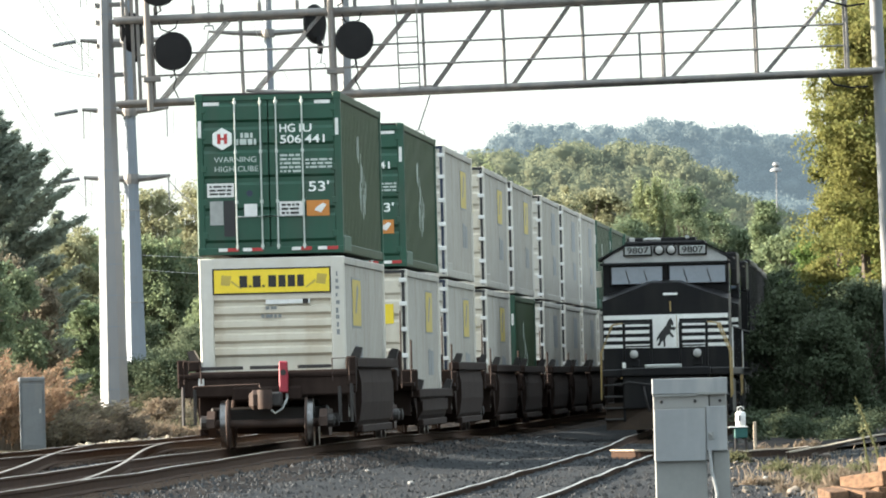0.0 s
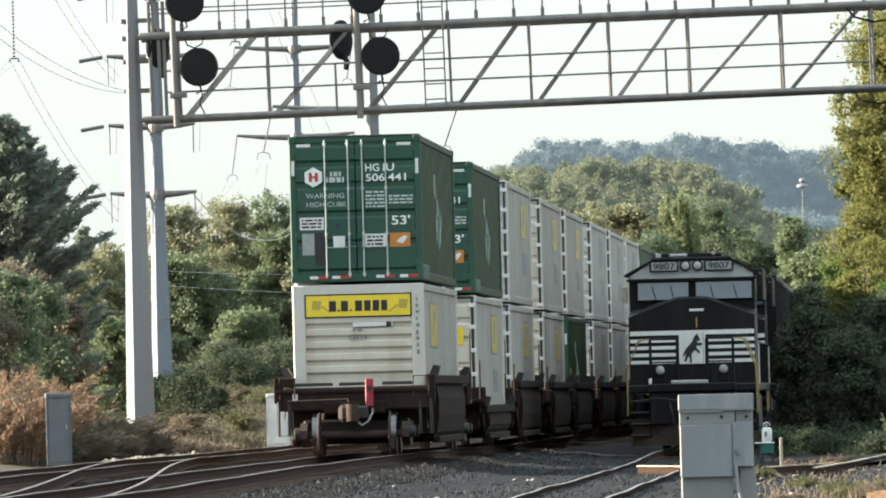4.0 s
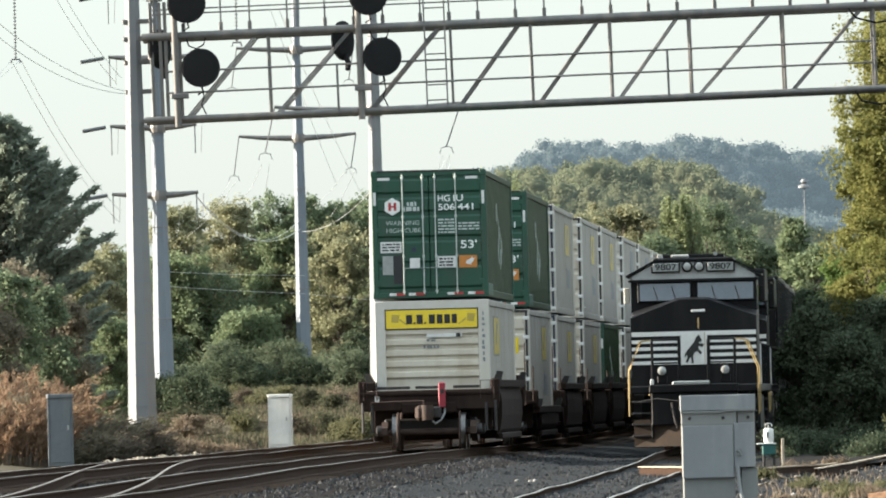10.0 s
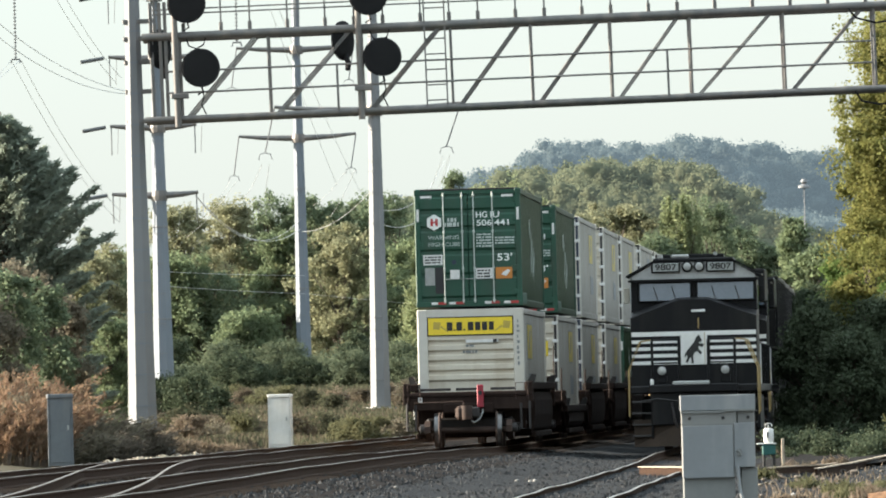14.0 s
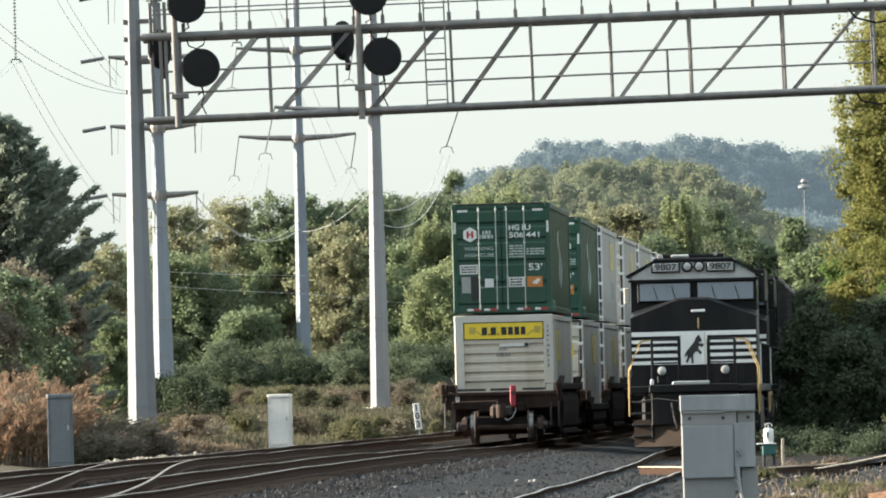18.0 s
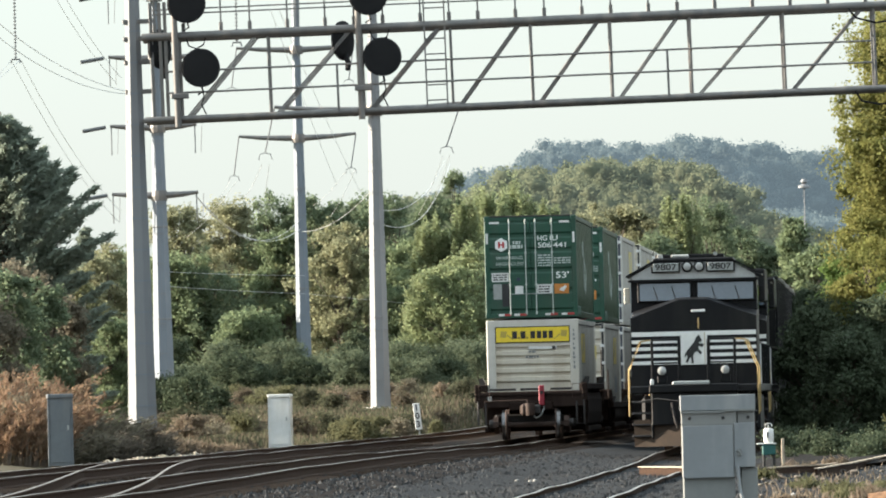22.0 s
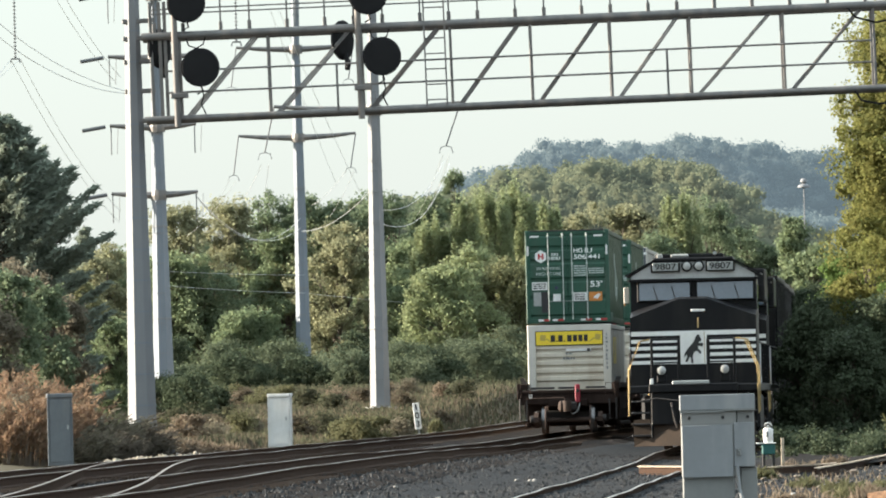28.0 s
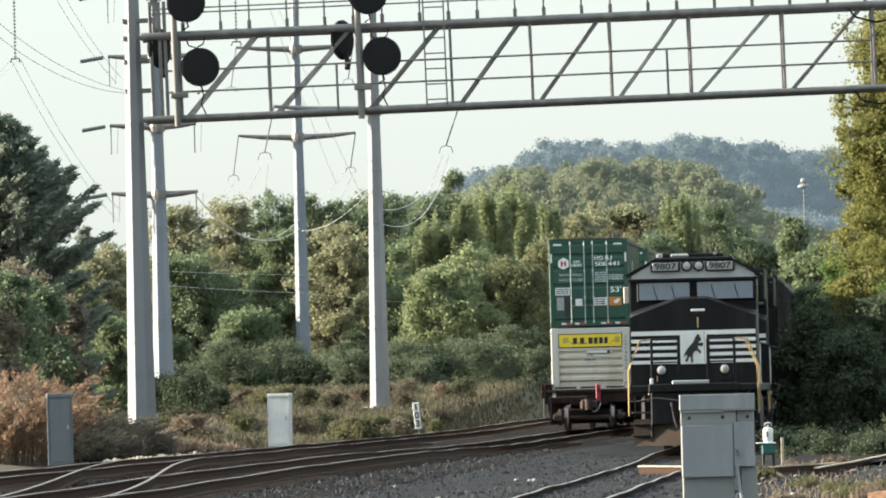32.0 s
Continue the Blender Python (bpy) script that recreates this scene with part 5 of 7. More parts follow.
part("drip_cable", M().tube([(8.6, -0.1, 2.1), (8.8, -0.12, 1.85), (9.3, -0.12, 1.7), (9.75, 0.2, 1.75)], 0.03, 6), SIGNAL_BLACK, bridge)
part("drip_cable", M().tube([(8.7, -0.1, -0.05), (8.85, -0.12, -0.32), (9.3, -0.12, -0.42), (9.75, 0.3, -0.40)], 0.03, 6), SIGNAL_BLACK, bridge)


# ---- transmission poles ----
def pole(name, x, y, z, rb, rt, h, seam, label, lean=0.0, paint=POLE_GALV):
    p = thing(name, pose(x, y, z, 0, lean, 0), label, "utility pole", "transmission poles")
    n = 8
    part("shaft", M().lathe([(rb, -0.5), (rt, h)], n, pose(0, 0, 0, 0, 0, 22.5)), paint, p)
    zz = 1.2
    while zz < h - 1:
        r = rb + (rt - rb) * zz / h
        part("step_bracket", M().box(-0.19, 0.19, -r * 0.93 - 0.02, -r * 0.9, zz - 0.015, zz + 0.015, 0.005), POLE_GALV, p)
        zz += 1.3
    k, zz = 0, seam
    while zz < h:
        r = rb + (rt - rb) * zz / h
        part("seam_ring", M().lathe([(r + 0.004, zz - 0.03), (r + 0.016, zz - 0.02), (r + 0.016, zz + 0.02), (r + 0.004, zz + 0.03)], n, pose(0, 0, 0, 0, 0, 22.5)), POLE_GALV, p)
        zz += seam
    part("base_plate", M().lathe([(rb + 0.25, -0.5), (rb + 0.25, 0.06)], 12), GALV, p)
    return p


def cross_arm(p, z, l, r, rise):
    a = part("arm", M().tube([(0, 0, z), (-l * 0.6, -0.05, z + rise * 0.4), (-l, -0.05, z + rise)], 0.17, 8, 0.07), GANTRY_GREY, p, smooth=True)
    part("arm", M().tube([(0, 0, z), (r * 0.6, -0.05, z + rise * 0.4), (r, -0.05, z + rise)], 0.17, 8, 0.07), GANTRY_GREY, p, smooth=True)
    part("arm_collar", M().lathe([(0.34, z - 0.22), (0.36, z), (0.34, z + 0.22)], 12), GANTRY_GREY, p)
    return a


def hanger(p, x, z, dx, dz, label=""):
    s = part("insulator", M().tube([(x, -0.05, z), (x + dx, -0.05, z - dz)], 0.032, 6), INSULATOR, p, label)
    part("yoke", M().tube([(x + dx - 0.28, -0.05, z - dz - 0.3), (x + dx - 0.22, -0.05, z - dz - 0.06), (x + dx, -0.05, z - dz), (x + dx + 0.22, -0.05, z - dz - 0.06), (x + dx + 0.28, -0.05, z - dz - 0.3)], 0.02, 6), INSULATOR, s)


p2 = pole("utility_pole", -12.22, 500, 1.0, 0.51, 0.11, 21.0, 4.0, "grey steel transmission pole with paired arms", -0.15, POLE_HAZE_BLUE)
for z in (9.35, 12.3, 15.3, 18.0):
    cross_arm(p2, z, 2.05, 1.7, 0.12)
    for x in (-2.0, 1.62):
        part("insulator", M().tube([(x, -0.05, z + 0.1), (x, -0.05, z - 1.15)], 0.026, 6), INSULATOR, p2)
        part("insulator", M().tube([(x + 0.3, 0.2, z + 0.05), (x + 0.24, 0.25, z - 1.1)], 0.012, 5), INSULATOR, p2)
    part("strain_insulator", M().tube([(-2.25, 0, z + 0.08), (-3.25, -0.2, z - 0.08)], 0.085, 8), INSULATOR, p2)
p3 = pole("utility_pole", -2.75, 480, 0.9, 0.46, 0.14, 21.0, 3.3, "slender grey steel transmission pole with lit edge", 0.1)
cross_arm(p3, 12.4, 4.15, 3.6, 0.25)
hanger(p3, -4.15, 12.6, -0.42, 1.85)
hanger(p3, 3.6, 12.6, -0.62, 1.75)
p4 = pole("utility_pole", -7.35, 600, 2.0, 0.44, 0.17, 21.5, 5.2, "transmission pole tinted blue for haze, with spreading arms", -0.15, POLE_HAZE_BLUE)
for z in (13.0, 17.6):
    cross_arm(p4, z, 3.1, 3.0, 0.18)
    hanger(p4, -3.1, z + 0.15, -0.3, 2.0)
    hanger(p4, 3.0, z + 0.15, -0.3, 1.75)
part("high_arm", M().tube([(0, 0, 17.6), (0.05, 0, 21.4)], 0.2, 8), POLE_GALV, p4)

lamp_pole = thing("floodlight_mast", pose(28.3, 900, 12.0), "distant floodlight mast above the trees", "floodlight")
part("mast", M().tube([(0, 0, 0), (0, 0, 5.4)], 0.06, 8, 0.04), POLE_GALV, lamp_pole)
part("lamp_ring", M().lathe([(0.1, 5.05), (0.5, 5.1), (0.46, 5.24), (0.15, 5.4)], 14), POLE_GALV, lamp_pole)
part("lamp_cap", M().lathe([(0.1, 5.4), (0.28, 5.55), (0.22, 5.75), (0.05, 5.8)], 12), POLE_GALV, lamp_pole)


def wire(pts, sag, r=0.018, n=20):
    a, b = Vector(pts[0]), Vector(pts[1])
    out = []
    for i in range(n + 1):
        t = i / n
        q = a.lerp(b, t)
        q.z -= sag * 4 * t * (1 - t)
        out.append(q)
    w = new("power_line", M().tube(out, r * 0.75, 5).mesh("power_line", WIRE))
    return tagged(w, "thin sagging grey power line", "power line", "power lines")


# power lines: end points as view column, view row and distance, and the sag between them
def P(px, py, y):
    """A point at the distance y, placed to fit column px and row py of the camera's view."""
    return ((px - 784) / 20408 * y, y, 1.15 + (710 - (px - 784) * 0.0244 - py) / 20408 * y)


for a, b, sag, r in [
    ((-60, -22, 480), (240, 164, 500), 0.74, 0.02), ((-60, 5, 480), (240, 167, 500), 0.87, 0.02),
    ((100, -20, 500), (214, 148, 520), 0.25, 0.014), ((118, -20, 500), (222, 138, 520), 0.25, 0.014),
    ((28, 106, 480), (213, 394, 640), 0.65, 0.014), ((45, 106, 480), (216, 374, 640), 0.65, 0.014),
    ((28, 106, 480), (-40, 175, 460), 0.1, 0.012), ((44, 106, 480), (-40, 168, 460), 0.1, 0.012),
    ((348, 345, 500), (533, 405, 600), 1.25, 0.02), ((353, 352, 500), (533, 388, 600), 1.45, 0.016),
    ((535, 410, 600), (666, 330, 480), 0.5, 0.016), ((672, 395, 480), (800, 290, 800), 1.6, 0.022), ((676, 372, 480), (790, 285, 800), 1.0, 0.018),
    ((410, 320, 600), (350, 395, 640), 0.3, 0.012), ((422, 320, 600), (330, 420, 640), 0.3, 0.012),
    ((467, 292, 480), (436, 350, 650), 0.1, 0.012), ((480, 292, 480), (470, 350, 650), 0.1, 0.012),
    ((788, 275, 480), (742, 380, 640), 0.2, 0.012), ((800, 275, 480), (760, 370, 640), 0.2, 0.012),
    ((618, 300, 600), (555, 365, 660), 0.2, 0.012), ((632, 300, 600), (585, 385, 660), 0.2, 0.012),
    ((490, 20, 480), (600, 330, 640), 0.2, 0.012), ((505, 20, 480), (640, 340, 640), 0.2, 0.012), ((270, 505, 560), (540, 520, 600), 0.05, 0.014), ((270, 480, 560), (540, 488, 600), 0.05, 0.012), ((540, 520, 600), (830, 545, 640), 0.05, 0.012)]:
    wire((P(*a), P(*b)), sag, r)
for px, py, y in ((36, 106, 480), (428, 76, 470)):
    string = thing("insulator_string", pose(*P(px, py, y)), "long ribbed insulator string with twin clamp", "insulator", "insulator strings")
    first = None
    for k in range(17):
        if first is None:
            first = part("insulator_disc", M().lathe([(0.03, 0), (0.075, 0.03), (0.03, 0.06)], 8), INSULATOR, string, at=pose(0, 0, 0.08))
        else:
            same("insulator_disc", first, string, pose(0, 0, 0.08 + 0.15 * k))
    part("rod", M().tube([(0, 0, 0), (0, 0, 2.75)], 0.022, 6), INSULATOR, string)
    part("clamp", M().tube([(-0.2, 0, -0.14), (-0.16, 0, 0.02), (0.16, 0, 0.02), (0.2, 0, -0.14)], 0.04, 6), INSULATOR, string)

# ---- trackside boxes ----
def relay_cabinet(m, label):
    """Two adjoining steel cases under one cap, with doors and latches."""
    c = thing("relay_cabinet", m, label, "cabinet")
    part("left_body", M().box(-0.42, 0.20, 0.0, 0.62, 0.50, 1.29, 0.004), CABINET_BODY, c)
    part("right_body", M().box(0.205, 0.405, 0.03, 0.60, 0.60, 1.29, 0.012), CABINET_BODY, c)
    part("cap", M().box(-0.43, 0.415, -0.03, 0.66, 1.25, 1.425, 0.005), CABINET_GREY, c)
    part("cap_lip", M().box(-0.43, 0.06, -0.036, -0.028, 1.222, 1.245, 0.002), CABINET_BASE, c)
    part("cap_lip", M().box(0.06, 0.415, -0.036, -0.028, 1.236, 1.262, 0.002), CABINET_BASE, c)
    d1 = part("door", M().box(-0.415, 0.155, -0.03, 0.0, 0.492, 1.08, 0.004), CABINET_GREY, c)
    d2 = part("door", M().box(0.165, 0.402, -0.012, 0.03, 0.60, 1.105, 0.008), CABINET_GREY, c)
    part("door_seam", M().box(-0.42, 0.16, -0.008, 0.0, 1.083, 1.10), CABINET_BASE, d1)
    for x in (-0.33, 0.05, 0.33):
        part("vent_knob", M().lathe([(0.02, 0), (0.016, 0.015)], 10, pose(x, -0.002, 1.165, 90, 0, 0)), INK, c)
    part("latch", M().tube([(0.20, -0.03, 0.80), (0.23, -0.05, 0.775), (0.24, -0.05, 0.74), (0.21, -0.04, 0.72)], 0.012, 6), CABINET_BASE, d2)
    part("latch_plate", M().box(0.19, 0.25, -0.022, -0.01, 0.73, 0.81, 0.004), CABINET_BASE, d2)
    part("pedestal", M().box(-0.415, 0.17, 0.03, 0.58, -0.1, 0.50, 0.01), CABINET_BASE, c)
    part("pedestal", M().box(0.235, 0.425, 0.05, 0.56, -0.1, 0.60, 0.01), CABINET_BASE, c)
    part("conduit", M().tube([(0.20, -0.02, 0.62), (0.22, -0.03, 0.35), (0.27, -0.05, 0.12), (0.26, -0.05, -0.1)], 0.022, 6), CABINET_GREY, c)
    return c


relay_cabinet(pose(3.06, 130, -0.28, 0, 0, -0.6), "grey two-door steel trackside cabinet")


def plain_case(m, w, h, d, material, label):
    c = thing("equipment_case", m, label, "cabinet", "trackside cases")
    part("body", M().box(-w / 2, w / 2, 0, d, 0, h - 0.06, 0.012), material, c)
    part("lid", M().box(-w / 2 - 0.02, w / 2 + 0.02, -0.03, d + 0.02, h - 0.10, h, 0.015), material, c)
    part("door", M().box(-w / 2 + 0.04, w / 2 - 0.04, -0.015, 0.0, 0.08, h - 0.16, 0.006), material, c)
    part("latch", M().box(w / 2 - 0.12, w / 2 - 0.08, -0.03, -0.012, h * 0.5, h * 0.5 + 0.1, 0.004), GALV, c)
    for x in (-w / 2, w / 2):
        part("edge_trim", M().box(x - 0.012, x + 0.012, -0.02, 0.012, 0.0, h - 0.1), material, c)
    return c


plain_case(pose(-8.65, 258, -0.1, 0, 0, 4), 0.54, 1.62, 0.5, CASE_DARK, "narrow blue-grey steel case among brown weeds")
plain_case(pose(-4.80, 330, -0.06, 0, 0, -8), 0.62, 1.52, 0.5, CABINET_WHITE, "worn white equipment case beside the track")

sign = thing("milepost", pose(-0.95, 400, -0.1, 0, -6.0, 0), "leaning white milepost with black numerals", "milepost")
part("board", M().box(-0.115, 0.115, -0.02, 0.02, 0.28, 1.20, 0.012), LIGHT_TRIM, sign)
part("post", M().box(-0.03, 0.03, 0.02, 0.06, -0.3, 1.0), GALV, sign)
for k, ch in enumerate("103"):
    text_part("numeral", ch, 0.30, INK, sign, pose(0, -0.025, 1.04 - 0.29 * k, 90, 0, 0), None, 0.008)

switch = thing("switch_stand", pose(-6.66, 276, -0.2), "low dark switch stand at the edge of the weeds", "switch stand")
part("foot", M().box(-0.16, 0.16, -0.14, 0.14, 0, 0.1, 0.02), DARK_STEEL, switch)
part("stem", M().tube([(0, 0, 0.05), (0, 0, 0.42)], 0.035, 8), DARK_STEEL, switch)
part("target", M().lathe([(0.04, 0.0), (0.14, 0.04), (0.14, 0.1), (0.05, 0.15)], 14, pose(0, 0, 0.22)), DARK_STEEL, switch)
tank = thing("propane_cylinder", pose(6.4, 230, 0.17) @ Matrix.Scale(0.78, 4), "white propane cylinder on a teal box", "gas cylinder")
part("shell", M().lathe([(0.11, 0.0), (0.128, 0.03), (0.13, 0.31), (0.105, 0.35), (0.03, 0.365)], 20), PROPANE, tank, smooth=True)
part("foot_ring", M().lathe([(0.11, -0.02), (0.115, 0.02)], 16), PROPANE, tank)
part("collar", M().tube([(-0.08, 0, 0.34), (-0.08, 0, 0.46), (0.0, 0, 0.49), (0.08, 0, 0.46), (0.08, 0, 0.40)], 0.016, 6), PROPANE, tank)
part("valve", M().lathe([(0.025, 0.37), (0.035, 0.41), (0.02, 0.44)], 8), GALV, tank)
part("label_patch", M().box(-0.06, 0.0, -0.136, -0.12, 0.12, 0.26), GREY_INK, tank)
stand = thing("battery_box", pose(6.4, 230, -0.32), "teal trackside box with a pale lid", "box")
part("body", M().box(-0.13, 0.13, -0.12, 0.18, 0.24, 0.45, 0.015), TEAL, stand)
for x in (-0.1, 0.1):
    part("leg", M().box(x - 0.025, x + 0.025, -0.1, 0.16, -0.1, 0.25, 0.005), DARK_STEEL, stand)
part("lid", M().box(-0.24, 0.15, -0.14, 0.2, 0.45, 0.475, 0.008), LIGHT_TRIM, stand)
# old rails and a stack of ties at the edge of the siding
for x0, y0, x1, y1 in ((5.95, 214, 7.6, 226), (6.75, 212, 10.2, 247), (3.75, 226, 4.75, 220)):
    r0 = thing("old_rail", pose(0, 0, 0), "old rail lying on the ground, its head coloured as if sunlit", "rail", "old rails")
    pts = [(x0 + (x1 - x0) * i / 10, y0 + (y1 - y0) * i / 10, ground_z(x0 + (x1 - x0) * i / 10, y0 + (y1 - y0) * i / 10) + 0.19) for i in range(11)]
    part("web", sweep(RAIL, pts), RAIL_SIDE, r0)
    # the head's pale colour stands in for sunlight on it
    part("head", sweep([(-0.037, -0.02), (0.037, -0.02), (0.034, 0.004), (-0.034, 0.004)], pts), PALE_WOOD_LIT_RAIL, r0)
rt = random.Random(12)
pile = M().box(-0.115, 0.115, -1.3, 1.3, 0, 0.18, 0.012)
first_tie = None
for row, (cnt, z, x0) in enumerate(((7, 0.0, 5.2), (5, 0.185, 5.66), (3, 0.37, 6.0))):
    for k in range(cnt):
        at = pose(x0 - 0.22 + k * 0.27 + rt.uniform(-0.02, 0.02), 139.2 + rt.uniform(-0.2, 0.2), -0.42 + z, rt.uniform(-2, 2), rt.uniform(-6, 6), 6 + rt.uniform(-5, 5))
        if first_tie is None:
            first_tie = tagged(new("timber_tie", pile.mesh("timber_tie", TIE_NEW)), "old orange-brown timber tie in a rough stack", "railroad tie", "stacked ties")
            first_tie.matrix_basis = at
        else:
            copy_thing(first_tie, at)
stake = thing("marker_stake", pose(6.62, 228, -0.3), "short pale wooden marker stake", "stake")
part("stake", M().box(-0.03, 0.03, -0.03, 0.03, 0, 0.55, 0.006), PALE_WOOD_LIT_RAIL, stake)


# ---- vegetation ----
lump = bmesh.new()
bmesh.ops.create_icosphere(lump, subdivisions=2, radius=1.0)
LUMP_V = np.array([q.co[:] for q in lump.verts])
LUMP_F = np.array([[q.index for q in f.verts] for f in lump.faces])
lump.free()


def leaf_mesh(name, centres, radii, per, size, material, seed, droop=0.0, shape=1.0, tall=1.0, fuzz=0.3, core=0.0):
    """Many small leaf sprays round the clump centres, each spray one thin blade; core fills a clump with a lumpy mass of dense foliage."""
    r = np.random.RandomState(seed)
    n = len(centres)
    c = np.repeat(np.array(centres, float), per, axis=0)
    rad = np.repeat(np.array(radii, float), per, axis=0)
    d = r.normal(size=(n * per, 3))
    d /= np.linalg.norm(d, axis=1)[:, None] + 1e-9
    d *= (1.0 - 1.5 * fuzz) + fuzz * np.minimum(1.7, np.abs(r.normal(size=(n * per, 1))))
    p = c + d * rad
    nrm = d * 0.8 + r.normal(size=d.shape) * 0.7 + np.array([0, 0, 0.35])
    nrm /= np.linalg.norm(nrm, axis=1)[:, None] + 1e-9
    t = np.cross(nrm, r.normal(size=d.shape) + np.array([0, 0, droop]))
    t /= np.linalg.norm(t, axis=1)[:, None] + 1e-9
    b = np.cross(nrm, t)
    if droop:
        b = b * 0.5 + np.array([0, 0, -droop]) * 0.6
    s = size * r.uniform(0.55, 1.35, size=(n * per, 1))
    t, b = t * s * 0.5 * shape, b * s * 0.5 * tall
    v = np.stack([p - b * 1.1, p + t * 1.1 + b * 0.7, p - t * 1.1 + b * 0.7], axis=1).reshape(-1, 3)
    k = n * per
    nf = 0
    idx = np.arange(3 * k, dtype=np.int32)
    start = np.arange(0, 3 * k, 3, dtype=np.int32)
    if core:
        nv, nf = len(LUMP_V), len(LUMP_F)
        cv = LUMP_V[None] * (1.0 + 0.2 * r.normal(size=(n, nv, 1))) * np.array(radii, float)[:, None] * core + np.array(centres, float)[:, None]
        cf = (LUMP_F[None] + (3 * k + nv * np.arange(n))[:, None, None]).reshape(-1)
        v = np.concatenate([v, cv.reshape(-1, 3)])
        idx = np.concatenate([idx, cf]).astype(np.int32)
        start = np.concatenate([start, 3 * k + 3 * np.arange(n * nf)]).astype(np.int32)
    me = bpy.data.meshes.new(name)
    me.vertices.add(len(v))
    me.vertices.foreach_set("co", v.astype(np.float32).ravel())
    me.loops.add(len(idx))
    me.loops.foreach_set("vertex_index", idx)
    me.polygons.add(len(start))
    me.polygons.foreach_set("loop_start", start)
    if core:
        sm = np.zeros(len(start), dtype=bool)
        sm[k:] = True
        me.polygons.foreach_set("use_smooth", sm)
    me.update(calc_edges=True)
    me.materials.append(material)
    return me


def lobes(rng, h, w, depth, count, low=0.2, top=1.0):
    """Clump centres in an uneven crown: a handful of leafy limbs of different size, each hung with clumps."""
    limbs = []
    for i in range(max(5, count // 16)):
        t = (i + rng.random()) / max(5, count // 16)
        bulge = math.sin(math.pi * min(0.95, max(0.1, 0.24 + 0.70 * t))) ** 0.7
        a, q = rng.uniform(0, 2 * math.pi), math.sqrt(rng.uniform(0.05, 1.0))
        size = w * rng.uniform(0.16, 0.32)
        z = h * (low + (top - low) * t)
        limbs.append((math.cos(a) * q * (w * 0.5 - size * 0.6) * bulge, math.sin(a) * q * (depth * 0.5 - size * 0.6) * bulge, min(z, h - size * rng.uniform(0.5, 1.0)), size))
    out, rad = [], []
    for i in range(count):
        x, y, z, size = limbs[i % len(limbs)]
        if i % 5 < 2:
            t = rng.random() ** 0.9
            bulge = math.sin(math.pi * min(0.97, max(0.12, 0.26 + 0.68 * t))) ** 0.6
            a, q = rng.uniform(0, 2 * math.pi), math.sqrt(rng.random())
            x, y, z, size = math.cos(a) * q * w * 0.44 * bulge, math.sin(a) * q * depth * 0.44 * bulge, h * (low + (0.95 * top - low) * t), w * 0.05
        d = Vector((rng.gauss(0, 1), rng.gauss(0, 1), rng.gauss(0.25, 0.8))).normalized() * size * rng.uniform(0.45, 1.0)
        out.append((x + d.x, y + d.y, max(0.04 * h, z + d.z * 0.9)))
        k = rng.uniform(0.5, 1.3) * (w * 0.075 + 0.17)
        rad.append((k * rng.uniform(0.8, 1.3), k, k * rng.uniform(0.55, 1.1)))
    return out, rad


def tree(name, x, y, h, w, material, seed, label, leaves=7000, size=0.3, clumps=48, low=0.2, droop=0.0, group="", base=None, shape=1.0, tall=1.0, twigs=True, upright=0.0, fuzz=0.3, core=0.0):
    rng = random.Random(seed)
    z = ground_z(x, y) if base is None else base
    t = thing(name, pose(x, y, z - 0.1), label, "tree" if name == "tree" else "shrub", group)
    tr = M()
    tr.tube([(0, 0, -0.2), (0.1 * rng.uniform(-1, 1), 0, h * 0.3), (0.25 * rng.uniform(-1, 1), 0.1, h * 0.62), (0.3 * rng.uniform(-1, 1), 0, h * 0.9)], max(0.05, h * 0.018), 7, 0.03)
    cs, rs = lobes(rng, h, w, w * 0.8, clumps, low, 1.0)
    if upright:
        rs = [(a * 0.42, b * 0.42, c * upright) for a, b, c in rs]
    for cx, cy, cz in cs[::3] if twigs else []:
        z0 = max(h * 0.12, cz * 0.55)
        tr.tube([(0, 0, z0), (cx * 0.45, cy * 0.45, z0 + (cz - z0) * 0.55), (cx, cy, cz)], h * 0.007, 5, 0.012)
    part("trunk", tr, BARK, t)
    ob = new("crown", leaf_mesh("crown", cs, rs, max(20, leaves // clumps), size, material, seed, droop, shape=shape, tall=tall, fuzz=fuzz, core=core))
    ob.parent = t
    return t


def at_bg(px, y):
    """How far to the side column px of the camera's view lies at the distance y."""
    return (px - 784) / 20408 * y


def rise(px, y, row):
    """The height above the ground, at a view column and distance, that fits the given view row."""
    return 1.15 + (710 - (px - 784) * 0.0244 - row) / 20408 * y - ground_z(at_bg(px, y), y)


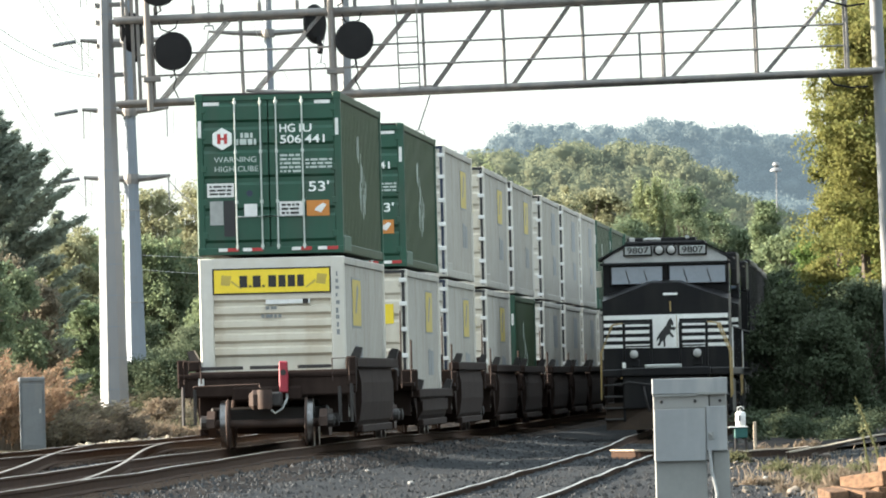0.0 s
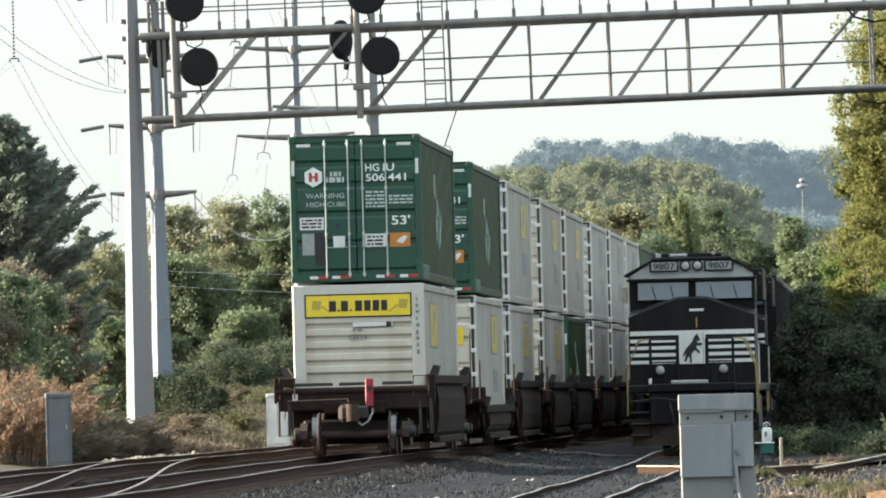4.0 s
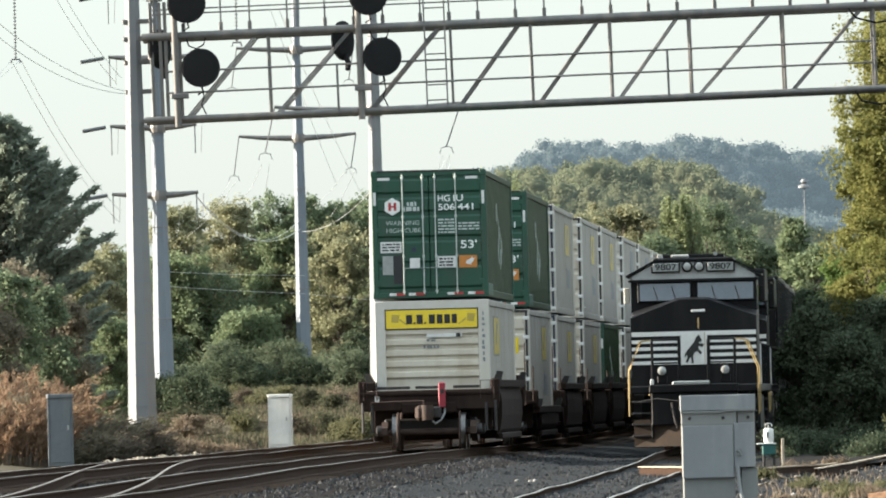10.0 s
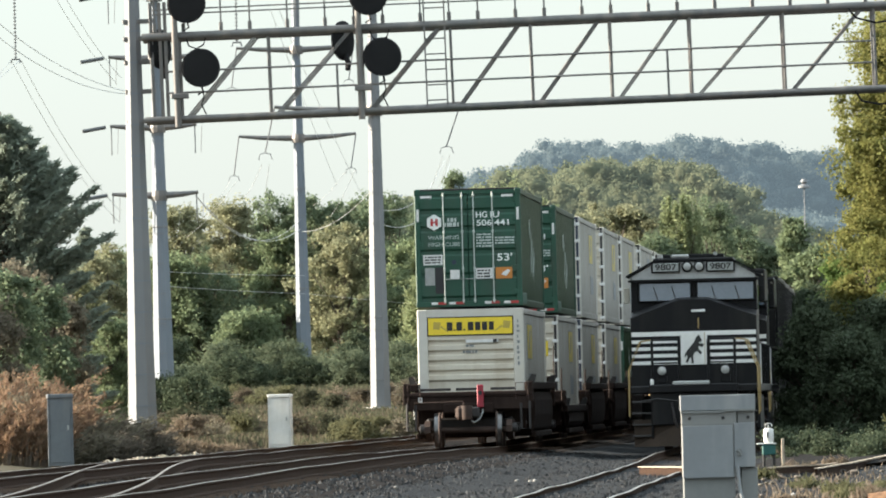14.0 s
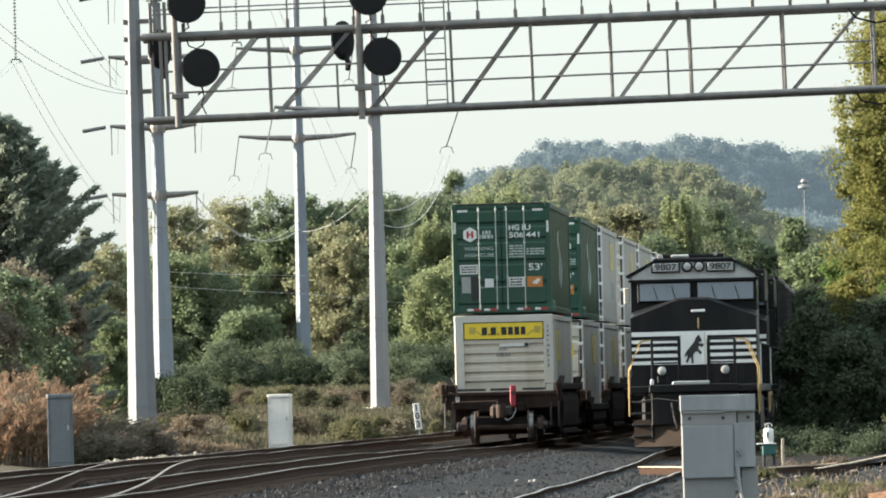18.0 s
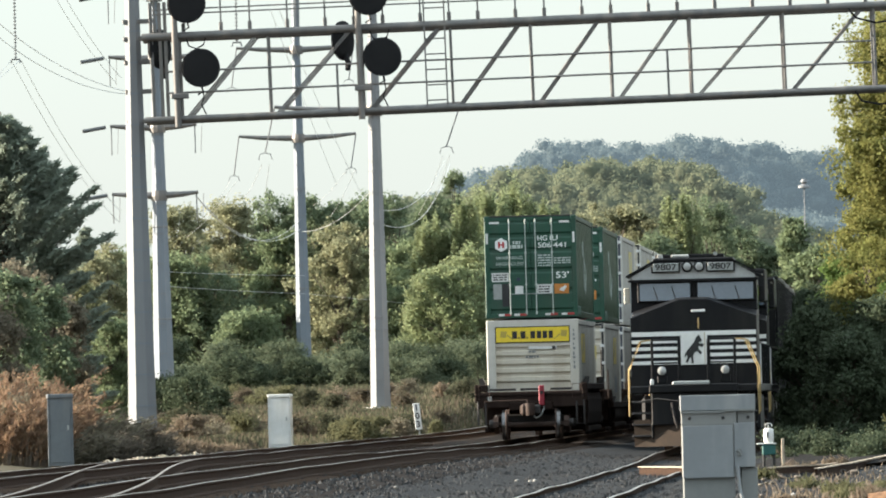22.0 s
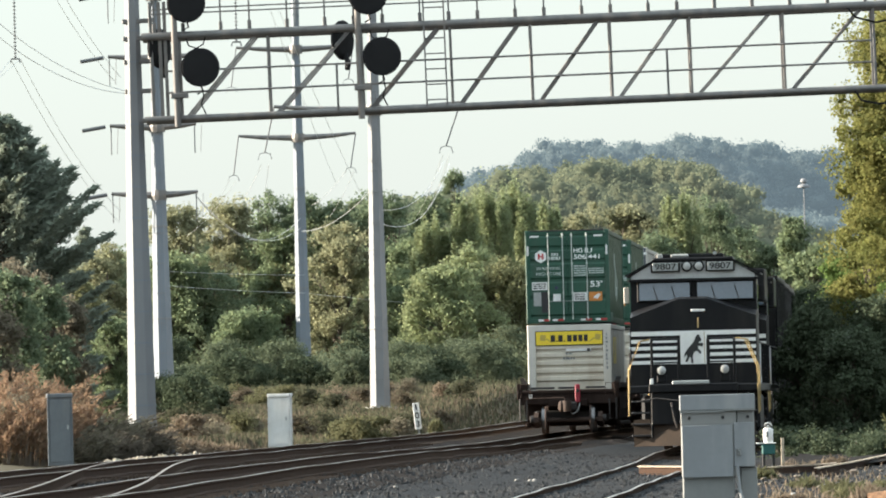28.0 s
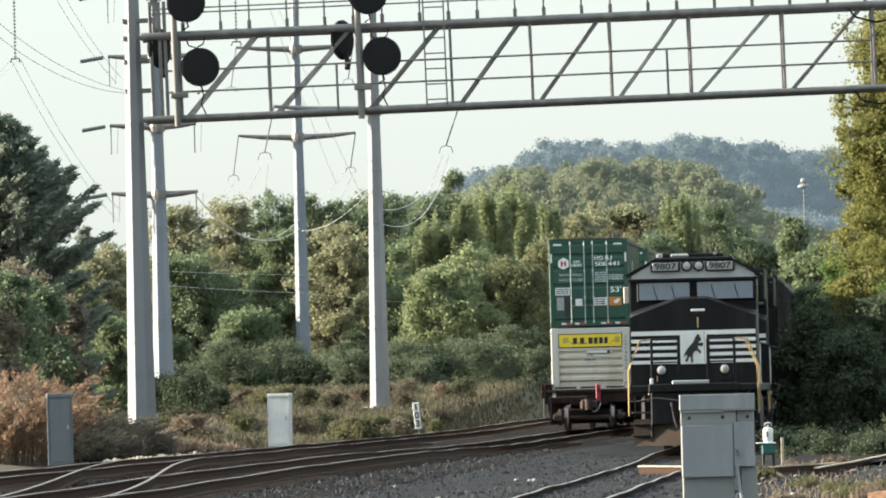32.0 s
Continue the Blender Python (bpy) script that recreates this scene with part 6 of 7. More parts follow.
def conifer(px, y, row, w, seed, label, branches, per, group=""):
    """A spruce-like tree: whorls of up-swept branches, each a spray of needles that thins to its tip."""
    rng = random.Random(seed)
    r = np.random.RandomState(seed)
    h, x = rise(px, y, row), at_bg(px, y)
    t = thing("tree", pose(x, y, ground_z(x, y) - 0.1), label, "tree", group)
    wood_ = M().tube([(0, 0, -0.2), (0.05, 0, h * 0.5), (0, 0, h)], h * 0.022, 8, 0.02)
    pts, along = [], []
    for i in range(branches):
        u = (i + rng.random()) / branches
        z = h * (0.06 + 0.92 * u)
        ln = w * 0.5 * min(1.0, 0.12 + 2.6 * (1 - u)) * rng.uniform(0.72, 1.12)
        az = i * 2.39996 + rng.uniform(-0.3, 0.3)
        d = Vector((math.cos(az), math.sin(az), 0))
        tip = Vector((0, 0, z)) + d * ln + Vector((0, 0, ln * rng.uniform(0.05, 0.34)))
        mid = Vector((0, 0, z)) + d * ln * 0.55 - Vector((0, 0, ln * 0.07))
        wood_.tube([(0, 0, z), mid, tip], 0.035, 4, 0.008)
        s_ = r.uniform(0.12, 1.0, size=(per, 1)) ** 0.7
        base = np.where(s_ < 0.55, np.array((0, 0, z)) + (np.array(mid) - np.array((0, 0, z))) * s_ / 0.55, np.array(mid) + np.array(tip - mid) * (s_ - 0.55) / 0.45)
        spread = 0.07 + 0.42 * (1 - s_) * min(1.0, ln / 1.5)
        pts.append(base + r.normal(size=(per, 3)) * spread * np.array((0.6, 0.6, 0.42)))
        along.append(np.tile(np.array(d) + np.array((0, 0, 0.35)), (per, 1)) + r.normal(size=(per, 3)) * 0.45)
    p, dr = np.concatenate(pts), np.concatenate(along)
    dr /= np.linalg.norm(dr, axis=1)[:, None]
    side = np.cross(dr, r.normal(size=p.shape))
    side /= np.linalg.norm(side, axis=1)[:, None] + 1e-9
    size = r.uniform(0.09, 0.20, size=(len(p), 1))
    v = np.stack([p + dr * size, p - dr * size * 0.6 + side * size * 0.26, p - dr * size * 0.6 - side * size * 0.26], axis=1).reshape(-1, 3)
    me = bpy.data.meshes.new("crown")
    me.vertices.add(len(v))
    me.vertices.foreach_set("co", v.astype(np.float32).ravel())
    me.loops.add(len(v))
    me.loops.foreach_set("vertex_index", np.arange(len(v), dtype=np.int32))
    me.polygons.add(len(p))
    me.polygons.foreach_set("loop_start", np.arange(0, len(v), 3, dtype=np.int32))
    me.update(calc_edges=True)
    me.materials.append(LEAF_NEEDLE)
    part("trunk", wood_, BARK, t)
    new("crown", me).parent = t
    return t


def reeds(px, y, h, w, n, material, seed, label, lean=0.25, plume=0.5, group="rust-brown weeds"):
    """A stand of tall dry stalks, each bent over and set with a feathery plume of narrow leaves."""
    rng = random.Random(seed)
    x0 = at_bg(px, y)
    z0 = ground_z(x0, y)
    t = thing("shrub", pose(x0, y, z0 - 0.05), label, "weeds", group)
    stems, vs, fs = M(), [], []
    for _ in range(n):
        a, q = rng.uniform(0, 6.283), math.sqrt(rng.random())
        bx, by = math.cos(a) * q * w * 0.5, math.sin(a) * q * w * 0.4
        hh = h * rng.uniform(0.45, 1.0) * (1 - 0.35 * q * q)
        lx, ly = rng.gauss(lean, 0.22) * hh, rng.gauss(0, 0.2) * hh
        c = [(bx, by, 0.0), (bx + lx * 0.18, by + ly * 0.18, hh * 0.45), (bx + lx * 0.5, by + ly * 0.5, hh * 0.8), (bx + lx, by + ly, hh * rng.uniform(0.9, 1.0))]
        stems.tube(c, 0.012, 3, 0.005)
        for _k in range(46):
            u = 3 * (1 - (plume + 0.25) * rng.random() ** 1.3)
            i = min(2, int(u))
            o = Vector(c[i]).lerp(Vector(c[i + 1]), u - i)
            o += Vector((rng.gauss(0, 0.045), rng.gauss(0, 0.045), rng.gauss(0, 0.04)))
            g = (Vector(c[i + 1]) - Vector(c[i])).normalized() + Vector((rng.gauss(0, 0.55), rng.gauss(0, 0.55), rng.gauss(0, 0.4)))
            g = g.normalized() * rng.uniform(0.05, 0.16)
            e = g.cross(Vector((rng.gauss(0, 1), rng.gauss(0, 1), rng.gauss(0, 1)))).normalized() * rng.uniform(0.012, 0.026)
            k = len(vs)
            vs += [tuple(o - g * 0.4 + e), tuple(o - g * 0.4 - e), tuple(o + g)]
            fs.append((k, k + 1, k + 2))
    tagged(part("stem_mass", stems, BARK, t), kind="stuff")
    me = bpy.data.meshes.new("plume_mass")
    me.from_pydata(vs, [], fs)
    me.materials.append(material)
    ob = tagged(new("plume_mass", me), kind="stuff")
    ob.parent = t
    return t


BG = "trees behind the field"
conifer(6, 340, 192, 6.0, 61, "dark green conifer with spiky spreading branches", 230, 420, BG)
conifer(150, 470, 395, 2.4, 62, "small dark green conifer beside the thicket", 90, 200, BG)
# view column, distance, view row of the top, width in view columns, leaf, label
OLIVE, GREEN, DARK, POPLAR = "pale olive tree with silvery top", "green broadleaf tree beyond the field", "dark green broadleaf tree beyond the field", "light green poplar with upright sprays"
TREES = [
    (332, 650, 352, 120, LEAF_PALE, OLIVE), (405, 655, 346, 110, LEAF_PALE, OLIVE), (478, 690, 334, 110, LEAF_DEEP, DARK), (440, 655, 425, 150, LEAF_MID, GREEN),
    (545, 700, 336, 130, LEAF_DEEP, DARK), (622, 700, 340, 120, LEAF_DEEP, DARK), (360, 640, 470, 150, LEAF_DEEP, DARK), (300, 640, 440, 120, LEAF_MID, GREEN),
    (600, 630, 386, 118, LEAF_PALE, "yellowish olive tree with thin leaves"), (545, 640, 430, 100, LEAF_GOLD, "yellowish olive tree beyond the field"), (505, 640, 400, 100, LEAF_MID, GREEN),
    (428, 600, 548, 100, LEAF_MID, "bright green young tree at the edge of the field"), (700, 715, 338, 120, LEAF_DEEP, DARK), (755, 725, 340, 100, LEAF_DEEP, DARK),
    (808, 760, 304, 66, LEAF_DEEP, DARK), (690, 660, 420, 130, LEAF_MID, GREEN), (650, 690, 352, 90, LEAF_DEEP, DARK),
    (765, 655, 402, 80, LEAF_WILLOW, POPLAR), (815, 655, 372, 95, LEAF_WILLOW, POPLAR), (868, 660, 346, 105, LEAF_WILLOW, POPLAR), (922, 665, 348, 105, LEAF_WILLOW, POPLAR), (965, 675, 366, 90, LEAF_WILLOW, POPLAR),
    (715, 630, 500, 110, LEAF_MID, "green bushy tree below the poplars"), (795, 625, 470, 120, LEAF_WILLOW, "light green bushy tree below the poplars"), (905, 630, 455, 150, LEAF_GOLD, "yellow-green bushy tree below the poplars"), (850, 635, 440, 130, LEAF_WILLOW, "light green bushy tree below the poplars"),
    (1022, 690, 370, 110, LEAF_PALE, "pale olive tree with browning top"), (1085, 700, 356, 110, LEAF_PALE, "pale olive tree with browning top"), (1135, 700, 364, 100, LEAF_PALE, "pale olive tree with browning top"),
    (985, 640, 430, 130, LEAF_GOLD, "olive-green tree slowly turning yellow"), (1060, 660, 430, 150, LEAF_MID, GREEN), (1150, 680, 420, 120, LEAF_DEEP, DARK),
    (1203, 690, 350, 90, LEAF_WILLOW, POPLAR), (1262, 720, 348, 120, LEAF_DEEP, DARK), (1318, 735, 384, 100, LEAF_DEEP, DARK), (1360, 735, 430, 90, LEAF_DEEP, DARK),
    (1405, 540, 390, 66, LEAF_MID, "green tree behind the standing train"), (1448, 500, 432, 90, LEAF_MID, "olive green tree in evening sun"),
    (192, 440, 432, 105, LEAF_PALE, "yellow-green shrubby tree among weeds"), (158, 432, 462, 100, LEAF_PALE, "yellow-green shrubby tree among weeds"), (140, 428, 500, 90, LEAF_GOLD, "yellow-green shrubby tree among weeds"), (200, 425, 560, 110, LEAF_MID, "yellow-green shrubby tree among weeds"),
]
for i, (px, y, row, wide, leaf, label) in enumerate(TREES):
    near = y < 500
    pop = label == POPLAR
    tree("tree", at_bg(px, y), y, rise(px, y, row), wide * y / 20408 * (1.45 if not near else 1.15), leaf, 100 + i, label, leaves=25000, size=(0.15 if not near else 0.10) * (1.15 if pop else 1), low=0.06, droop=0, group=BG,
         clumps=190 if pop else 180, shape=0.4 if pop else 0.8, tall=2.0 if pop else 1.1, upright=3.0 if pop else 0.0, fuzz=0.42)
# brown-topped dark thicket, rust-coloured weeds before it; the last shrub is unseen, added to shade the pole's foot
for i, (px, y, h, w, leaf, nm) in enumerate([(-5, 320, 5.2, 2.8, LEAF_DEEP, "dark green thicket"), (72, 325, 4.8, 2.2, LEAF_DEEP, "dark green thicket"), (110, 327, 4.5, 1.6, LEAF_BROWN, "olive-brown thicket"), (40, 332, 5.3, 2.6, LEAF_BROWN, "olive-brown thicket"), (-20, 330, 5.3, 2.4, LEAF_BROWN, "olive-brown thicket"), (-60, 315, 5.2, 3.0, LEAF_BROWN, "olive-brown thicket"), (-95, 299, 4.2, 3.0, LEAF_DEEP, "dark green thicket")]):
    tree("shrub", at_bg(px, y), y, h, w, leaf, 300 + i, nm + " with a browning top", 20000, 0.09, 120, 0.05, group="thickets", fuzz=0.45)
for i, (px, y, h, w) in enumerate([(-10, 268, 2.15, 1.3), (40, 270, 2.1, 1.3), (85, 274, 1.9, 1.2), (10, 262, 1.7, 1.3), (110, 272, 1.5, 1.2), (60, 264, 1.5, 1.2), (-50, 270, 2.3, 1.6)]):
    tree("shrub", at_bg(px, y), y, h * 0.85, w, LEAF_BROWN, 330 + i, "dull brown weed clump under dry plumes", 6000, 0.07, 70, 0.02, group="brown weeds", shape=0.4, tall=2.0, upright=1.9, fuzz=0.5)
    reeds(px, y - 0.8, h * 1.15, w * 1.25, 110, LEAF_RUST, 630 + i, "rust-brown seeding weeds with feathery plumes")
for i, (px, y, h, w, n, leaf) in enumerate([(150, 268, 1.5, 1.3, 120, LEAF_BROWN), (190, 270, 1.35, 1.3, 110, LEAF_DULL), (225, 272, 1.0, 1.1, 80, LEAF_DULL), (165, 264, 1.0, 1.4, 90, LEAF_DULL), (120, 263, 1.1, 1.0, 70, LEAF_BROWN)]):
    reeds(px, y, h, w, n, leaf, 650 + i, "bent dark brown dead weeds beside the track", 0.75, 0.75)
for i, (px, y, h, w, n, leaf) in enumerate([(262, 286, 0.95, 1.1, 90, LEAF_STRAW), (300, 290, 0.8, 1.2, 90, LEAF_STRAW), (340, 296, 0.65, 1.2, 80, LEAF_STRAW), (275, 292, 0.9, 1.2, 80, LEAF_BROWN), (385, 306, 0.5, 1.4, 70, LEAF_STRAW), (240, 280, 0.8, 0.9, 70, LEAF_STRAW)]):
    reeds(px, y, h, w, n, leaf, 660 + i, "straw-brown seeding grass beside the track", 0.2, 0.5, "straw-brown grasses")
for i, (px, y, h, w, leaf) in enumerate([(325, 430, 2.2, 2.9, LEAF_SHADED), (290, 440, 2.0, 1.8, LEAF_SHADED), (372, 436, 1.6, 1.6, LEAF_SHADED), (645, 372, 1.0, 2.2, LEAF_OLIVE), (610, 378, 0.85, 1.6, LEAF_OLIVE), (690, 392, 0.75, 1.6, LEAF_BROWN), (765, 420, 0.7, 0.35, LEAF_OLIVE), (560, 400, 0.6, 1.4, LEAF_OLIVE)]):
    tree("shrub", at_bg(px, y), y, h, w, leaf, 360 + i, "low bush in the weedy field", 8000, 0.08, 60, 0.03, group="field bushes", fuzz=0.45)
# low growth under the trees at the field's far edge
ru = random.Random(9)
for i in range(24):
    px = 270 + i * 38 + ru.uniform(-12, 12)
    y = ru.uniform(580, 618)
    tree("shrub", at_bg(px, y), y, ru.uniform(1.2, 3.0), ru.uniform(3.0, 5.0), (LEAF_MOSS, LEAF_SHADED, LEAF_MOSS)[i % 3], 500 + i, "bushy undergrowth at the edge of the field", 12000, 0.09, 110, 0.02, fuzz=0.5, group="undergrowth", twigs=False)
# unseen trees added beside the siding, to keep the sky off that side of the trains
for i, (x, y) in enumerate([(16.5, 292), (15.0, 268), (14.5, 244), (13.5, 222), (13.0, 200), (13.5, 178), (13.0, 156), (12.5, 134)]):
    tree("tree", x, y, 10.5 + 1.3 * math.sin(i * 2.1), 8.0, (LEAF_SHADED, LEAF_TURNING)[i % 2], 450 + i, "unseen leafy tree added to shade the train sides", 14000, 0.22, 150, 0.03, group="wood beside the siding", twigs=False, fuzz=0.4)
# thicket beside the siding: fresh green where lit, darkened green for shade; sunlit trees over it
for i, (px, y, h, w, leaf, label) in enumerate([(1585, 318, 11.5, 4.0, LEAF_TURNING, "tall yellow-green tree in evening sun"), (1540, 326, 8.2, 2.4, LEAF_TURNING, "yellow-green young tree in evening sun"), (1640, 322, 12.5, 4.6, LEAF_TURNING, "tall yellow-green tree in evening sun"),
                                              (1450, 352, 5.0, 2.4, LEAF_SHADED, "fresh green thicket with lit top"), (1500, 345, 5.7, 2.6, LEAF_FRESH, "fresh green thicket with lit top"), (1555, 340, 6.0, 2.8, LEAF_FRESH, "fresh green thicket with lit top"), (1610, 336, 6.2, 3.0, LEAF_FRESH, "fresh green thicket with lit top"),
                                              (1432, 318, 3.9, 2.4, LEAF_SHADED, "thicket beside the siding, darkened for shade"), (1475, 328, 4.3, 2.8, LEAF_SHADED, "thicket beside the siding, darkened for shade"), (1545, 325, 4.2, 2.8, LEAF_SHADED, "thicket beside the siding, darkened for shade"), (1500, 312, 3.4, 3.0, LEAF_SHADED, "thicket beside the siding, darkened for shade"), (1408, 372, 4.6, 2.6, LEAF_SHADED, "green thicket behind the hopper cars"), (1640, 324, 3.6, 2.8, LEAF_SHADED, "thicket beside the siding, darkened for shade"), (1580, 314, 4.0, 3.0, LEAF_SHADED, "thicket beside the siding, darkened for shade")]):
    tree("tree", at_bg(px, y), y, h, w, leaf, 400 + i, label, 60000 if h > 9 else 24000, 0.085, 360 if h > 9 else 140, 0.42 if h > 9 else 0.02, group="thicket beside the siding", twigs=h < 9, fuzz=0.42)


def wood(name, spots, h, rad, per, size, material, seed, label):
    """Far woods: one mass of leafy clumps over the ground."""
    rng = random.Random(seed)
    cs, rs = [], []
    for x, y, hh in spots:
        z = ground_z(x, y)
        for k in range(5):
            q = rad * rng.uniform(0.5, 0.9)
            cs.append((x + rng.uniform(-1, 1) * rad, y + rng.uniform(-1, 1) * rad, z + hh * rng.uniform(0.35, 0.92) - q * 0.4))
            rs.append((q, q, q * 0.8))
    return tagged(new(name, leaf_mesh(name, cs, rs, per, size, material, seed, fuzz=0.2, core=0.56)), label, "woods", kind="stuff")


rw = random.Random(77)


def ridge(x0, x1, y0, y1, n, top):
    """Crowns scattered over a strip; top(px) fits the wood's skyline to the camera's view."""
    out = []
    for _ in range(n):
        y = rw.uniform(y0, y1)
        px = rw.uniform(x0, x1)
        x = at_bg(px, y)
        out.append((x, y, top(px) * y / 20408 - ground_z(x, y) + 1.15 - 2.5 * rw.random() ** 2))
    return out


def mid_top(px):
    return float(np.interp(px, (560, 700, 800, 850, 900, 1000, 1180, 1240, 1290, 1340, 1380, 1440), (366, 368, 374, 394, 420, 440, 441, 430, 394, 357, 322, 304))) + 12 * abs(math.sin(px * 0.045 + math.sin(px * 0.023))) - 6


def far_top(px):
    return float(np.interp(px, (680, 780, 850, 900, 965, 1000, 1060, 1100, 1180, 1250, 1330, 1395, 1412, 1440, 1500, 1700), (350, 378, 422, 438, 452, 474, 474, 466, 468, 474, 462, 462, 442, 448, 432, 408))) + 13 * abs(math.sin(px * 0.052 + 0.8 * math.sin(px * 0.019))) - 6


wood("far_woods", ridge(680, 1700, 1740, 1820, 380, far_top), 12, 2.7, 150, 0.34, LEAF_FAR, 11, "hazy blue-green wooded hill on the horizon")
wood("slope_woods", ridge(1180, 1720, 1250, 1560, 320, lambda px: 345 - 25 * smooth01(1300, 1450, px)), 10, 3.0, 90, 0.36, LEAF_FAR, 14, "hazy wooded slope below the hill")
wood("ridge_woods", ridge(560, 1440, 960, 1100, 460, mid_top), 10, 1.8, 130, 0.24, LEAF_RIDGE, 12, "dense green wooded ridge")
wood("back_woods", ridge(-200, 1500, 740, 800, 160, lambda px: 300 + 20 * math.sin(px * 0.05)), 10, 2.0, 110, 0.2, LEAF_DEEP, 13, "dark wood behind the front trees")


def blades(name, boxes, material, seed, h, label, w=0.03):
    """Upright grass and weed stalks over stretches of ground given as (view column 0, view column 1, y0, y1, count)."""
    r = random.Random(seed)
    vs, fs = [], []
    for b0, b1, y0, y1, cnt in boxes:
        for _ in range(cnt):
            y = r.uniform(y0, y1)
            x = at_bg(r.uniform(b0, b1), y)
            u = x - main_x(y)
            if -6.6 < u < 8.2:
                continue
            z = ground_z(x, y) - 0.03
            hh, a = h * r.uniform(0.35, 1.2), r.uniform(0, math.pi)
            dx, dy = math.cos(a) * w * r.uniform(0.6, 1.4), math.sin(a) * w
            lx, ly = r.uniform(-0.3, 0.3) * hh, r.uniform(-0.3, 0.3) * hh
            k = len(vs)
            vs += [(x - dx, y - dy, z), (x + dx, y + dy, z), (x + lx * 0.4 + dx * 1.3, y + ly * 0.4 + dy, z + hh * 0.6), (x + lx * 0.4 - dx * 1.3, y + ly * 0.4 - dy, z + hh * 0.6), (x + lx, y + ly, z + hh)]
            fs += [(k, k + 1, k + 2, k + 3), (k + 3, k + 2, k + 4)]
    me = bpy.data.meshes.new(name)
    me.from_pydata(vs, [], fs)
    me.materials.append(material)
    return tagged(new(name, me), label, "grass", kind="stuff")


blades("straw_grass", [(-120, 420, 262, 420, 18000), (250, 1250, 330, 560, 60000)], GRASS_DRY, 21, 0.26, "straw-coloured grass of the field", 0.018)
blades("green_weeds", [(-120, 420, 300, 460, 12000), (250, 1250, 340, 600, 44000)], GRASS_GREEN, 22, 0.3, "olive-green weeds of the field", 0.024)
blades("siding_weeds", [(1330, 1640, 165, 240, 420), (1460, 1680, 142, 172, 900), (1400, 1640, 150, 200, 420)], LEAF_STRAW, 23, 0.17, "sparse dry weeds beside the siding", 0.012)
# tall bent weed stalks by the stacked ties
for pts, seed in (([(5.88, 145, -0.42), (5.72, 145, 0.22), (5.60, 145, 0.55), (5.48, 145, 0.86)], 1), ([(5.70, 145.3, -0.42), (5.62, 145.3, 0.1), (5.56, 145.3, 0.5)], 2)):
    stalk = thing("weed_stalk", pose(0, 0, 0), "tall yellow-green bent weed stalk with narrow leaves", "weed", "weed stalks")
    part("stem", M().tube(pts, 0.02, 6, 0.01), LEAF_GOLD, stalk)
    sl = random.Random(seed)
    cs = [tuple(Vector(pts[1]).lerp(Vector(pts[-1]), sl.uniform(-0.2, 1))) for _ in range(7)]
    lv = new("leaves", leaf_mesh("leaves", cs, [(0.035, 0.03, 0.06)] * len(cs), 5, 0.045, LEAF_GOLD, seed, tall=2.2, shape=0.5))
    lv.parent = stalk
# broken clumps of weeds, brown and olive, over the field
rf = random.Random(31)
for i in range(60):
    px, y = rf.uniform(240, 1120), rf.uniform(345, 540)
    if at_bg(px, y) - main_x(y) > -8.2:
        continue
    tree("shrub", at_bg(px, y), y, rf.uniform(0.5, 1.0), rf.uniform(0.8, 2.0), (GRASS_DRY, LEAF_BROWN, LEAF_OLIVE, GRASS_GREEN, LEAF_STRAW)[i % 5], 700 + i, "low tangled weed clump in the field", 1800, 0.09, 30, 0.03, group="weed clumps", shape=0.5, tall=1.5, twigs=False)

# low growth on the dark ground at the thicket's edge, its leaves darkened for shade
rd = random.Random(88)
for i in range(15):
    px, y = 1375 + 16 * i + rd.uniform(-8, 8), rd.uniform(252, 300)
    tree("shrub", at_bg(px, y), y, rd.uniform(0.35, 0.8), rd.uniform(0.8, 1.7), LEAF_SHADED, 720 + i, "low weeds at the foot of the thicket, darkened for shade", 2400, 0.05, 36, 0.03, group="low weeds", twigs=False, fuzz=0.5)
# weeds among the rubble by the stacked ties
for i, (px, y, h, n, leaf) in enumerate([(1345, 205, 0.22, 14, LEAF_OLIVE), (1400, 226, 0.3, 12, LEAF_STRAW), (1415, 190, 0.2, 16, LEAF_OLIVE), (1462, 228, 0.36, 14, LEAF_STRAW), (1480, 172, 0.3, 20, LEAF_OLIVE), (1500, 160, 0.34, 22, LEAF_OLIVE), (1445, 158, 0.2, 18, LEAF_STRAW), (1530, 152, 0.36, 24, LEAF_STRAW), (1560, 162, 0.4, 24, LEAF_OLIVE), (1385, 165, 0.18, 16, LEAF_STRAW), (1590, 150, 0.45, 24, LEAF_STRAW)]):
    reeds(px, y, h, 0.5, n, leaf, 680 + i, "sparse yellowing weeds among broken stones", 0.1, 0.7, "weeds by the ties")
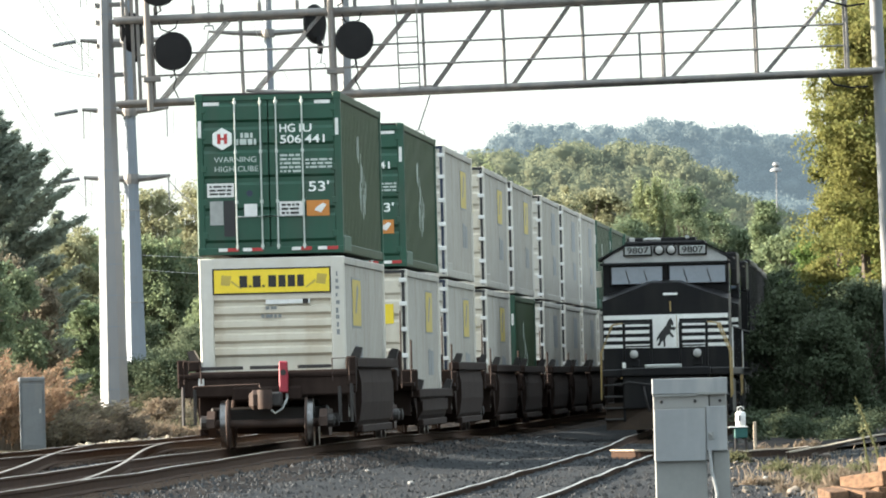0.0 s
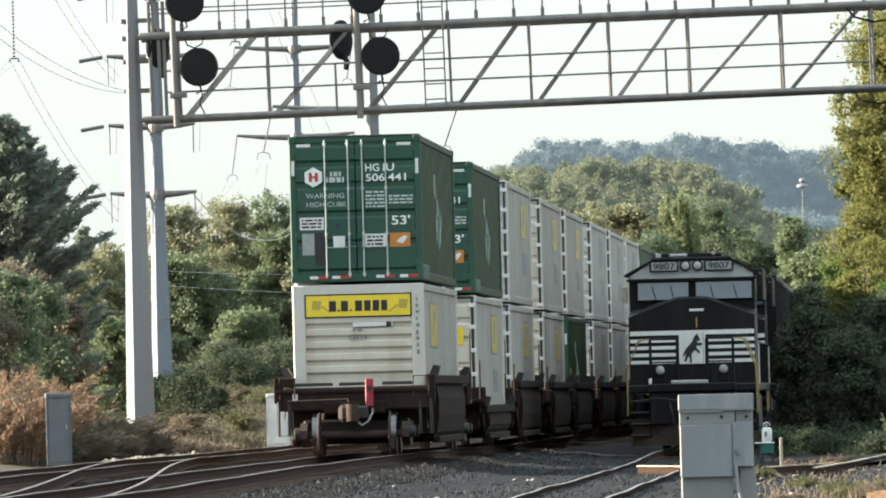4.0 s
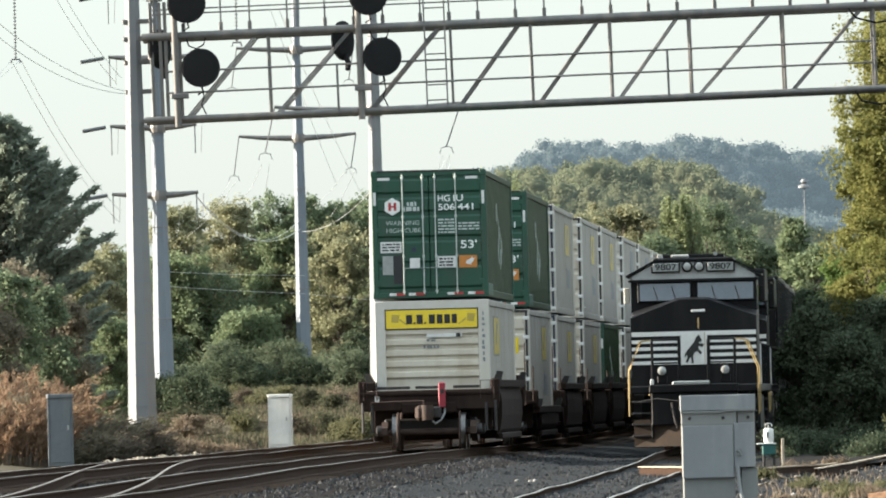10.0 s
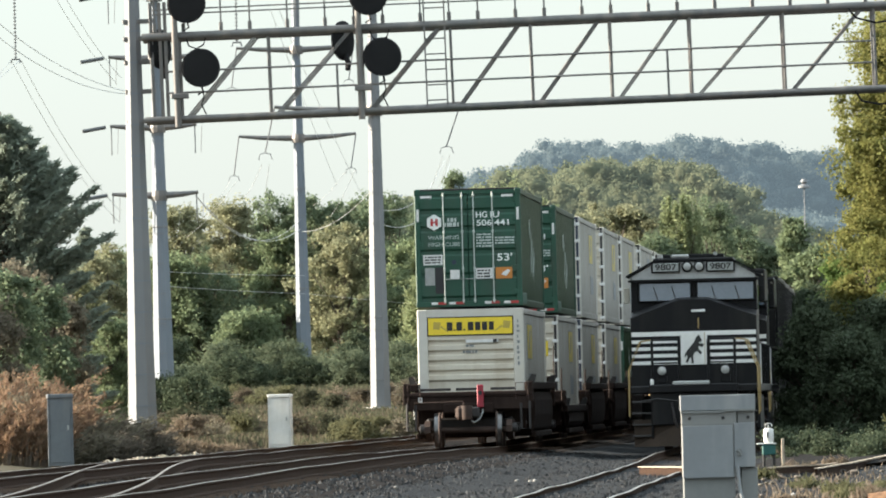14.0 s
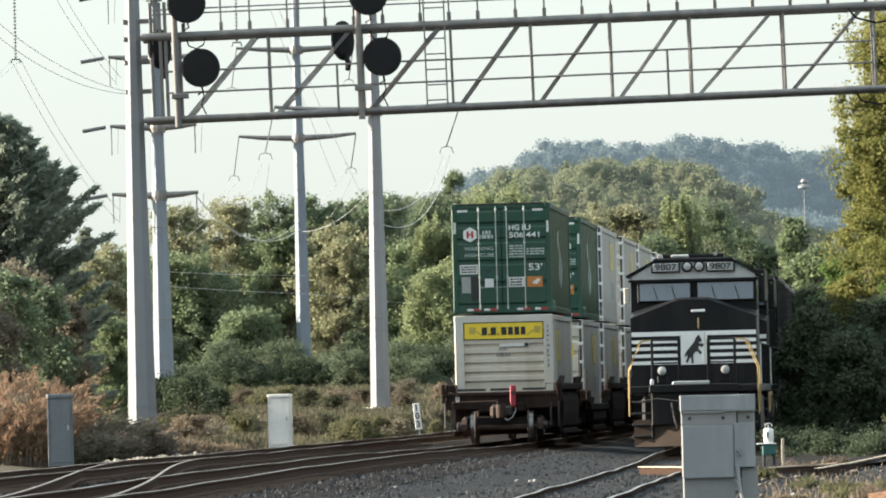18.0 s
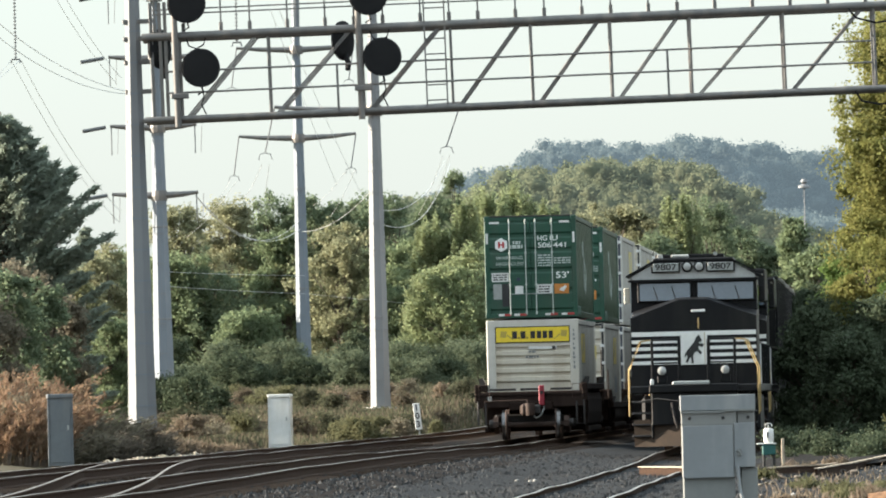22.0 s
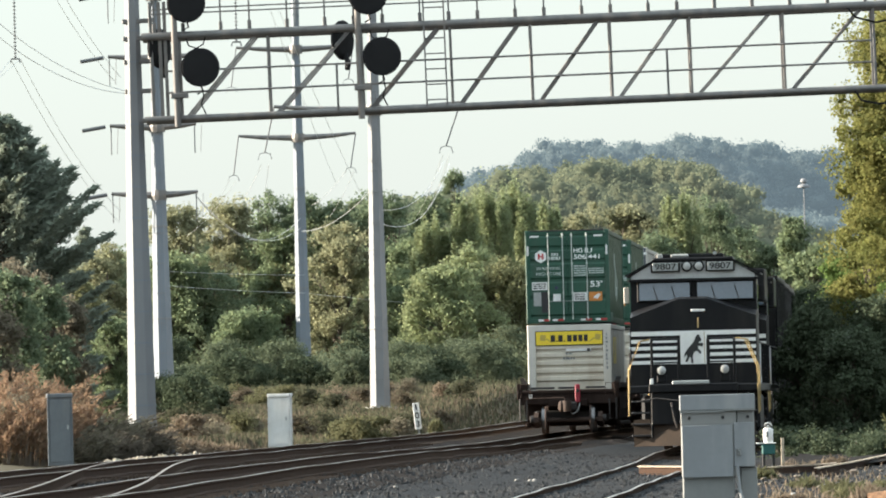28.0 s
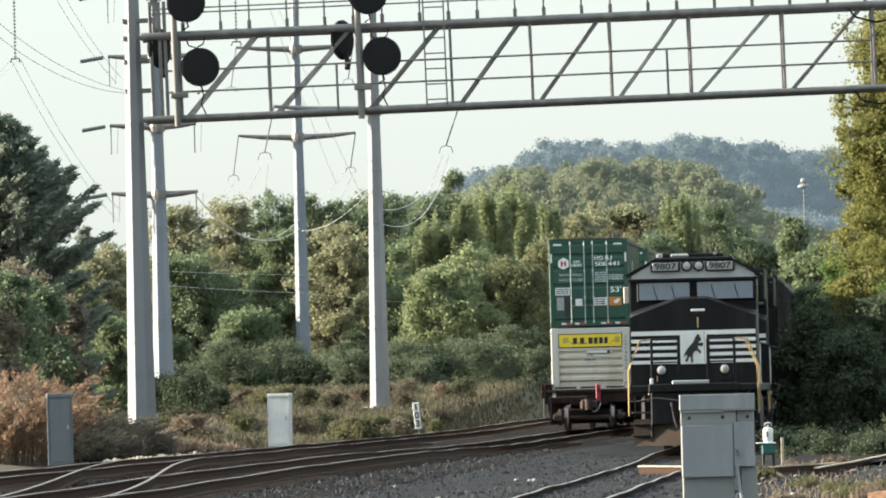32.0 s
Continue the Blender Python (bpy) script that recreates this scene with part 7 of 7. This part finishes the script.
# pale scraps of litter on the gravel, shaped as broken stones
rp_ = random.Random(19)
for px, y in ((486, 172), (766, 176), (905, 214), (928, 212), (936, 213), (545, 181), (690, 190), (1210, 205), (1395, 172), (1455, 190)):
    x = at_bg(px, y)
    sz = rp_.uniform(0.04, 0.075)
    st = tagged(new("stone", M().box(-sz, sz, -sz * 0.8, sz * 0.8, -sz * 0.5, sz * 0.5, sz * 0.45).mesh("stone", LITTER)), "pale scrap of litter lying on the gravel", "stone", "pale stones")
    st.matrix_basis = pose(x, y, ground_z(x, y) + 0.045 + sz * 0.3, rp_.uniform(-25, 25), rp_.uniform(-25, 25), rp_.uniform(0, 180))

# ---- loose stones between the tracks ----
rs_ = np.random.RandomState(4)
vs, fs = [], []
base = [(-1, 0, -0.5), (0.2, -1, -0.4), (1, 0.3, -0.5), (-0.2, 1, -0.4), (0.1, 0.0, 0.8), (0.5, 0.5, 0.4)]
bf = [(0, 1, 4), (1, 2, 4), (2, 5, 4), (2, 3, 5), (3, 4, 5), (3, 0, 4)]
for _ in range(34000):
    y = 128 + 170 * rs_.uniform() ** 1.4
    u = rs_.uniform(-6.8, 10.5)
    x = main_x(y) + u
    z = max(ground_z(x, y), main_z(y) - 0.22 - max(0, abs(u) - 1.5) * 0.25 if abs(u) < 2.4 else -9, LEFT_Z - 0.24 if abs(u + 4.25) < 1.6 else -9, right_z(y) - 0.22 if abs(x - right_x(y)) < 1.7 else -9)
    s = rs_.uniform(0.02, 0.06)
    q = rs_.uniform(0.6, 1.3, 3) * s
    a = rs_.uniform(0, 6.28)
    k = len(vs)
    ca, sa = math.cos(a), math.sin(a)
    vs += [(x + (p[0] * ca - p[1] * sa) * q[0], y + (p[0] * sa + p[1] * ca) * q[1], z + 0.02 + p[2] * q[2]) for p in base]
    fs += [tuple(k + i for i in f) for f in bf]
me = bpy.data.meshes.new("ballast_stones")
me.from_pydata(vs, [], fs)
me.materials.append(BALLAST)
tagged(new("ballast_stones", me), "loose grey ballast stones", "stones", kind="stuff")


def motions():
    """The train rolls away along its track at a steady pace; its wheels turn."""
    for ob, a, z in moving:
        rows = []
        for k in range(9):
            t = 4.0 * k
            y = START + a + SPEED * t
            rows.append((t, on_track(y) @ pose(0, 0, z)))
        walk(ob, rows)
    for ws in spinning:
        y0, r = ws.location.y, ws.location.z
        turn = math.degrees(SPEED / r)
        walk(ws, [(0.1 * k, pose(0, y0, r, -turn * 0.1 * k)) for k in range(321)])


motions()
